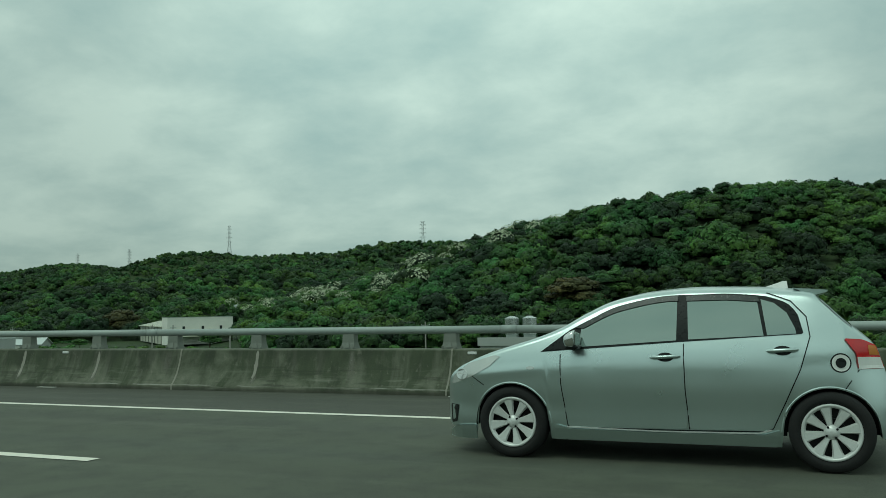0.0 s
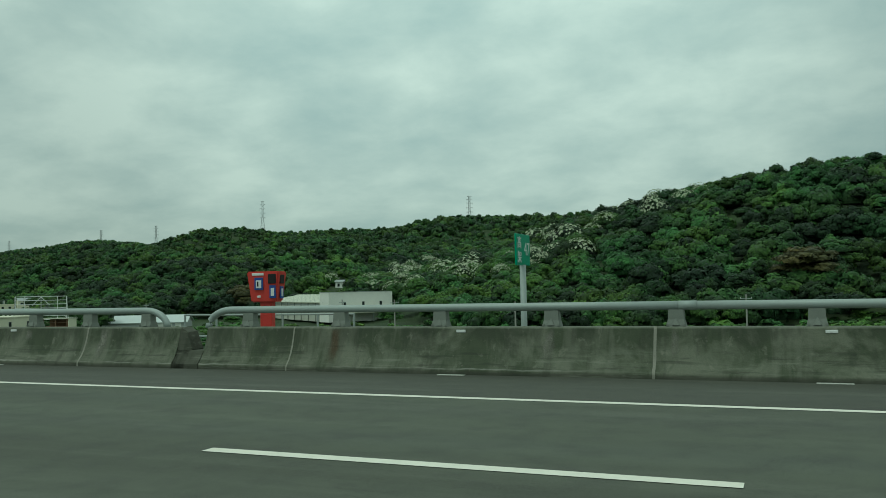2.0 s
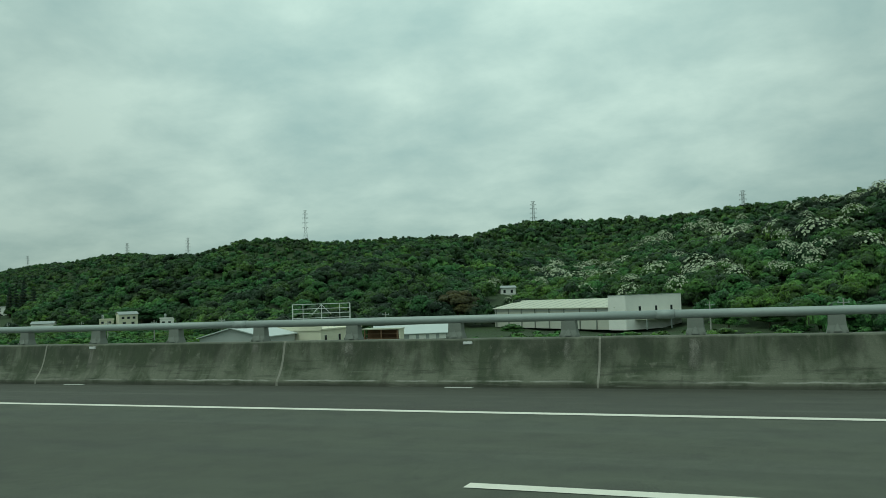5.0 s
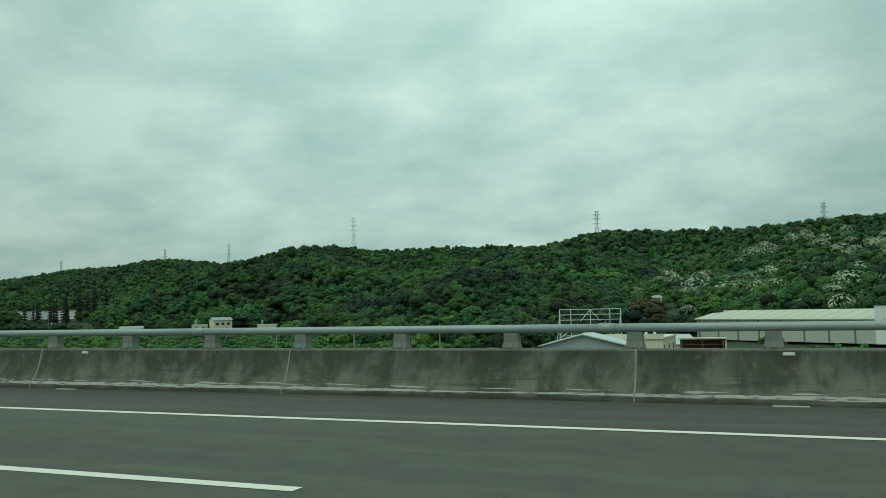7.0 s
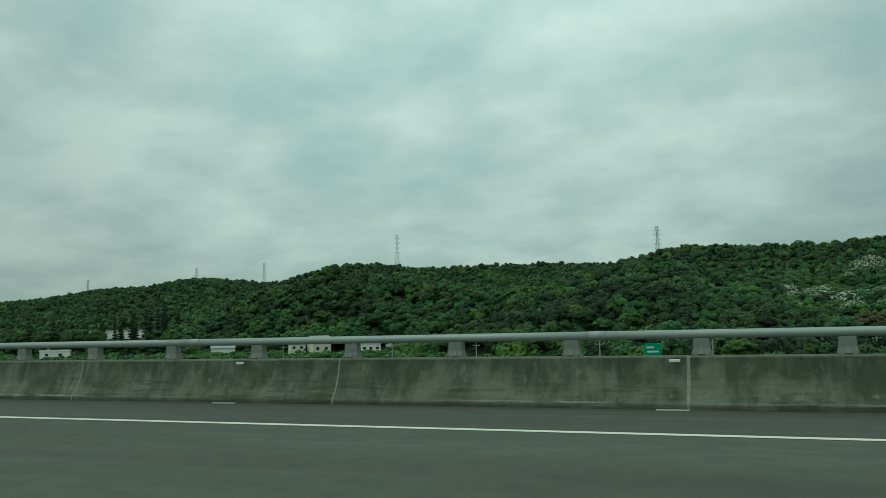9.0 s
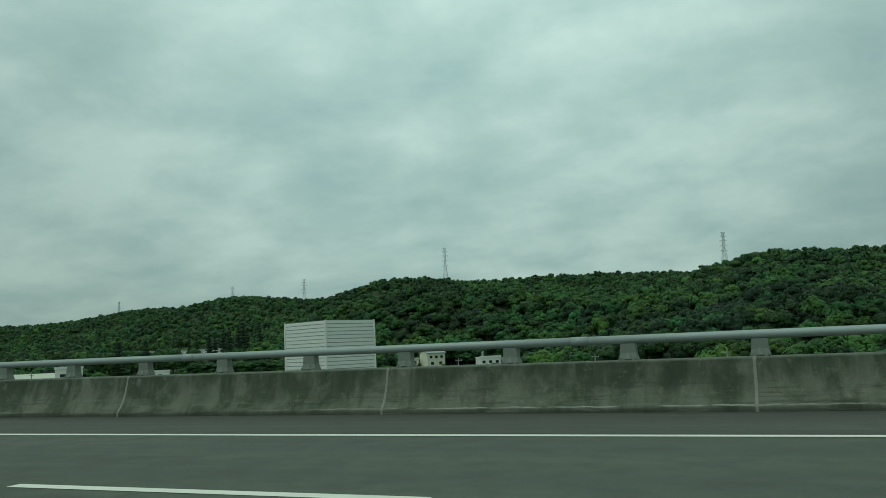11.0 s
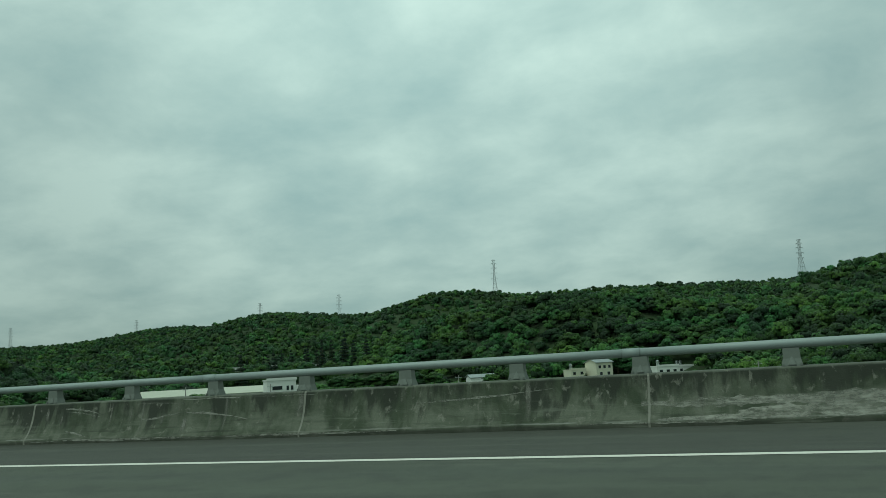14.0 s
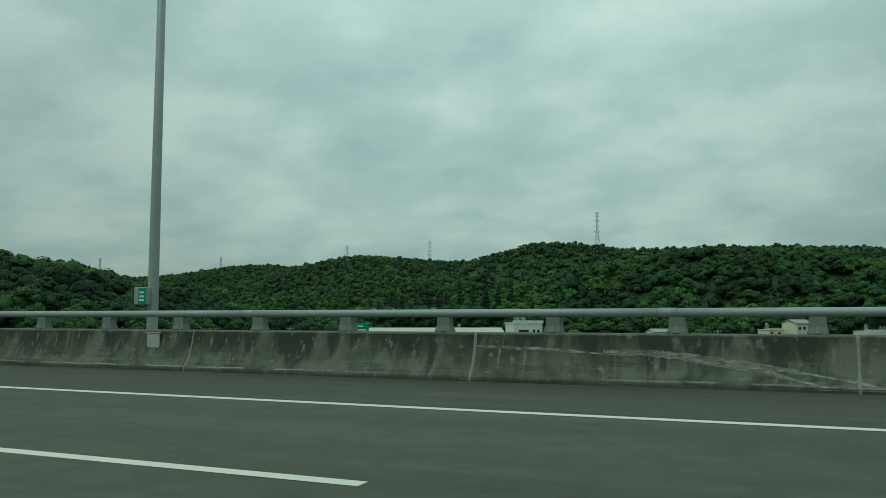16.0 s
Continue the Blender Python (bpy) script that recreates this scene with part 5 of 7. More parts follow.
    seam = rounded([(2.75, 0.86), (2.94, 0.865), (2.96, 1.01), (2.755, 1.01)], 0.04, 3)
    part("fuel_flap_seam", s.ribbon(seam + seam[:1], 0.006, 0.004), TRIM, car)
    lamp = smooth_part("headlight", s.patch(rounded([(-0.93, 0.655), (-0.89, 0.715), (-0.52, 0.825), (-0.24, 0.862), (-0.30, 0.825), (-0.55, 0.735), (-0.78, 0.665)], 0.015), 0.007), LENS_CLEAR, car)
    part("lamp_bezel", s.patch([(-0.84, 0.675), (-0.80, 0.715), (-0.62, 0.765), (-0.60, 0.735)], 0.010), TRIM, lamp)
    part("day_light_bar", s.ribbon([(-0.86, 0.715), (-0.52, 0.815), (-0.27, 0.852)], 0.012, 0.012), CHROME, lamp)
    part("bumper_seam", s.ribbon([(-0.38, 0.80), (-0.30, 0.70)], 0.006, 0.004), TRIM, car)
    for k in range(3):
        part("grille_bar", s.ribbon([(-0.935, 0.43 - 0.06 * k), (-0.74, 0.42 - 0.06 * k)], 0.022, 0.014), ALLOY, car)
    part("front_lip", s.patch(rounded([(-0.93, 0.17), (-0.62, 0.165), (-0.70, 0.225), (-0.90, 0.23)], 0.015), 0.020), TRIM, car)
    tail = smooth_part("tail_light", s.patch(rounded([(3.12, 0.97), (3.21, 1.0), (3.396, 0.99), (3.488, 0.96), (3.548, 0.93), (3.548, 0.865), (3.51, 0.855), (3.43, 0.845), (3.35, 0.82), (3.24, 0.895)], 0.012), 0.010, step=0.025), LENS_RED, car)
    part("clear_lens", s.patch([(3.16, 0.972), (3.21, 0.993), (3.396, 0.983), (3.488, 0.953), (3.50, 0.935), (3.45, 0.925), (3.332, 0.93), (3.30, 0.955)], 0.017, step=0.02), LENS_CLEAR, tail)
    part("lens_strip", s.ribbon([(3.30, 0.945), (3.34, 0.925), (3.45, 0.915), (3.54, 0.92)], 0.010, 0.018), CHROME, tail)
    part("bumper_seam", s.ribbon([(3.32, 0.83), (3.19, 0.74), (3.05, 0.70), (2.97, 0.692)], 0.007, 0.004), TRIM, car)
    part("rear_reflector", s.patch([(3.35, 0.392), (3.362, 0.422), (3.45, 0.422), (3.442, 0.376)], 0.012, step=0.03), LENS_RED, car)
    part("rear_skirt", s.patch([(3.075, 0.36), (3.085, 0.50), (3.15, 0.46), (3.46, 0.425), (3.512, 0.43), (3.545, 0.42), (3.545, 0.405), (3.4, 0.33)], 0.006, step=0.03), TRIM, car)
    # boot lid end with its plate
    lid = part("boot_panel", cuboid((3.50, -0.24, 0.70), (3.545, 0.24, 0.93), bevel=0.006), TRIM, car)
    plate = part("number_plate", cuboid((3.545, -0.19, 0.735), (3.553, 0.19, 0.89)), WHITE, lid)
    for k in range(6):
        y = -0.15 + 0.06 * k
        part("plate_bar", cuboid((3.552, y - 0.018, 0.765), (3.556, y + 0.018, 0.84)), BLACK, lid)
    part("boot_strip", cuboid((3.49, -0.30, 0.935), (3.55, 0.30, 0.955), bevel=0.005), CHROME, car)
    part("tow_eye", bar([(3.33 + 0.028 * math.cos(a), -0.55, 0.315 + 0.028 * math.sin(a)) for a in np.linspace(0, 2 * math.pi, 13)], 0.007, 6), TRIM, car)
    return car


hatchback(road_pose(-1.66, 6.62 + 0.8475, 0.0))
sedan(road_pose(-156.0, 5.96 + 0.8875, 0.0))

# ---- roadside furniture along the parapet ----
REFLECTORS = [-4.6, -13.95, -25.51, -37.63, -49.44, -54.29, -60.06, -70.6, -78.47, -86.28, -94.38, -102.0, -110.0, -118.0, -126.0, -134.0, -142.0, -150.22, -157.5, -164.61, -170.5, -176.0, -181.4, -186.83, -191.8, -205.2, -209.68, -213.17, -217.35, -220.8, -224.5, -228.31, -231.95, -237.7, -240.87, -249.0, -257.0, -265.0]


def reflectors():
    bm = cuboid((-0.075, -0.022, -0.02), (0.075, 0.0, 0.022), bevel=0.006)
    me = mesh_from(bm, "reflector")
    me.materials.append(WHITE)
    for x in REFLECTORS:
        p = tagged(new("reflector", me), "small white reflector fixed near the parapet top", "reflector", "parapet reflectors")
        p.matrix_world = edge_pose(x, Y_TOP - 0.014, Z_TOP - 0.065)


reflectors()


def joint_fillets():
    """Pale mortar runs at the panel joints and under some posts."""
    for run in RUNS:
        for x in spread(run, 6.0)[1:-1]:
            bm = bmesh.new()
            w = rng.uniform(0.011, 0.022)
            prof = [(y - 0.005, z) for y, z in PROFILE[0:8]] + [(Y_TOP + 0.01, Z_TOP + 0.004)]
            rows = [[bm.verts.new(edge(x + s * w * (1 + 0.3 * rng.random()), y, z)) for y, z in prof] for s in (-1, 1)]
            for k in range(len(prof) - 1):
                bm.faces.new((rows[0][k], rows[0][k + 1], rows[1][k + 1], rows[1][k]))
            part("joint_mortar", bm, MORTAR, parapet)




def stain(x, top, drop, wide, strong, material, g):
    """One lime run down the face: ragged, fading downwards and to its sides."""
    bm = bmesh.new()
    layer = bm.verts.layers.float.new("edge")
    rows = []
    n = 9
    side = g.uniform(-0.3, 0.3)
    for i in range(n + 1):
        h = top - drop * i / n
        w = wide * g.uniform(0.75, 1.2) * (1.0 + 0.35 * i / n)
        row = []
        for k, e in ((-1, 0.0), (-0.45, 1.0), (0.45, 0.8), (1, 0.0)):
            v = bm.verts.new(edge(x + k * w + side * wide * i / n, on_face(x, h) - 0.003, h))
            v[layer] = strong * e * (1 - (i / n) ** 3) * min(1.0, 0.35 + i * 0.4)
            row.append(v)
        rows.append(row)
    for a, b in zip(rows, rows[1:]):
        for k in range(3):
            bm.faces.new((a[k], b[k], b[k + 1], a[k + 1]))
    part("lime_stain", bm, material, parapet)


# the runs that reach the parapet's foot: place along the road, half width, strength
LONG_RUNS = ((-15.13, 0.045, 2.0), (-12.99, 0.045, 2.2), (-9.01, 0.045, 2.2), (-6.94, 0.06, 0.5), (-18.36, 0.12, 0.4), (-16.95, 0.07, 0.6), (-28.08, 0.05, 0.9), (-48.32, 0.06, 0.7),
             (-50.37, 0.04, 0.5), (-67.99, 0.10, 0.8), (-82.05, 0.07, 0.7), (-84.2, 0.06, 0.8), (-220.3, 0.05, 0.4), (-238.5, 0.07, 0.6), (-389.81, 0.05, 0.8), (-395.68, 0.03, 0.6),
             (-397.64, 0.03, 0.5), (-412.9, 0.05, 0.5), (-417.2, 0.04, 0.5), (-428.9, 0.05, 0.8), (-431.6, 0.05, 0.6), (-442.0, 0.05, 0.5))


def post_stains():
    """Lime washed down the face below the rail posts, and finer runs where the wall is oldest."""
    g = random.Random(5)
    for x, wide, strong in LONG_RUNS:
        stain(x, Z_TOP - 0.03, 0.56, wide, strong, LIME, g)
    for run in POSTS:
        for x in spread(run, 2.0):
            rusty = -64.3 < x < -62.3
            if (g.random() > 0.42 and not rusty) or min(abs(x - q[0]) for q in LONG_RUNS) < 0.9:
                continue
            stain(x, Z_TOP - 0.032, 0.55 if rusty else g.uniform(0.12, 0.5), g.uniform(0.05, 0.10), g.uniform(0.35, 0.75), RUST if rusty else LIME, g)
    x = -396.0
    while x > -466:
        top = g.uniform(0.34, 0.66)
        stain(x, top, g.uniform(0.14, min(0.42, top - 0.05)), g.uniform(0.018, 0.05), g.uniform(0.4, 1.0), LIME, g)
        x -= g.uniform(0.25, 0.9)


def lime_material(name="lime_stain", lo=(0.20, 0.19, 0.155), hi=(0.33, 0.32, 0.275)):
    m = Mat(name, 0.9)
    f = m.noise(9, 4, 0.65, (1, 0.3, 0.35))
    m.color(m.mix(f, lo, hi))
    m.put(m.math("MULTIPLY", m.attr("edge"), m.span(f, 0.30, 0.55, 0.25, 1.0)), m.b.inputs["Alpha"])
    return m.m


LIME = lime_material()
RUST = lime_material("rust_stain", (0.075, 0.045, 0.022), (0.14, 0.080, 0.038))
MORTAR = simple("pale_mortar", (0.27, 0.26, 0.215), 0.9, 0, 0.3, 9)
joint_fillets()


def on_face(x, h):
    """A place on the parapet's front face at height h."""
    pts = [(0.0, Y_FOOT)] + [(z, y) for y, z in PROFILE[1:9]]
    for (a, ya), (b, yb) in zip(pts, pts[1:]):
        if h <= b:
            return ya + (yb - ya) * (h - a) / (b - a)
    return Y_TOP


def scuff(line, width, material=None):
    """A scrape of bared pale concrete along the parapet face, with ragged edges."""
    bm = bmesh.new()
    (xa, za), (xb, zb) = line
    n = max(6, int(abs(xb - xa) / 0.10))
    rows = []
    for i in range(n + 1):
        t = i / n
        x = xa + (xb - xa) * t
        z = za + (zb - za) * (t ** 1.6) + 0.012 * noise.noise(Vector((x * 2.1, za * 9, 0)))
        w = width * (0.25 + 0.75 * math.sin(math.pi * min(1, t * 1.15 + 0.06))) * (0.7 + 0.6 * rng.random())
        row = []
        for d in (-0.5, 0.5):
            h = min(0.69, max(0.01, z + d * w))
            row.append(bm.verts.new(edge(x, on_face(x, h) - 0.004, h)))
        rows.append(row)
    for a, b in zip(rows, rows[1:]):
        bm.faces.new((a[0], a[1], b[1], b[0]))
    part("scrape_mark", bm, material or SCRAPE, parapet)


post_stains()

def scrape_material():
    m = Mat("scraped_concrete", 0.9)
    f = m.noise(11, 4, 0.68, (0.5, 1, 1.6))
    m.color(m.mix(f, (0.24, 0.23, 0.19), (0.41, 0.40, 0.34)))
    m.put(m.span(m.math("ADD", m.math("MULTIPLY", f, 0.6), m.math("MULTIPLY", m.noise(2.6, 4, 0.65, (0.35, 1, 2.4)), 0.4)), 0.38, 0.60, 0.05, 0.95), m.b.inputs["Alpha"])
    return m.m


def lime_free(name):
    m = Mat(name, 0.9)
    f = m.noise(8, 4, 0.68, (0.4, 1, 1.6))
    m.color(m.mix(f, (0.27, 0.26, 0.22), (0.46, 0.45, 0.39)))
    m.put(m.span(f, 0.30, 0.48, 0.2, 1.0), m.b.inputs["Alpha"])
    return m.m


def weeds(name, label, xa, xb, count, tall, material, seed):
    """Thin blades and small leaves rooted along the parapet's foot and trailing up its face."""
    g = random.Random(seed)
    bm = bmesh.new()
    roots = [g.uniform(xa, xb) for _ in range(max(4, int(abs(xb - xa) * 4)))]
    for _ in range(count):
        x = g.choice(roots) + g.gauss(0, 0.16)
        h0 = g.choice((0.0, g.uniform(0.0, 0.2), g.uniform(0.05, 0.45)))
        long = tall * g.uniform(0.25, 1.0) * (0.6 if h0 > 0.1 else 1.0)
        lean, out, w = g.gauss(0, 0.5) * long, g.uniform(0.01, 0.05), g.uniform(0.004, 0.009)
        rows = []
        for t, k in ((0.0, 0.6), (0.45, 1.0), (0.8, 0.7)):
            h = min(0.66, h0 + long * (t - 0.25 * t * t))
            y = on_face(x, h) - 0.008 - out * t
            rows.append([bm.verts.new(edge(x + lean * t + d * w * k, y, h)) for d in (-1, 1)])
        h = min(0.66, h0 + long * 0.72)
        tip = bm.verts.new(edge(x + lean * 1.1, on_face(x, h) - 0.012 - out * 1.2, h))
        for a, b in zip(rows, rows[1:]):
            bm.faces.new((a[0], a[1], b[1], b[0]))
        bm.faces.new((rows[2][0], rows[2][1], tip))
    tagged(part(name, bm, material), label, "weeds", kind="stuff")


DRY_STALK = simple("dry_stalks", (0.205, 0.200, 0.135), 0.9, 0, 0.35, 4)
GREEN_STALK = simple("green_stalks", (0.075, 0.115, 0.050), 0.8, 0, 0.35, 4)
weeds("dry_weeds", "dry brown weeds trailing up the foot of the parapet", -374.6, -369.4, 620, 0.34, DRY_STALK, 3)
weeds("green_weeds", "green weeds rooted at the foot of the parapet", -370.9, -369.6, 240, 0.32, GREEN_STALK, 4)
weeds("green_weeds", "sparse green weeds rooted at the foot of the parapet", -374.0, -371.0, 160, 0.30, GREEN_STALK, 6)

SCRAPE = scrape_material()
for line, w in (
        (((-445.4, 0.46), (-441.6, 0.10)), 0.10), (((-447.6, 0.50), (-444.9, 0.40)), 0.05),
        (((-444.0, 0.33), (-442.2, 0.06)), 0.08), (((-442.3, 0.07), (-437.0, 0.06)), 0.025),
        (((-435.0, 0.22), (-436.95, 0.06)), 0.045), (((-435.0, 0.22), (-433.8, 0.08)), 0.06), (((-435.4, 0.10), (-434.0, 0.07)), 0.06), (((-435.4, 0.34), (-434.5, 0.33)), 0.05), (((-435.3, 0.27), (-434.4, 0.25)), 0.02), (((-435.3, 0.62), (-434.6, 0.60)), 0.02), (((-435.2, 0.55), (-434.6, 0.53)), 0.02),
        (((-430.5, 0.36), (-429.5, 0.06)), 0.22), (((-430.5, 0.33), (-432.7, 0.06)), 0.12), (((-430.6, 0.20), (-431.6, 0.08)), 0.14), (((-430.3, 0.16), (-429.7, 0.10)), 0.12), (((-431.0, 0.63), (-430.1, 0.62)), 0.022), (((-431.1, 0.57), (-430.0, 0.55)), 0.022), (((-431.0, 0.51), (-430.0, 0.50)), 0.02), (((-430.9, 0.45), (-430.1, 0.43)), 0.03), (((-430.8, 0.40), (-430.2, 0.38)), 0.04), (((-433.6, 0.28), (-432.5, 0.06)), 0.06),
        (((-399.6, 0.53), (-398.7, 0.43)), 0.025), (((-399.5, 0.20), (-398.9, 0.10)), 0.03), (((-391.8, 0.44), (-389.4, 0.56)), 0.03), (((-388.0, 0.30), (-384.6, 0.28)), 0.12), (((-387.6, 0.10), (-384.2, 0.12)), 0.07), (((-397.8, 0.62), (-396.6, 0.60)), 0.02),
        (((-378.23, 0.36), (-374.31, 0.06)), 0.06), (((-378.79, 0.55), (-376.32, 0.34)), 0.05), (((-384.95, 0.12), (-382.37, 0.10)), 0.05), (((-387.75, 0.10), (-384.39, 0.14)), 0.05),
        (((-348.45, 0.50), (-345.77, 0.46)), 0.05), (((-347.78, 0.33), (-345.43, 0.12)), 0.06), (((-347.33, 0.40), (-345.32, 0.36)), 0.04), (((-348.01, 0.22), (-345.99, 0.16)), 0.04), (((-399.64, 0.60), (-398.6, 0.46)), 0.035), (((-397.62, 0.36), (-396.66, 0.45)), 0.03), (((-396.66, 0.45), (-395.17, 0.30)), 0.035), (((-396.7, 0.66), (-393.8, 0.64)), 0.02), (((-386.6, 0.16), (-383.9, 0.11)), 0.16), (((-386.1, 0.30), (-384.0, 0.36)), 0.15), (((-385.6, 0.24), (-383.4, 0.23)), 0.12),
        (((-341.39, 0.45), (-339.6, 0.30)), 0.05), (((-341.17, 0.34), (-339.37, 0.16)), 0.05), (((-340.72, 0.22), (-339.15, 0.10)), 0.07),
       
        (((-179.61, 0.12), (-168.97, 0.40)), 0.05), (((-176.25, 0.55), (-170.65, 0.50)), 0.04), (((-174.01, 0.33), (-168.41, 0.30)), 0.04), (((-172.66, 0.62), (-169.3, 0.56)), 0.05), (((-182.41, 0.08), (-172.89, 0.06)), 0.06)):
    scuff(line, w)
# one long fresh scrape along the foot, with broken dashes above it
CHALK = lime_free("fresh_scrape")
scuff(((-221.8, 0.20), (-215.8, 0.07)), 0.07)
scuff(((-213.0, 0.10), (-207.0, 0.095)), 0.05, CHALK)
scuff(((-209.5, 0.10), (-193.0, 0.09)), 0.055, CHALK)
scuff(((-196.0, 0.095), (-181.9, 0.085)), 0.05, CHALK)
for line, w in ((((-341.3, 0.50), (-339.9, 0.46)), 0.028), (((-341.4, 0.38), (-339.8, 0.32)), 0.03), (((-341.2, 0.26), (-339.7, 0.12)), 0.045), (((-340.8, 0.48), (-339.9, 0.14)), 0.028), (((-341.4, 0.14), (-339.9, 0.10)), 0.045)):
    scuff(line, w, CHALK)
for k in range(11):
    x = -386.5 - 5.2 * k + rng.uniform(-0.5, 0.5)
    scuff(((x, 0.05), (x - rng.uniform(2.6, 5.0), 0.045 + rng.uniform(-0.015, 0.02))), rng.uniform(0.03, 0.055))
for k in range(17):
    x = -208.0 + 1.45 * k + rng.uniform(-0.3, 0.3)
    scuff(((x, 0.15 + rng.uniform(-0.01, 0.012)), (x + rng.uniform(0.4, 1.1), 0.143)), rng.uniform(0.014, 0.028), CHALK)


def drain_plate(x0, x1):
    """A pale steel sheet over an opening in the parapet's lower face, with a dark slit above it."""
    t = thing("drain_cover_plate", "pale steel cover plate on the parapet's sloping face", "cover plate", group="parapet plates")
    bm = bmesh.new()
    rows = []
    for h, pull in ((0.055, 0.05), (0.25, 0.02), (0.40, 0.015)):
        rows.append([edge(x, on_face(x, h) - 0.012, h) for x in (min(x0, x1) - pull, max(x0, x1) + pull)])
    vs = [[bm.verts.new(p) for p in r] for r in rows]
    back = [[bm.verts.new(p + Vector((0, 0.012, 0))) for p in r] for r in rows]
    for a, b in zip(vs, vs[1:]):
        bm.faces.new((a[0], a[1], b[1], b[0]))
    loop = [vs[0][0], vs[0][1], vs[1][1], vs[2][1], vs[2][0], vs[1][0]]
    deep = [back[0][0], back[0][1], back[1][1], back[2][1], back[2][0], back[1][0]]
    for k in range(6):
        bm.faces.new((loop[k], loop[(k + 1) % 6], deep[(k + 1) % 6], deep[k]))
    part("plate_sheet", bm, PLATE, t)
    bm = bmesh.new()
    bm.faces.new([bm.verts.new(edge(x, on_face(x, h) - 0.006, h)) for x, h in ((x0, 0.405), (x1, 0.405), (x1, 0.432), (x0, 0.432))])
    part("slit", bm, DARK, t)
    bm = bmesh.new()
    bm.faces.new([bm.verts.new(edge(x, on_face(x, h) - 0.004, h)) for x, h in ((x0 - 0.05, 0.435), (x1 + 0.05, 0.435), (x1 + 0.08, 0.55), (x0 - 0.03, 0.55))])
    part("patch_mortar", bm, CEMENT, t)
    bm = bmesh.new()
    bm.faces.new([bm.verts.new(edge(x, on_face(x, h) - 0.010, h)) for x, h in ((x0 - 0.05, 0.012), (x1 + 0.05, 0.012), (x1 + 0.05, 0.03), (x0 - 0.05, 0.03))])
    part("lower_slit", bm, DARK, t)


drain_plate(-24.4, -23.15)
drain_plate(-175.29, -174.11)
drain_plate(-410.72, -409.51)


COVER = simple("dull_cover_steel", (0.17, 0.18, 0.16), 0.6, 0.1, 0.2, 4)
NOSING = simple("worn_nosing_concrete", (0.20, 0.195, 0.17), 0.85, 0, 0.25, 5)
JOINT_STEEL = simple("dark_joint_steel", (0.13, 0.135, 0.125), 0.5, 0.4, 0.25, 6)


def expansion_joint(x):
    """A comb of steel fingers across the road between pale concrete nosings, with a cover on the parapet."""
    t = thing("expansion_joint", "steel finger expansion joint across the motorway", "expansion joint", kind="structure")
    for a, b, mat, z, name in ((-1.22, -0.80, NOSING, 0.006, "nosing"), (0.80, 1.22, NOSING, 0.006, "nosing"), (-0.80, -0.34, JOINT_STEEL, 0.007, "steel_plate"), (0.34, 0.80, JOINT_STEEL, 0.007, "steel_plate"), (-0.34, 0.34, DARK, 0.004, "gap_trough")):
        part(name, strip(-15.5, 13.1, z, x + a, x + b, 3), mat, t)
    part("middle_beam", strip(-15.5, 13.1, 0.012, x - 0.10, x + 0.10, 3), JOINT_STEEL, t)
    for side in (-1, 1):
        for k in range(110):
            y = 3.6 + k * 0.075
            part("finger", finger_mesh, GALV, t).matrix_local = road_pose(x + side * 0.22, y, 0.006)
    bm = bmesh.new()
    prof = [(Y_FOOT - 0.02, 0.02), (Y_FOOT - 0.02, 0.09), (Y_FOOT + 0.15, 0.31), (Y_TOP - 0.03, Z_TOP + 0.012), (Y_TOP + 0.24, Z_TOP + 0.012)]
    part("parapet_cover", extrude_x(bm, prof + [(y + 0.03, z - 0.02) for y, z in prof[::-1]], [x + 0.56, x - 0.56], edge), COVER, t, "dull grey steel cover over the parapet joint")
    for h in (0.2, 0.55):
        for s in (-0.42, 0.42):
            part("bolt", bar([edge(x + s, on_face(x, h) - 0.035, h), edge(x + s, on_face(x, h) - 0.01, h)], 0.016, 8), GALV, t)


finger_mesh = mesh_from(cuboid((-0.12, -0.022, 0), (0.12, 0.022, 0.014)), "finger")
finger_mesh.materials.append(GALV)
expansion_joint(-381.67)
note = thing("joint_marker", "small white marker plate with grey bars on the parapet", "marker plate", edge_pose(-380.75, Y_TOP - 0.02, 0.58))
part("marker_face", cuboid((-0.31, -0.012, -0.06), (0.31, 0.0, 0.06), bevel=0.004), WHITE, note)
for a, b in ((-0.26, -0.13), (-0.10, -0.02), (0.02, 0.14), (0.17, 0.26)):
    part("text_bar", cuboid((a, -0.015, -0.022), (b, -0.011, 0.022)), BLACK, note)


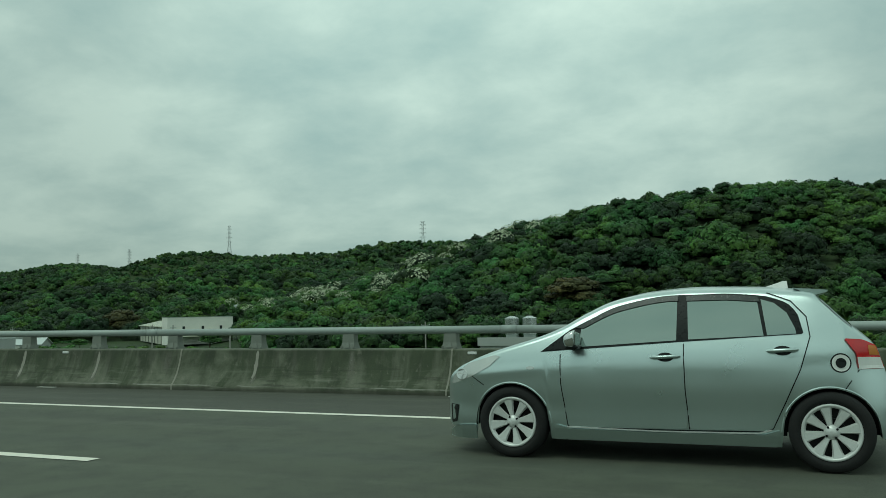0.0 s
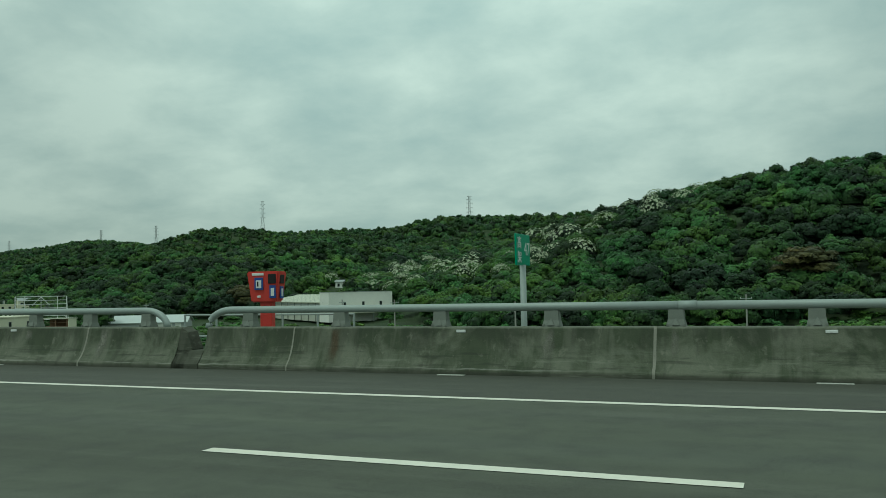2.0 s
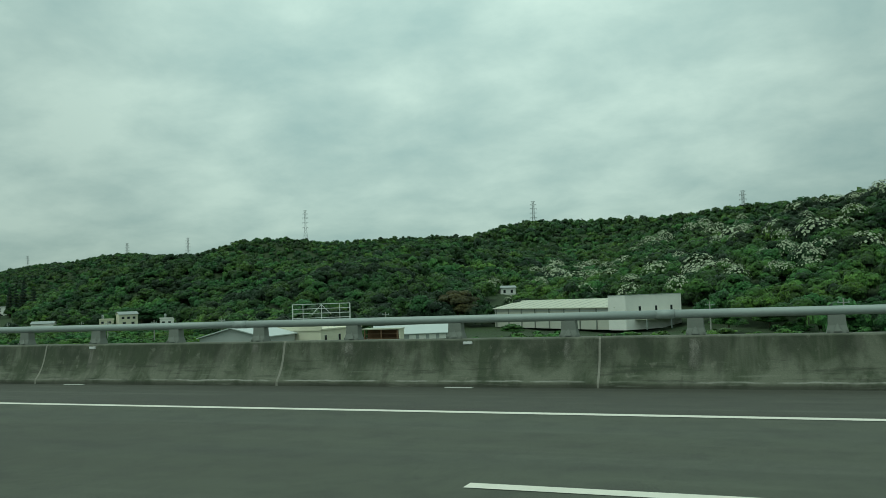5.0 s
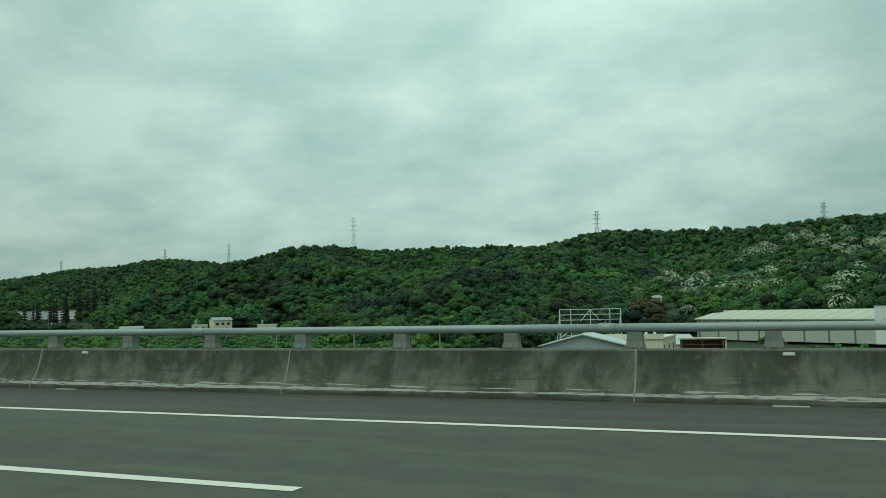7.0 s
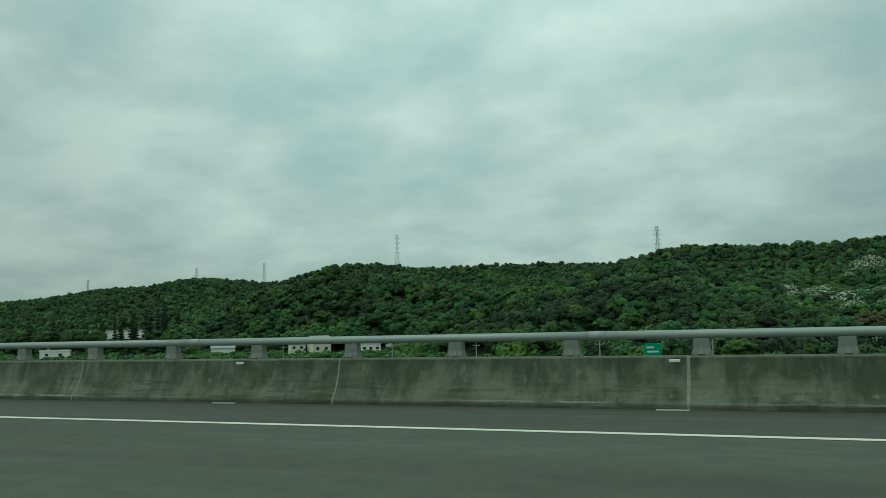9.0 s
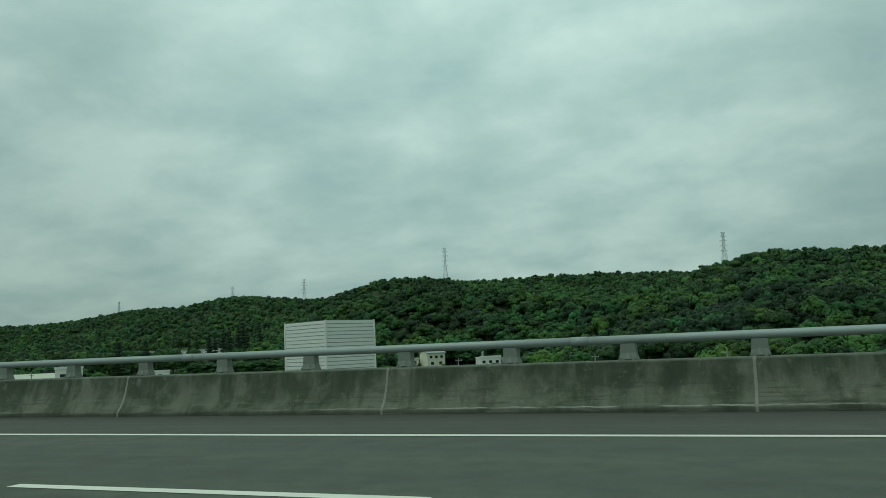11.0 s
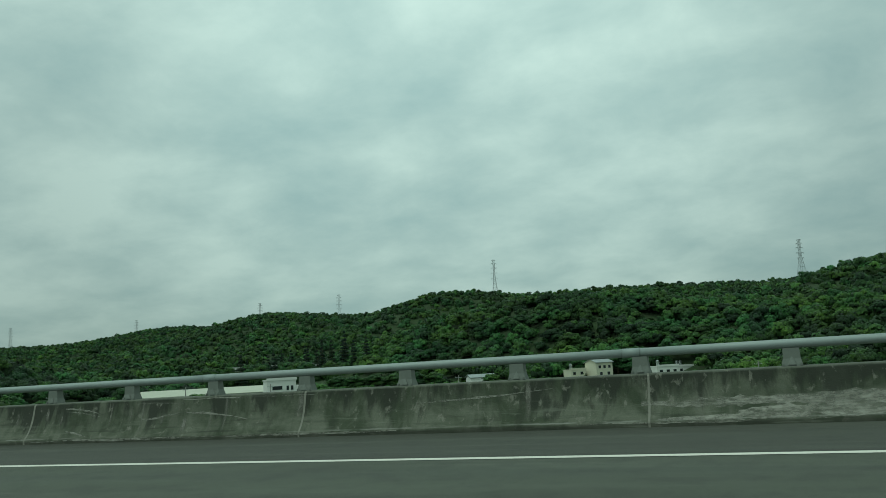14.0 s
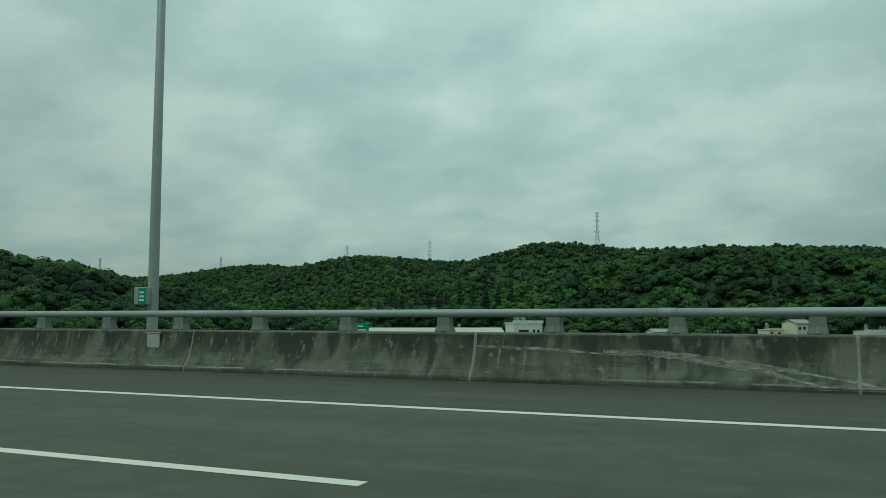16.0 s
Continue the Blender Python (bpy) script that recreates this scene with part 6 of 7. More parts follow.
def lamp_mast(x, tall=13.0):
    t = thing("lamp_mast", "tall tapered grey steel lighting mast beside the parapet", "street lamp", outside(-441.99, 1.349, Matrix.Translation((x, 12.9, 0.0))))
    part("mast", bar([(0, 0, -1.0), (0, 0, 0.7), (0.0, 0, 4.0), (0, 0, tall)], [0.125, 0.112, 0.098, 0.062], 20), GALV, t, smooth=True)
    part("pedestal", cuboid((-0.5, -0.62, -0.9), (0.5, 0.45, 1.0), bevel=0.03), CEMENT, t)
    part("foot_flange", bar([(0, 0, 1.0), (0, 0, 1.05)], 0.26, 20), GALV, t)
    for k in range(8):
        a = k * math.pi / 4
        part("anchor_bolt", bar([(0.22 * math.cos(a), 0.22 * math.sin(a), 1.04), (0.22 * math.cos(a), 0.22 * math.sin(a), 1.12)], 0.018, 6), GALV, t)
    part("arm", bar([(0, 0, tall - 0.1), (0, -1.2, tall + 0.5), (0, -2.4, tall + 0.65)], 0.05, 10), GALV, t)
    part("lamp_head", cuboid((-0.16, -3.1, tall + 0.58), (0.16, -2.3, tall + 0.74), bevel=0.05), GALV, t)
    b = part("number_box", cuboid((-0.27, -0.24, 1.66), (0.05, -0.11, 2.0), bevel=0.01), GALV, t)
    part("number_plate_face", cuboid((-0.145, -0.25, 1.68), (0.045, -0.24, 1.98)), GREEN_SIGN, b, "green number plate")
    for z in (1.73, 1.80, 1.88):
        part("number_bar", cuboid((-0.11, -0.256, z), (0.01, -0.249, z + 0.035)), WHITE, b)
    return t


lamp_mast(-454.38)
hatch_box = thing("parapet_hatch", "small grey steel hatch set in the parapet face", "hatch", edge_pose(-454.74, 11.945, 0.47))
part("hatch_door", cuboid((-0.15, -0.03, -0.16), (0.15, 0.0, 0.17), bevel=0.008), PLATE, hatch_box)
part("hatch_frame", cuboid((-0.18, -0.035, 0.17), (0.18, 0.0, 0.20), bevel=0.006), CEMENT, hatch_box)


def camera_post(x, y, top, twin, ex):
    """A slim post behind the parapet with a round head."""
    t = thing("road_sensor_post", "slim grey post with a rounded head behind the parapet", "post", outside(ex, 1.2, Matrix.Translation((x, y, 0.0))), "sensor posts")
    part("pole", bar([(0, 0, -0.9), (0, 0, 0.8), (0, 0, top)], [0.055, 0.05, 0.036], 12), GALV, t, smooth=True)
    bm = bmesh.new()
    bmesh.ops.create_icosphere(bm, subdivisions=2, radius=0.06)
    for s in ((-1, 1) if twin else (1,)):
        h = part("head", bm.copy() if twin else bm, POST_GREY, t, smooth=True)
        h.location = (0.085 * s, -0.03, top - 0.10 if twin else top + 0.03)
        part("bracket", bar([(0, 0, top - 0.08), (0.10 * s, -0.02, top - 0.08)], 0.02, 8), GALV, t)
    part("bracket_foot", cuboid((-0.14, -0.10, -0.25), (0.14, 0.12, -0.05)), CEMENT, t)
    return t


for x, top, twin, ex in ((-25.58, 1.46, False, -13.31), (-87.85, 1.60, False, -82.81), (-176.93, 1.58, True, -164.62), (-328.74, 1.80, False, -316.71), (-378.45, 1.88, True, -371.44), (-429.96, 2.05, True, -427.66), (-228.68, 1.62, False, -219.83)):
    camera_post(ex + (x - ex) * 0.93, 12.37, 1.2 + (top - 1.2) * 0.93, twin, ex)


def hand_rail(x0, x1):
    """A two-bar pipe hand rail behind a parapet gap, on a small platform."""
    t = thing("hand_rail", "thin grey pipe hand rail behind the parapet gap", "hand rail", group="gap hand rails")
    part("platform", extrude_x(bmesh.new(), [(12.3, -0.16), (12.3, -0.02), (14.4, -0.02), (14.4, -0.16)], [x0, x1], edge), CEMENT, t)
    for z in (0.42, 0.86):
        part("rail_bar", bar([edge(x0, 14.2, z), edge(x1, 14.2, z)], 0.022, 8), GALV, t)
    n = int(abs(x1 - x0) / 0.9)
    for k in range(n + 1):
        x = x0 + (x1 - x0) * k / n
        part("rail_upright", bar([edge(x, 14.2, -0.05), edge(x, 14.2, 0.87)], 0.024, 8), GALV, t)


hand_rail(-18.1, -22.6)
hand_rail(-63.5, -68.0)
hand_rail(-335.6, -341.4)

cab = thing("equipment_cabinet", "pale grey roadside equipment cabinet on a platform", "cabinet", edge_pose(-20.15, 15.0, 0.0))
part("cabinet_body", cuboid((-0.36, -0.25, -0.02), (0.36, 0.25, 0.98), bevel=0.015), WALL_GREY, cab)
part("cabinet_roof", cuboid((-0.42, -0.31, 0.98), (0.42, 0.31, 1.03), bevel=0.012), ROOF_PALE, cab)
part("cabinet_door", cuboid((-0.32, -0.268, 0.08), (0.32, -0.25, 0.93), bevel=0.006), WALL_WHITE, cab)
part("cabinet_plinth", cuboid((-0.5, -0.4, -0.8), (0.5, 0.4, -0.02)), CEMENT, cab)


def emergency_phone():
    t = thing("emergency_phone", "red emergency telephone box on a red post behind the parapet", "emergency phone", outside(-54.75, 1.19, Matrix.Translation((-63.60, 12.85, 0.0)) @ Matrix.Rotation(radians(14), 4, "Z")))
    part("post", cuboid((-0.10, -0.09, -0.6), (0.12, 0.09, 1.02), bevel=0.01), RED_BOX, t)
    bm = bmesh.new()
    lo = [bm.verts.new((sx * 0.235, sy * 0.17, 1.0)) for sx, sy in ((-1, -1), (1, -1), (1, 1), (-1, 1))]
    hi = [bm.verts.new((sx * 0.30, sy * 0.22, 1.55)) for sx, sy in ((-1, -1), (1, -1), (1, 1), (-1, 1))]
    for k in range(4):
        bm.faces.new((lo[k], lo[(k + 1) % 4], hi[(k + 1) % 4], hi[k]))
    bm.faces.new(lo[::-1])
    bm.faces.new(hi)
    bmesh.ops.bevel(bm, geom=bm.edges[:], offset=0.02, segments=2, affect="EDGES")
    shell = part("phone_box", bm, RED_BOX, t)
    def face(name, lo_, hi_, mat, label=""):
        p = part(name, cuboid(lo_, hi_, bevel=0.004), mat, t, label)
        return p
    face("name_strip", (-0.20, -0.226, 1.475), (0.02, -0.205, 1.52), WHITE)
    face("phone_sign", (-0.155, -0.222, 1.22), (0.005, -0.19, 1.44), BLUE_SIGN, "blue telephone sign")
    face("sign_panel", (-0.125, -0.228, 1.25), (-0.025, -0.20, 1.39), WHITE)
    face("handset_mark", (-0.105, -0.232, 1.28), (-0.075, -0.21, 1.37), BLACK)
    face("number_strip", (-0.11, -0.20, 1.08), (-0.05, -0.175, 1.12), WHITE)
    part("speaking_opening", cuboid((0.262, -0.11, 1.33), (0.297, 0.10, 1.49), bevel=0.006), DARK, t)
    part("side_sign", cuboid((0.262, -0.07, 1.06), (0.282, 0.09, 1.28), bevel=0.004), BLUE_SIGN, t)
    part("side_sign_panel", cuboid((0.274, -0.03, 1.10), (0.288, 0.05, 1.24)), WHITE, t)
    part("front_opening", cuboid((0.10, -0.226, 1.33), (0.245, -0.19, 1.50), bevel=0.006), DARK, t)
    part("front_sign", cuboid((0.12, -0.212, 1.07), (0.235, -0.17, 1.30), bevel=0.004), BLUE_SIGN, t)
    part("front_sign_panel", cuboid((0.15, -0.219, 1.11), (0.21, -0.18, 1.25)), WHITE, t)
    return t


emergency_phone()


def lettering(text, size, m, material, parent, name="lettering"):
    cu = bpy.data.curves.new(name, "FONT")
    cu.body, cu.size, cu.extrude, cu.align_x, cu.align_y = text, size, 0.003, "CENTER", "CENTER"
    tmp = bpy.data.objects.new("tmp", cu)
    scene.collection.objects.link(tmp)
    bpy.context.view_layer.update()
    me = bpy.data.meshes.new_from_object(tmp.evaluated_get(bpy.context.evaluated_depsgraph_get()))
    bpy.data.objects.remove(tmp)
    me.materials.clear()
    me.materials.append(material)
    ob = new(name, me)
    ob.parent = parent
    ob.matrix_local = m
    return ob


def kilometre_sign():
    """A board square to the road, on a pole behind the parapet."""
    t = thing("kilometre_sign", "green kilometre board with white characters on a grey pole", "road sign", outside(-54.75, 1.19, Matrix.Translation((-58.86, 13.2, 0.0))))
    part("sign_pole", bar([(0, 0, -0.9), (0, 0, 1.54)], 0.052, 12), GALV, t, smooth=True)
    part("pole_foot", cuboid((-0.16, -1.0, -0.9), (0.16, 0.16, -0.1)), CEMENT, t)
    board = part("sign_board", cuboid((-0.015, -0.37, 1.53), (0.015, 0.37, 2.04), bevel=0.006), GREEN_SIGN, t)
    face = pose(0.017, 0.19, 1.79, 90, 0, 90)
    lettering("47", 0.30, face, WHITE, board, "kilometre_figure")
    for k, g in enumerate(HEIGHT_GLYPHS):
        stroke_glyph(g, 0.0, 1.90 - 0.235 * k, 0.19, board, Matrix.Translation((-0.002, -0.22, 0)) @ Matrix.Rotation(radians(90), 4, "Z"), WHITE)


def gantry(x, y):
    """A portal of steel tubes: two posts with rungs carry a lattice beam over the road."""
    t = thing("sign_gantry", "grey tubular steel gantry with a lattice beam over the road", "gantry", outside(-330.28, 1.15, Matrix.Translation((x, y, 0.0))))
    w = 0.63
    for s in (-1, 1):
        part("column", bar([(s * w, 0, -1.0), (s * w, 0, 7.55)], 0.185, 24), GALV, t, smooth=True)
        part("column_cap", bar([(s * w, 0, 7.55), (s * w, 0, 7.60)], 0.20, 24), GALV, t)
        part("base_flange", bar([(s * w, 0, 0.2), (s * w, 0, 0.26)], 0.32, 20), GALV, t)
        part("pedestal", cuboid((s * w - 0.4, -1.1, -0.9), (s * w + 0.4, 0.45, 0.2)), CEMENT, t)
    for z in (1.0, 2.0, 3.02, 4.03, 5.03, 6.0, 7.25):
        part("rung", bar([(-w, 0, z), (w, 0, z)], 0.105, 14), GALV, t, smooth=True)
    # the beam: four chords, uprights, cross bars and diagonals
    for s in (-1, 1):
        for z in (6.0, 7.25):
            part("chord", bar([(s * w, 0.10, z), (s * w, -20.0, z)], 0.12, 16), GALV, t, smooth=True)
            part("chord_flange", bar([(s * w, -0.28, z), (s * w, -0.20, z)], 0.20, 16), GALV, t)
            for k in range(8):
                a = k * math.pi / 4
                part("flange_bolt", bar([(s * w + 0.165 * math.cos(a), -0.34, z + 0.165 * math.sin(a)), (s * w + 0.165 * math.cos(a), -0.15, z + 0.165 * math.sin(a))], 0.022, 6), GALV, t)
    for k in range(17):
        y0 = -0.45 - 1.2 * k
        for z in (6.0, 7.25):
            part("cross_bar", bar([(-w, y0, z), (w, y0, z)], 0.075, 10), GALV, t, smooth=True)
        for s in (-1, 1):
            part("upright", bar([(s * w, y0, 6.0), (s * w, y0, 7.25)], 0.06, 10), GALV, t, smooth=True)
            a, b = (6.0, 7.25) if k % 2 else (7.25, 6.0)
            part("diagonal", bar([(s * w, y0, a), (s * w, y0 - 1.2, b)], 0.065, 10), GALV, t, smooth=True)
    return t


gantry(-337.06, 13.4)


def stroke_glyph(strokes, cx, cz, size, parent, m, ink=None):
    """One character drawn from straight strokes on a unit square."""
    bm = bmesh.new()
    for x0, z0, x1, z1 in strokes:
        a, b = Vector((cx + (x0 - 0.5) * size, 0, cz + (z0 - 0.5) * size)), Vector((cx + (x1 - 0.5) * size, 0, cz + (z1 - 0.5) * size))
        d = (b - a).normalized()
        nrm = Vector((-d.z, 0, d.x)) * size * (0.040 if ink is None else 0.05)
        q = [a - nrm, b - nrm, b + nrm, a + nrm]
        lo = [bm.verts.new(p + Vector((0, -0.026, 0))) for p in q]
        hi = [bm.verts.new(p + Vector((0, -0.018, 0))) for p in q]
        bm.faces.new(lo)
        for k in range(4):
            bm.faces.new((lo[k], lo[(k + 1) % 4], hi[(k + 1) % 4], hi[k]))
    ob = part("character", bm, ink or BLACK, parent)
    ob.matrix_local = m


GLYPHS = (
    ((0.08, 0.95, 0.30, 0.95), (0.02, 0.82, 0.38, 0.82), (0.08, 0.68, 0.32, 0.68), (0.08, 0.54, 0.32, 0.54), (0.09, 0.38, 0.09, 0.10), (0.31, 0.38, 0.31, 0.10), (0.09, 0.38, 0.31, 0.38), (0.09, 0.10, 0.31, 0.10), (0.46, 0.88, 0.98, 0.88), (0.50, 0.76, 0.94, 0.76), (0.44, 0.64, 1.0, 0.64), (0.72, 1.0, 0.72, 0.64), (0.54, 0.52, 0.54, 0.0), (0.90, 0.52, 0.90, 0.0), (0.54, 0.52, 0.90, 0.52), (0.54, 0.36, 0.90, 0.36), (0.54, 0.20, 0.90, 0.20)),
    ((0.30, 1.0, 0.04, 0.55), (0.18, 0.72, 0.18, 0.0), (0.62, 1.0, 0.68, 0.88), (0.36, 0.80, 1.0, 0.80), (0.66, 0.80, 0.36, 0.36), (0.54, 0.54, 0.54, 0.04), (0.54, 0.04, 0.70, 0.14), (0.62, 0.58, 0.98, 0.04), (0.90, 0.58, 0.72, 0.40)),
    ((0.08, 0.96, 0.08, 0.0), (0.08, 0.96, 0.34, 0.96), (0.34, 0.96, 0.20, 0.70), (0.20, 0.70, 0.36, 0.50), (0.36, 0.50, 0.14, 0.38), (0.48, 0.96, 0.92, 0.96), (0.92, 0.96, 0.92, 0.52), (0.48, 0.74, 0.92, 0.74), (0.48, 0.52, 0.92, 0.52), (0.48, 0.96, 0.48, 0.04), (0.48, 0.04, 0.66, 0.14), (0.62, 0.52, 1.0, 0.02), (0.92, 0.40, 0.76, 0.28)),
    ((0.04, 0.74, 0.50, 0.74), (0.50, 0.74, 0.46, 0.08), (0.46, 0.08, 0.36, 0.12), (0.26, 1.0, 0.22, 0.50), (0.22, 0.50, 0.04, 0.04), (0.62, 0.82, 0.62, 0.06), (0.96, 0.82, 0.96, 0.06), (0.62, 0.82, 0.96, 0.82), (0.62, 0.14, 0.96, 0.14)),
    ((0.10, 0.94, 0.20, 0.84), (0.06, 0.66, 0.22, 0.66), (0.22, 0.66, 0.20, 0.24), (0.20, 0.24, 0.04, 0.06), (0.16, 0.18, 0.36, 0.04), (0.36, 0.04, 1.0, 0.04), (0.36, 0.86, 0.98, 0.86), (0.66, 1.0, 0.66, 0.14), (0.44, 0.70, 0.90, 0.70), (0.44, 0.70, 0.44, 0.48), (0.90, 0.70, 0.90, 0.48), (0.44, 0.48, 0.90, 0.48), (0.60, 0.46, 0.36, 0.22), (0.72, 0.46, 0.94, 0.24)))


HEIGHT_GLYPHS = (
    ((0.50, 1.0, 0.50, 0.88), (0.04, 0.86, 0.96, 0.86), (0.28, 0.74, 0.72, 0.74), (0.28, 0.60, 0.72, 0.60), (0.28, 0.74, 0.28, 0.60), (0.72, 0.74, 0.72, 0.60), (0.10, 0.48, 0.90, 0.48), (0.10, 0.48, 0.10, 0.0), (0.90, 0.48, 0.90, 0.0), (0.32, 0.34, 0.68, 0.34), (0.32, 0.14, 0.68, 0.14), (0.32, 0.34, 0.32, 0.14), (0.68, 0.34, 0.68, 0.14)),
    ((0.06, 0.88, 0.46, 0.88), (0.44, 0.88, 0.42, 0.58), (0.24, 1.0, 0.08, 0.56), (0.58, 0.88, 0.58, 0.58), (0.92, 0.88, 0.92, 0.58), (0.58, 0.88, 0.92, 0.88), (0.58, 0.60, 0.92, 0.60), (0.04, 0.44, 0.96, 0.44), (0.50, 0.54, 0.50, 0.0), (0.48, 0.42, 0.08, 0.06), (0.52, 0.42, 0.92, 0.06)))


def amber_sign():
    t = thing("amber_sign", "upright amber sign with five black characters on the gantry column", "road sign", outside(-330.28, 1.15, Matrix.Translation((-336.26, 13.14, 0.02))))
    m = Matrix.Rotation(radians(12), 4, "Z")
    part("sign_plate", cuboid((-0.215, -0.015, 2.36), (0.215, 0.015, 4.30), m, 0.01), BLACK, t)
    part("sign_face", cuboid((-0.190, -0.020, 2.385), (0.190, -0.013, 4.275), m), AMBER, t)
    for k, g in enumerate(GLYPHS):
        stroke_glyph(g, 0.0, 4.04 - 0.355 * k, 0.255, t, m)
    for z in (2.7, 3.9):
        part("clamp", cuboid((-0.12, 0.015, z), (0.12, 0.20, z + 0.05), m), GALV, t)


amber_sign()
kilometre_sign()


# ---- buildings in the valley ----
def window_in(parent, m, x, z, w, h, name="window"):
    f = part(name, cuboid((x - w / 2 - 0.06, -0.06, z - 0.06), (x + w / 2 + 0.06, 0.02, z + h + 0.06)), WALL_GREY, parent)
    f.matrix_local = m
    p = part("pane", cuboid((x - w / 2, -0.075, z), (x + w / 2, -0.05, z + h)), GLASS_DARK, f)
    return f


def gable_house(name, label, at, w, d, h, roof_h, wall, roof, over=0.4, wins=(), side_wins=(), ridge_x=True):
    """A house with a gabled roof; the front faces -y. wins: x, z, width, height on the front."""
    t = thing(name, label, "building", at)
    bm = bmesh.new()
    box(bm, (-w / 2, 0, -1.0), (w / 2, d, h))
    part("wall", bm, wall, t)
    if ridge_x:
        ring = [(-over, h - 0.05), (d / 2, h + roof_h), (d + over, h - 0.05), (d + over, h + 0.10), (d / 2, h + roof_h + 0.16), (-over, h + 0.10)]
        bm = bmesh.new()
        a = [bm.verts.new((-w / 2 - over, y, z)) for y, z in ring]
        b = [bm.verts.new((w / 2 + over, y, z)) for y, z in ring]
        for k in range(6):
            bm.faces.new((a[k], b[k], b[(k + 1) % 6], a[(k + 1) % 6]))
        bm.faces.new((a[0], a[1], a[4], a[5]))
        bm.faces.new((a[1], a[2], a[3], a[4]))
        bm.faces.new((b[0], b[1], b[4], b[5]))
        bm.faces.new((b[1], b[2], b[3], b[4]))
        tri = [[(x, 0, h), (x, d / 2, h + roof_h - 0.02), (x, d, h)] for x in (-w / 2, w / 2)]
    else:
        ring = [(-w / 2 - over, h - 0.05), (0, h + roof_h), (w / 2 + over, h - 0.05), (w / 2 + over, h + 0.10), (0, h + roof_h + 0.16), (-w / 2 - over, h + 0.10)]
        bm = bmesh.new()
        a = [bm.verts.new((x, -over, z)) for x, z in ring]
        b = [bm.verts.new((x, d + over, z)) for x, z in ring]
        for k in range(6):
            bm.faces.new((a[k], b[k], b[(k + 1) % 6], a[(k + 1) % 6]))
        for q in (a, b):
            bm.faces.new((q[0], q[1], q[4], q[5]))
            bm.faces.new((q[1], q[2], q[3], q[4]))
        tri = [[(-w / 2, y, h), (0, y, h + roof_h - 0.02), (w / 2, y, h)] for y in (0.0, d)]
    bmesh.ops.recalc_face_normals(bm, faces=bm.faces)
    part("roof", bm, roof, t)
    for q in tri:
        g = bmesh.new()
        g.faces.new([g.verts.new(p) for p in q])
        part("gable", g, wall, t)
    for x, z, ww, hh in wins:
        window_in(t, Matrix.Identity(4), x, z, ww, hh)
    side = Matrix.Translation((w / 2, 0, 0)) @ Matrix.Rotation(radians(90), 4, "Z")
    for x, z, ww, hh in side_wins:
        window_in(t, side, x, z, ww, hh)
    return t


def place(x, y, turn=0.0, z=None):
    z = float(terrain(np.array(x), np.array(y))) if z is None else z
    return Matrix.Translation((x, y, z)) @ Matrix.Rotation(radians(turn), 4, "Z")


def flat_block(name, label, at, w, d, h, wall, wins=(), tanks=0, rail_top=False):
    t = thing(name, label, "building", at)
    part("wall", cuboid((-w / 2, 0, -1), (w / 2, d, h)), wall, t)
    part("roof_slab", cuboid((-w / 2 - 0.2, -0.2, h), (w / 2 + 0.2, d + 0.2, h + 0.25)), wall, t)
    part("parapet_wall", cuboid((-w / 2 - 0.2, -0.2, h + 0.25), (w / 2 + 0.2, 0.0, h + 0.75)), wall, t)
    for x, z, ww, hh in wins:
        window_in(t, Matrix.Identity(4), x, z, ww, hh)
    for k in range(tanks):
        tank = part("water_tank", bar([(-w / 4 + 1.7 * k, d / 2, h + 0.9), (-w / 4 + 1.7 * k, d / 2, h + 2.4)], 0.68, 18), STEEL_TANK, t, smooth=False)
        part("tank_lid", bar([(-w / 4 + 1.7 * k, d / 2, h + 2.4), (-w / 4 + 1.7 * k, d / 2, h + 2.62)], [0.68, 0.2], 18), STEEL_TANK, tank)
        part("tank_stand", cuboid((-w / 4 + 1.7 * k - 0.5, d / 2 - 0.5, h + 0.2), (-w / 4 + 1.7 * k + 0.5, d / 2 + 0.5, h + 0.9)), GALV, tank)
    return t


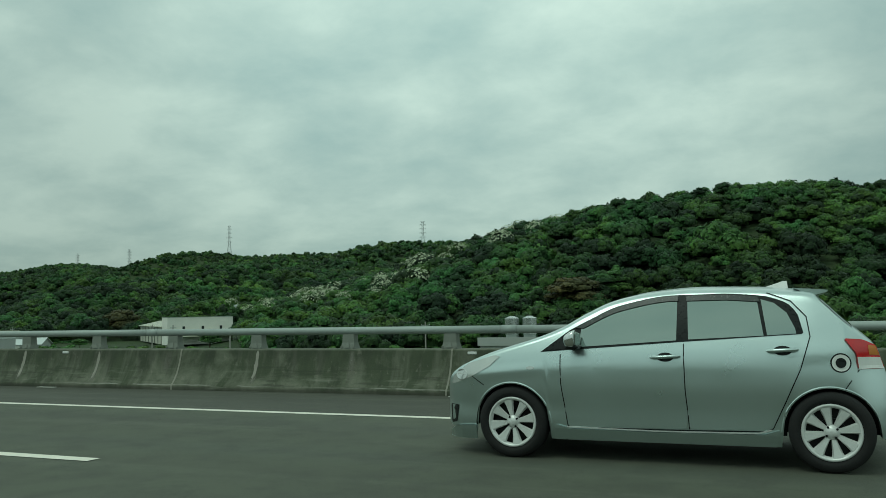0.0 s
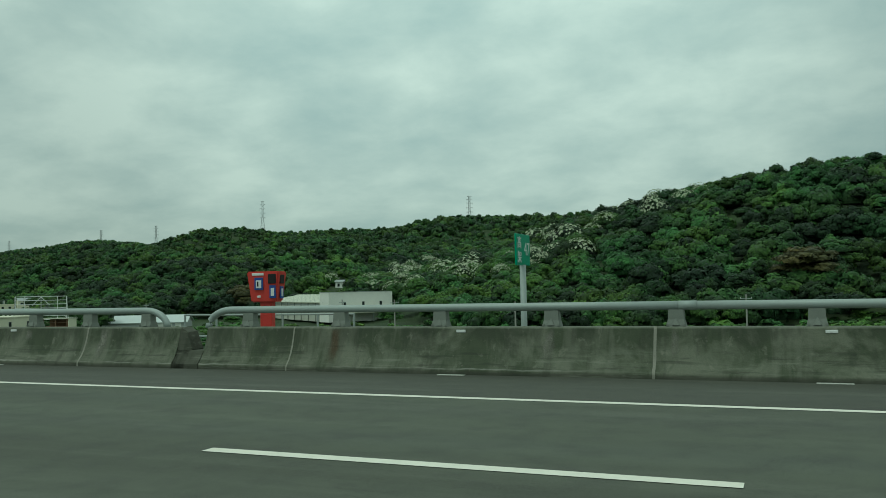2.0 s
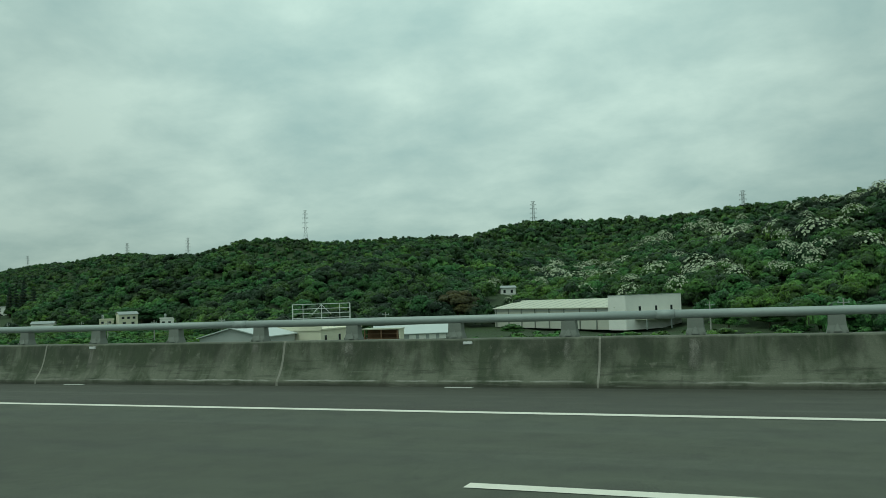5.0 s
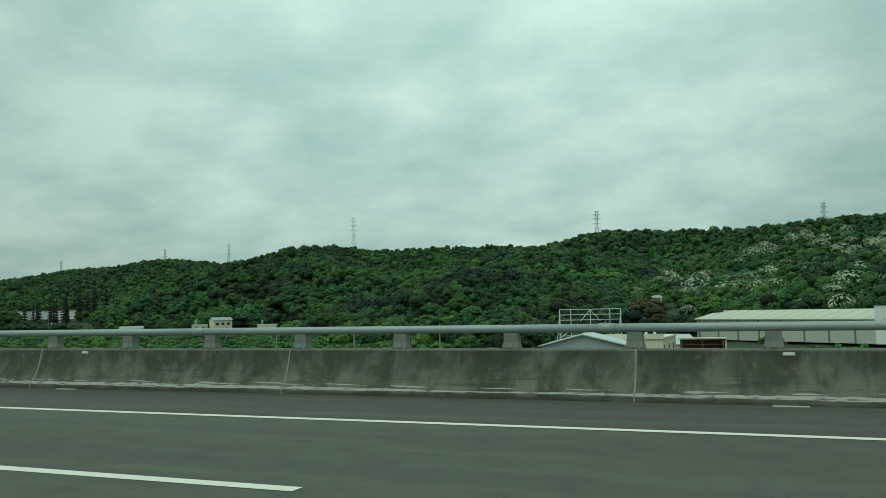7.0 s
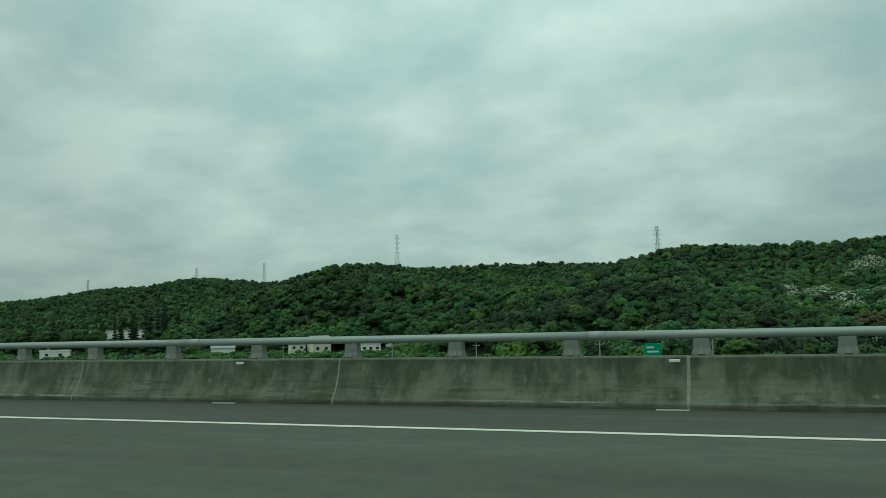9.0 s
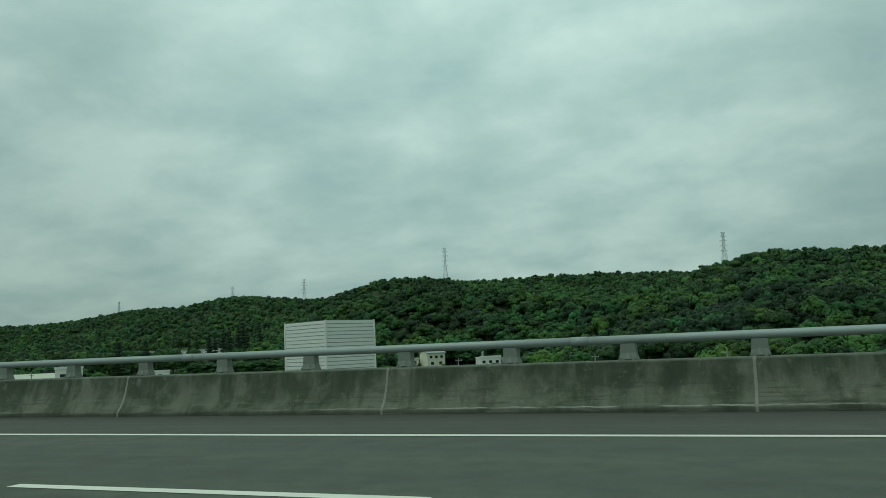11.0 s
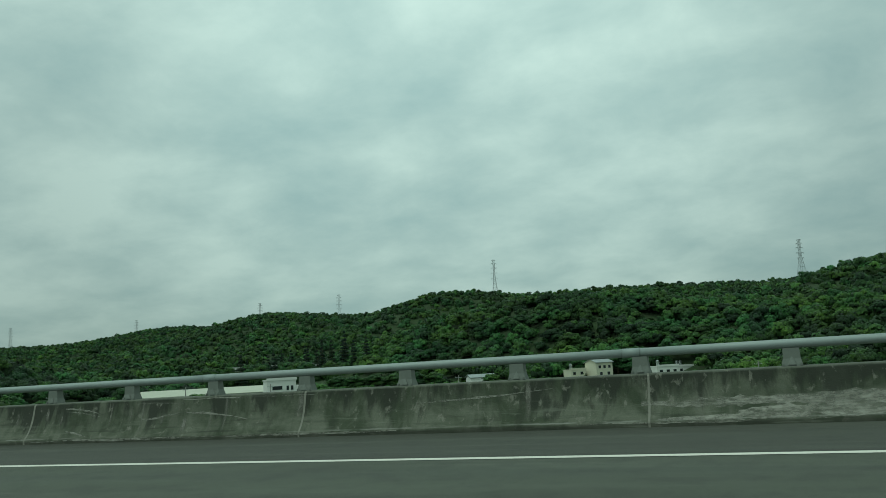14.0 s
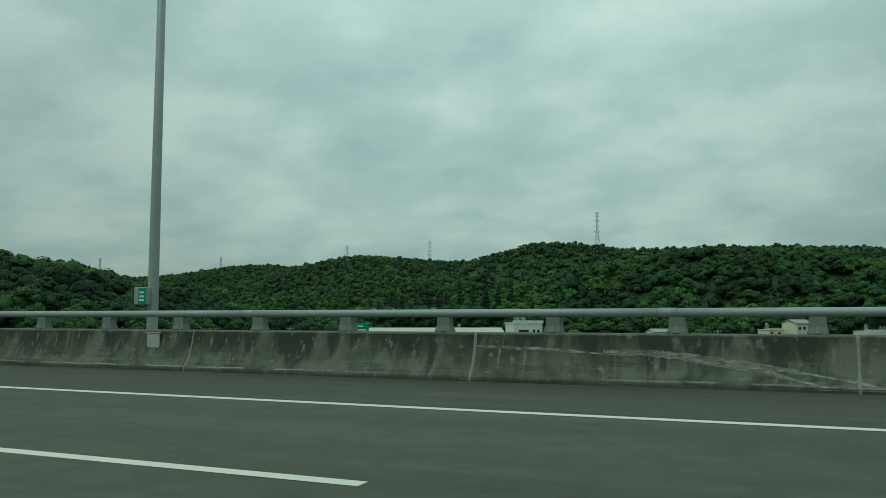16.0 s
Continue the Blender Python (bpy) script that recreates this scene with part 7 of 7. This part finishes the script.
def factory():
    """A long sheet-roofed hall whose end wall is a tall plain white front."""
    base, eave, ridge, top = -7.5, -2.2, -0.2, 0.55
    hall = thing("factory_hall", "long pale factory hall with a sheet roof and dark columns", "building", Matrix.Translation((-171.0, 197.8, 0)) @ Matrix.Rotation(math.atan2(37.3, -44.5), 4, "Z"))
    L, D = 58.0, 19.0
    # local x runs away along the front, local y turns to the back (negative)
    part("wall", cuboid((3.3, -D, base), (L, 0, eave)), CLAD_BEIGE, hall)
    bm = bmesh.new()
    ring = [(0.5, eave - 0.1), (-D / 2, ridge), (-D - 0.5, eave - 0.1), (-D - 0.5, eave + 0.1), (-D / 2, ridge + 0.2), (0.5, eave + 0.1)]
    a = [bm.verts.new((3.3, y, z)) for y, z in ring]
    b = [bm.verts.new((L + 0.5, y, z)) for y, z in ring]
    for k in range(6):
        bm.faces.new((a[k], b[k], b[(k + 1) % 6], a[(k + 1) % 6]))
    for q in (a, b):
        bm.faces.new((q[0], q[1], q[4], q[5]))
        bm.faces.new((q[1], q[2], q[3], q[4]))
    bmesh.ops.recalc_face_normals(bm, faces=bm.faces)
    part("roof", bm, ROOF_PALE, hall)
    g = bmesh.new()
    g.faces.new([g.verts.new(p) for p in ((L, 0, eave), (L, -D / 2, ridge - 0.02), (L, -D, eave))])
    part("gable", g, WALL_WHITE, hall)
    for k in range(9):
        x = 4.2 + 6.6 * k
        part("column", cuboid((x - 0.18, 0.0, base), (x + 0.18, 0.18, eave - 0.1)), POST_GREY, hall)
    part("eave_band", cuboid((3.3, 0.02, eave - 0.75), (L, 0.10, eave - 0.45)), WALL_GREY, hall)
    for k in range(14):
        x = 4.4 + 3.9 * k
        part("roof_seam", bar([(x, 0.5, eave + 0.11), (x, -D / 2, ridge + 0.21)], 0.04, 5), ROOF_GREY, hall)
    front = thing("factory_office", "tall plain white flat-topped factory building with small windows", "building", Matrix.Translation((-171.0, 197.8, 0)) @ Matrix.Rotation(math.atan2(16.9, 10.7), 4, "Z"))
    part("wall", cuboid((0, 0, base), (20.0, 5.5, top)), WALL_WHITE, front)
    part("parapet_cap", cuboid((-0.08, -0.08, top), (20.08, 5.58, top + 0.12)), WALL_GREY, front)
    for x in (4.8, 10.6, 16.2):
        window_in(front, Matrix.Identity(4), x, -3.2, 0.7, 1.1)
    roof_ = part("canopy", cuboid((3.0, -3.6, -5.15), (20.5, 0.0, -4.95)), ROOF_PALE, front)
    for x in (3.3, 12.0, 20.0):
        part("canopy_post", cuboid((x - 0.1, -3.4, base), (x + 0.1, -3.2, -5.15)), GALV, roof_)


factory()


def billboard_frame():
    F = float(terrain(np.array(-226.0), np.array(153.0)))
    t = thing("billboard_frame", "bare white steel billboard frame standing over the sheds", "steel frame", Matrix.Translation((-230.7, 149.6, F)) @ Matrix.Rotation(math.atan2(6.6, 9.7), 4, "Z"))
    W, H = 11.8, 1.1 - F
    for x in (0.0, W):
        part("post", bar([(x, 0, -0.5), (x, 0, H)], 0.11, 8), WHITE, t)
        part("back_post", bar([(x, 3.0, -0.5), (x, 0.1, H - 1.2)], 0.09, 8), WHITE, t)
    for x in (W * 0.18, W * 0.5, W * 0.82):
        part("short_post", bar([(x, 0, 3.2), (x, 0, H)], 0.07, 6), WHITE, t)
    for k in range(7):
        z = H - 0.95 * k
        part("cross_bar", bar([(0, 0, z), (W, 0, z)], 0.07, 6), WHITE, t)
    for x0, x1, z0, z1 in ((W * 0.33, W * 0.5, H - 2.2, H - 0.1), (W * 0.67, W * 0.5, H - 2.2, H - 0.1), (0, W * 0.2, H - 5.2, H - 3.4), (W, W * 0.8, H - 5.2, H - 3.4)):
        part("brace", bar([(x0, 0, z0), (x1, 0, z1)], 0.07, 6), WHITE, t)


billboard_frame()
gable_house("sheet_metal_shed", "low shed with a wide white sheet roof", place(-217.5, 110.5, 8, -8.2), 11.0, 12, 4.5, 1.45, WALL_GREY, ROOF_BLUE, 0.4, ridge_x=False)
shop = flat_block("workshop", "pale cream workshop with small dark side windows", place(-213.0, 123.5, 0, -8.2), 8.0, 14.5, 4.9, WALL_CREAM, ((-1.5, 1.3, 1.0, 1.0),), 0)
east = Matrix.Translation((4.0, 0, 0)) @ Matrix.Rotation(radians(90), 4, "Z")
for x in (1.6, 6.4, 11.0):
    window_in(shop, east, x, 3.0, 0.6, 1.0)
for k in range(3):
    part("roof_pipe", bar([(-1.0 + 1.3 * k, 9.0, 5.1), (-1.0 + 1.3 * k, 9.0, 5.9)], 0.22, 8), WALL_WHITE, shop)
shed = thing("timber_store", "open brown timber store with shelves beside the workshop", "shed", place(-205.0, 138.6, 6, -7.0))
part("back_wall", cuboid((-3.4, 1.6, -1.3), (3.4, 1.8, 3.1)), WOOD, shed)
part("roof", cuboid((-3.7, -0.8, 3.1), (3.7, 2.1, 3.3)), ROOF_PALE, shed)
part("side_wall", cuboid((3.4, -0.6, -1.3), (3.6, 1.8, 3.1)), WALL_CREAM, shed)
for x in (-3.2, 0.0, 3.1):
    part("post", cuboid((x - 0.1, -0.6, -1.3), (x + 0.1, -0.4, 3.1)), WOOD, shed)
for z in (0.6, 1.4, 2.2):
    part("shelf", cuboid((-3.1, 0.0, z), (3.1, 1.4, z + 0.12)), WOOD, shed)
long_hut = gable_house("low_workshop_hall", "low hall with a blue-white sheet roof and white doors", place(-221.0, 183.0, 28.8, -10.0), 22.6, 9.0, 3.2, 1.9, WALL_GREY, ROOF_BLUE, 0.5)
for x in (2.0, 4.4, 6.8, 9.2):
    part("white_door", cuboid((x - 0.8, -0.08, 0.4), (x + 0.8, 0.0, 3.0)), WALL_WHITE, long_hut)

flat_block("house_annex", "cream flat-roofed house annex with a water tank", place(-464.5, 343.0, 45, -8.2), 7.0, 6, 4.6, WALL_CREAM, ((-2, 2.7, 1.2, 1.1), (1.5, 2.7, 1.2, 1.1)), 1)
flat_block("low_white_house", "low white flat-roofed house among the trees", place(-429.7, 350.0, 35, -8.2), 9.4, 8, 4.2, WALL_WHITE, ((-3, 1.8, 1.3, 1.1), (0, 1.8, 1.3, 1.1), (3, 1.8, 1.3, 1.1)), 1)
flat_block("far_white_house", "white flat-roofed house with two water tanks", place(-424.0, 368.0, 38, -8.2), 10, 8, 3.6, WALL_WHITE, ((-3, 1.6, 1.2, 1.1), (1, 1.6, 1.2, 1.1)), 2)
flat_block("white_block_house", "low white flat-roofed house with one water tank", place(-572.0, 300.0, 40, -8.2), 13.0, 7, 4.0, WALL_WHITE, ((-3.5, 1.8, 1.3, 1.1), (2.5, 1.8, 1.6, 1.1)), 1)
gable_house("hill_house", "small white house with a turret on the wooded slope", Matrix.Translation((-240.0, 327.0, 1.2)) @ Matrix.Rotation(0.5, 4, "Z"), 6, 5, 3.6, 0.8, WALL_WHITE, ROOF_GREY, 0.4, ((-1.6, 1.6, 0.9, 1.2), (1.4, 1.6, 0.9, 1.2)))


def ribbed_box_building():
    """A plain white hall clad in level ribbed sheets."""
    F = float(terrain(np.array(-331.0), np.array(48.0)))
    t = thing("clad_box_hall", "tall white windowless hall clad in level ribbed sheets", "building", Matrix.Translation((-329.53, 44.85, F)) @ Matrix.Rotation(-0.44, 4, "Z"))
    top = 3.11 - F
    part("core", cuboid((-4.65, 0.04, -1), (-0.04, 3.66, top - 0.03)), ROOF_GREY, t)
    n = 48
    for k in range(n):
        z = top * k / n
        bm = bmesh.new()
        box(bm, (-4.7, 0.0, z + 0.012), (0.0, 3.72, z + top / n - 0.03))
        part("cladding_sheet", bm, WALL_WHITE, t)
    for x, y in ((0.0, 0.0), (-4.7, 0.0), (0.0, 3.72)):
        part("corner_flashing", cuboid((x - 0.05, y - 0.05, 0), (x + 0.05, y + 0.05, top)), WALL_WHITE, t)


ribbed_box_building()
flat_block("white_tank_house", "white house with roof tanks beside long sheds", place(-511.0, 195.0, 47, -7.8), 7.8, 4.5, 7.3, WALL_WHITE, ((-1.2, 4.9, 2.6, 0.9), (2.8, 4.7, 0.6, 1.1), (1.6, 4.7, 0.6, 1.1)), 2)
gable_house("long_shed", "long low shed with a pale sheet roof", place(-534.0, 192.0, 32, -7.6), 34, 13, 4.2, 1.6, WALL_GREY, ROOF_PALE, 0.5)
gable_house("cream_house", "cream two-storey house with a grey gabled roof", place(-454.8, 348.3, 57, -7.8), 9.4, 6.4, 6.7, 1.4, WALL_CREAM, ROOF_GREY, 0.5, ((-2.8, 4.4, 1.3, 1.1), (0.0, 4.4, 1.3, 1.1), (2.8, 4.4, 1.3, 1.1), (-2.2, 1.6, 1.5, 1.2), (2.2, 1.6, 1.5, 1.2)), ((3.2, 4.4, 1.2, 1.1),))
gable_house("grey_roof_house", "low house with a grey sheet roof among bushes", place(-504.0, 338.0, 35, -8.2), 11, 8, 3.6, 1.2, WALL_WHITE, ROOF_GREY, 0.4)
row = thing("school_block", "long white block with rows of dark windows behind dark trees", "building", place(-668.0, 444.0, 12, -6.0))
part("wall", cuboid((-38, 0, -3), (32, 10, 12.6)), WALL_WHITE, row)
part("roof_slab", cuboid((-38.4, -0.5, 12.6), (32.4, 10.4, 13.0)), WALL_GREY, row)
for k in range(16):
    part("pilaster", cuboid((-31.9 + 4.2 * k, -0.35, -2), (-31.3 + 4.2 * k, 0, 12.6)), WALL_WHITE, row)
for k in range(15):
    for z in (1.6, 5.2):
        window_in(row, Matrix.Identity(4), -29.4 + 4.2 * k, z, 2.4, 1.7)
flat_block("tank_house", "low grey building with two steel roof tanks", place(-22.0, 72.5, 6, -8.0), 8.5, 8, 5.9, WALL_GREY, ((-4, 3.3, 1.2, 1.0),), 2)


def green_marker(x, z):
    """A small green plate on a stub post just behind the parapet."""
    t = thing("green_marker_plate", "small green marker plate on a stub post behind the parapet", "marker plate", Matrix.Translation((x, 15.2, z + grade(x))), "green marker plates")
    b = part("plate", cuboid((-0.15, -0.02, -0.11), (0.15, 0.0, 0.11), bevel=0.008), GREEN_SIGN, t)
    for x0, x1, u in ((-0.11, 0.02, 0.03), (-0.10, 0.10, -0.045)):
        part("text_bar", cuboid((x0, -0.026, u), (x1, -0.018, u + 0.03)), WHITE, b)
    part("stub_post", bar([(0, 0.03, -1.3), (0, 0.03, 0.08)], 0.025, 8), GALV, t)
    part("bracket", cuboid((-0.03, -1.75, -1.0), (0.03, 0.05, -0.94)), GALV, t)


def drain_slots():
    """Pale drain slots on the shoulder, one below each reflector."""
    me = mesh_from(cuboid((-0.24, -0.05, 0.0), (0.24, 0.05, 0.014), bevel=0.005), "drain_slot")
    me.materials.append(PLATE)
    for x in REFLECTORS:
        p = tagged(new("drain_slot", me), "short pale drain slot cover at the parapet foot", "drain cover", "shoulder drains")
        p.matrix_world = road_pose(x, 12.93, shoulder(12.93))


def orange_marker(x, z):
    t = thing("orange_marker", "small orange marker disc on a thin post behind the parapet", "marker post", Matrix.Translation((x, 15.2, z + grade(x))), "orange markers")
    part("disc", bar([(0, 0.0, 0), (0, -0.015, 0)], 0.075, 14), ORANGE, t)
    part("post", bar([(0, 0.03, -1.3), (0, 0.03, 0.02)], 0.02, 8), GALV, t)
    part("bracket", cuboid((-0.03, -1.75, -1.0), (0.03, 0.05, -0.94)), GALV, t)


drain_slots()
for x, z in ((-230.71, 0.68), (-354.55, 0.91)):
    orange_marker(x, z)
for x, z in ((-249.59, 0.73), (-350.62, 0.94), (-450.89, 1.18)):
    green_marker(x, z)


def utility_pole(x, y, top, lamp=False):
    F = float(terrain(np.array(x), np.array(y)))
    t = thing("utility_pole", "slim concrete utility pole with cross arms", "utility pole", Matrix.Translation((x, y, F)), "valley poles")
    h = top - F
    part("pole", bar([(0, 0, -0.4), (0, 0, h)], [0.17, 0.11], 8), CEMENT, t)
    part("cross_arm", cuboid((-0.9, -0.05, h - 0.7), (0.9, 0.05, h - 0.58)), GALV, t)
    for s in (-0.8, 0.0, 0.8):
        part("insulator", bar([(s, 0, h - 0.58), (s, 0, h - 0.40)], 0.05, 6), WHITE, t)
    if lamp:
        part("lamp_arm", bar([(0, 0, h - 1.2), (0.9, -0.3, h - 1.0)], 0.03, 6), GALV, t)


for x, y, top in ((-30, 130, -0.6), (-62, 140, -0.8), (-96, 128, -1.2), (-128, 150, -0.9), (-150, 168, -1.0), (-232, 196, -1.6), (-262, 168, -1.4), (-284, 170, -1.5), (-318, 190, -1.8), (-352, 214, -2.2), (-392, 220, -2.0), (-470, 220, -1.8), (-498, 170, -1.0), (-524, 172, -0.8), (-556, 160, -1.0)):
    utility_pole(x, y, top)


def valley_tree(x, y, h, w, tint, seed, kind="broad"):
    """A single tree: tapered trunk, a few limbs, and a crown of many leaf clumps."""
    F = float(terrain(np.array(x), np.array(y)))
    g = random.Random(seed)
    names = {"broad": ("broadleaf_tree", "single broadleaf tree with a full green crown"), "brown": ("russet_tree", "broadleaf tree with a russet brown crown"), "dark": ("conifer_tree", "narrow dark green conifer in a loose row of trees")}
    t = thing(*names[kind], "tree", Matrix.Translation((x, y, F)), "valley trees")
    part("trunk", bar([(0, 0, -0.3), (0.1, 0.05, h * 0.35), (0.05, 0.0, h * 0.7)], [0.035 * h, 0.026 * h, 0.010 * h], 8), BARK, t)
    for k in range(4):
        a = k * 1.6 + g.random()
        z = h * (0.35 + 0.08 * k)
        part("limb", bar([(0.08, 0.03, z), (w * 0.22 * math.cos(a), w * 0.22 * math.sin(a), z + h * 0.16)], [0.014 * h, 0.006 * h], 6), BARK, t)
    if kind == "dark":
        spots_ = [(g.uniform(-0.1, 0.1), g.uniform(-0.1, 0.1), h * (0.12 + 0.105 * k), w * (1 - 0.095 * k), h * 0.2, tint) for k in range(9)]
    else:
        spots_ = [(0, 0, h * 0.50, w, h * 0.72, tint), (w * 0.2, -w * 0.05, h * 0.30, w * 0.75, h * 0.55, tint), (-w * 0.22, w * 0.1, h * 0.32, w * 0.72, h * 0.55, tint)]
    crown = woods("crown", spots_, single_kits, {"broad": LEAF, "brown": RUSSET, "dark": DARK_LEAF}[kind], "")
    for key in ("label", "category", "kind"):
        if key in crown:
            del crown[key]
    crown.parent = t
    return t


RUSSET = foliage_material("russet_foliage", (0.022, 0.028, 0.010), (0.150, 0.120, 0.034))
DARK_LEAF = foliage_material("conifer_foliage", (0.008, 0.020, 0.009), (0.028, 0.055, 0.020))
single_kits = [crown_kit(700, 14, 70 + s, 1, 0.040) for s in range(4)]
for n, (x, y, h, w, tint, kind) in enumerate((
        (-52, 212, 12.5, 15, 0.7, "brown"), (-46, 222, 11, 12, 0.5, "broad"), (-229, 240, 13, 13, 0.6, "brown"), (-214, 262, 9.5, 10, 1.0, "broad"), (-196, 189, 3.6, 5.5, 0.9, "broad"),
        (-148, 188, 6.5, 7, 0.9, "broad"), (-140, 196, 6, 7, 0.7, "broad"), (-258, 184, 8, 8, 1.0, "broad"), (-262, 206, 9, 10, 0.8, "broad"), (-463.5, 346, 4.5, 3.5, 0.2, "broad"), (-446, 364, 8, 8, 0.5, "broad"), (-451, 386, 11, 11, 0.5, "broad"), (-441, 389, 11, 12, 0.35, "broad"), (-430, 388, 10, 11, 0.6, "broad"), (-420, 385, 10, 11, 0.4, "broad"), (-411, 381, 9, 10, 0.55, "broad"), (-478, 388, 11, 11, 0.4, "broad"), (-401, 376, 9, 10, 0.45, "broad"), (-652, 397, 11.5, 9, 0.4, "broad"), (-645, 400, 11, 9, 0.6, "broad"), (-660, 396, 12, 10, 0.5, "broad"), (-638, 404, 10.5, 9, 0.4, "broad"), (-669, 397, 12, 10, 0.4, "broad"),
        (-640, 424, 17, 7, 0.4, "dark"), (-652, 426, 16, 7, 0.4, "dark"), (-672, 432, 17, 7, 0.4, "dark"), (-622, 420, 19, 7, 0.4, "dark"), (-614, 418, 18, 7, 0.3, "dark"), (-606, 416, 17, 7, 0.3, "dark"), (-690, 436, 17, 7, 0.3, "dark"), (-628, 414, 16, 7, 0.3, "dark"), (-634, 430, 19, 6, 0.3, "dark"), (-646, 431, 18, 4.5, 0.3, "dark"), (-657, 433, 17, 4, 0.4, "dark"), (-664, 434, 18, 4, 0.3, "dark"), (-678, 436, 18, 4, 0.3, "dark"), (-684, 438, 17, 4, 0.4, "dark"), (-697, 440, 18, 4, 0.3, "dark"), (-600, 420, 16, 7, 0.3, "dark"), (-618, 428, 21, 7, 0.3, "dark"),
        (-577, 318, 17, 12, 0.4, "broad"), (-591, 334, 18, 12, 0.4, "broad"), (-600, 336, 18, 12, 0.5, "broad"), (-610, 334, 18, 12, 0.35, "broad"), (-619, 336, 18, 12, 0.45, "broad"), (-586, 322, 17, 10, 0.5, "broad"), (-595, 320, 18, 8, 0.3, "dark"), (-604, 323, 17, 11, 0.5, "broad"), (-613, 321, 18, 8, 0.3, "dark"), (-622, 324, 17, 11, 0.45, "broad"), (-631, 322, 17, 11, 0.4, "broad"), (-640, 326, 16, 11, 0.4, "broad"), (-568, 322, 17, 11, 0.4, "broad"), (-560, 314, 8.8, 10, 0.4, "broad"), (-551, 312, 8.6, 10, 0.5, "broad"), (-542, 313, 8.8, 10, 0.35, "broad"), (-533, 311, 8.6, 10, 0.5, "broad"), (-524, 312, 8.8, 10, 0.4, "broad"), (-516, 313, 8.4, 9, 0.5, "broad"), (-500, 196, 7.5, 7, 1.0, "broad"), (-527, 180, 6.5, 7, 1.0, "broad"), (-549, 172, 7, 8, 1.0, "broad"), (-566, 168, 7, 8, 0.9, "broad"), (-484, 290, 6.5, 7, 0.8, "broad"), (-478, 366, 12, 12, 0.4, "broad"), (-470, 364, 13, 12, 0.6, "broad"), (-462, 366, 13, 12, 0.35, "broad"), (-453, 368, 13, 13, 0.5, "broad"), (-444, 368, 12, 12, 0.4, "broad"), (-436, 371, 12, 12, 0.55, "broad"), (-416, 372, 12, 12, 0.4, "broad"), (-408, 370, 11, 12, 0.6, "broad"))):
    valley_tree(x, y, h, w, tint, n, kind)
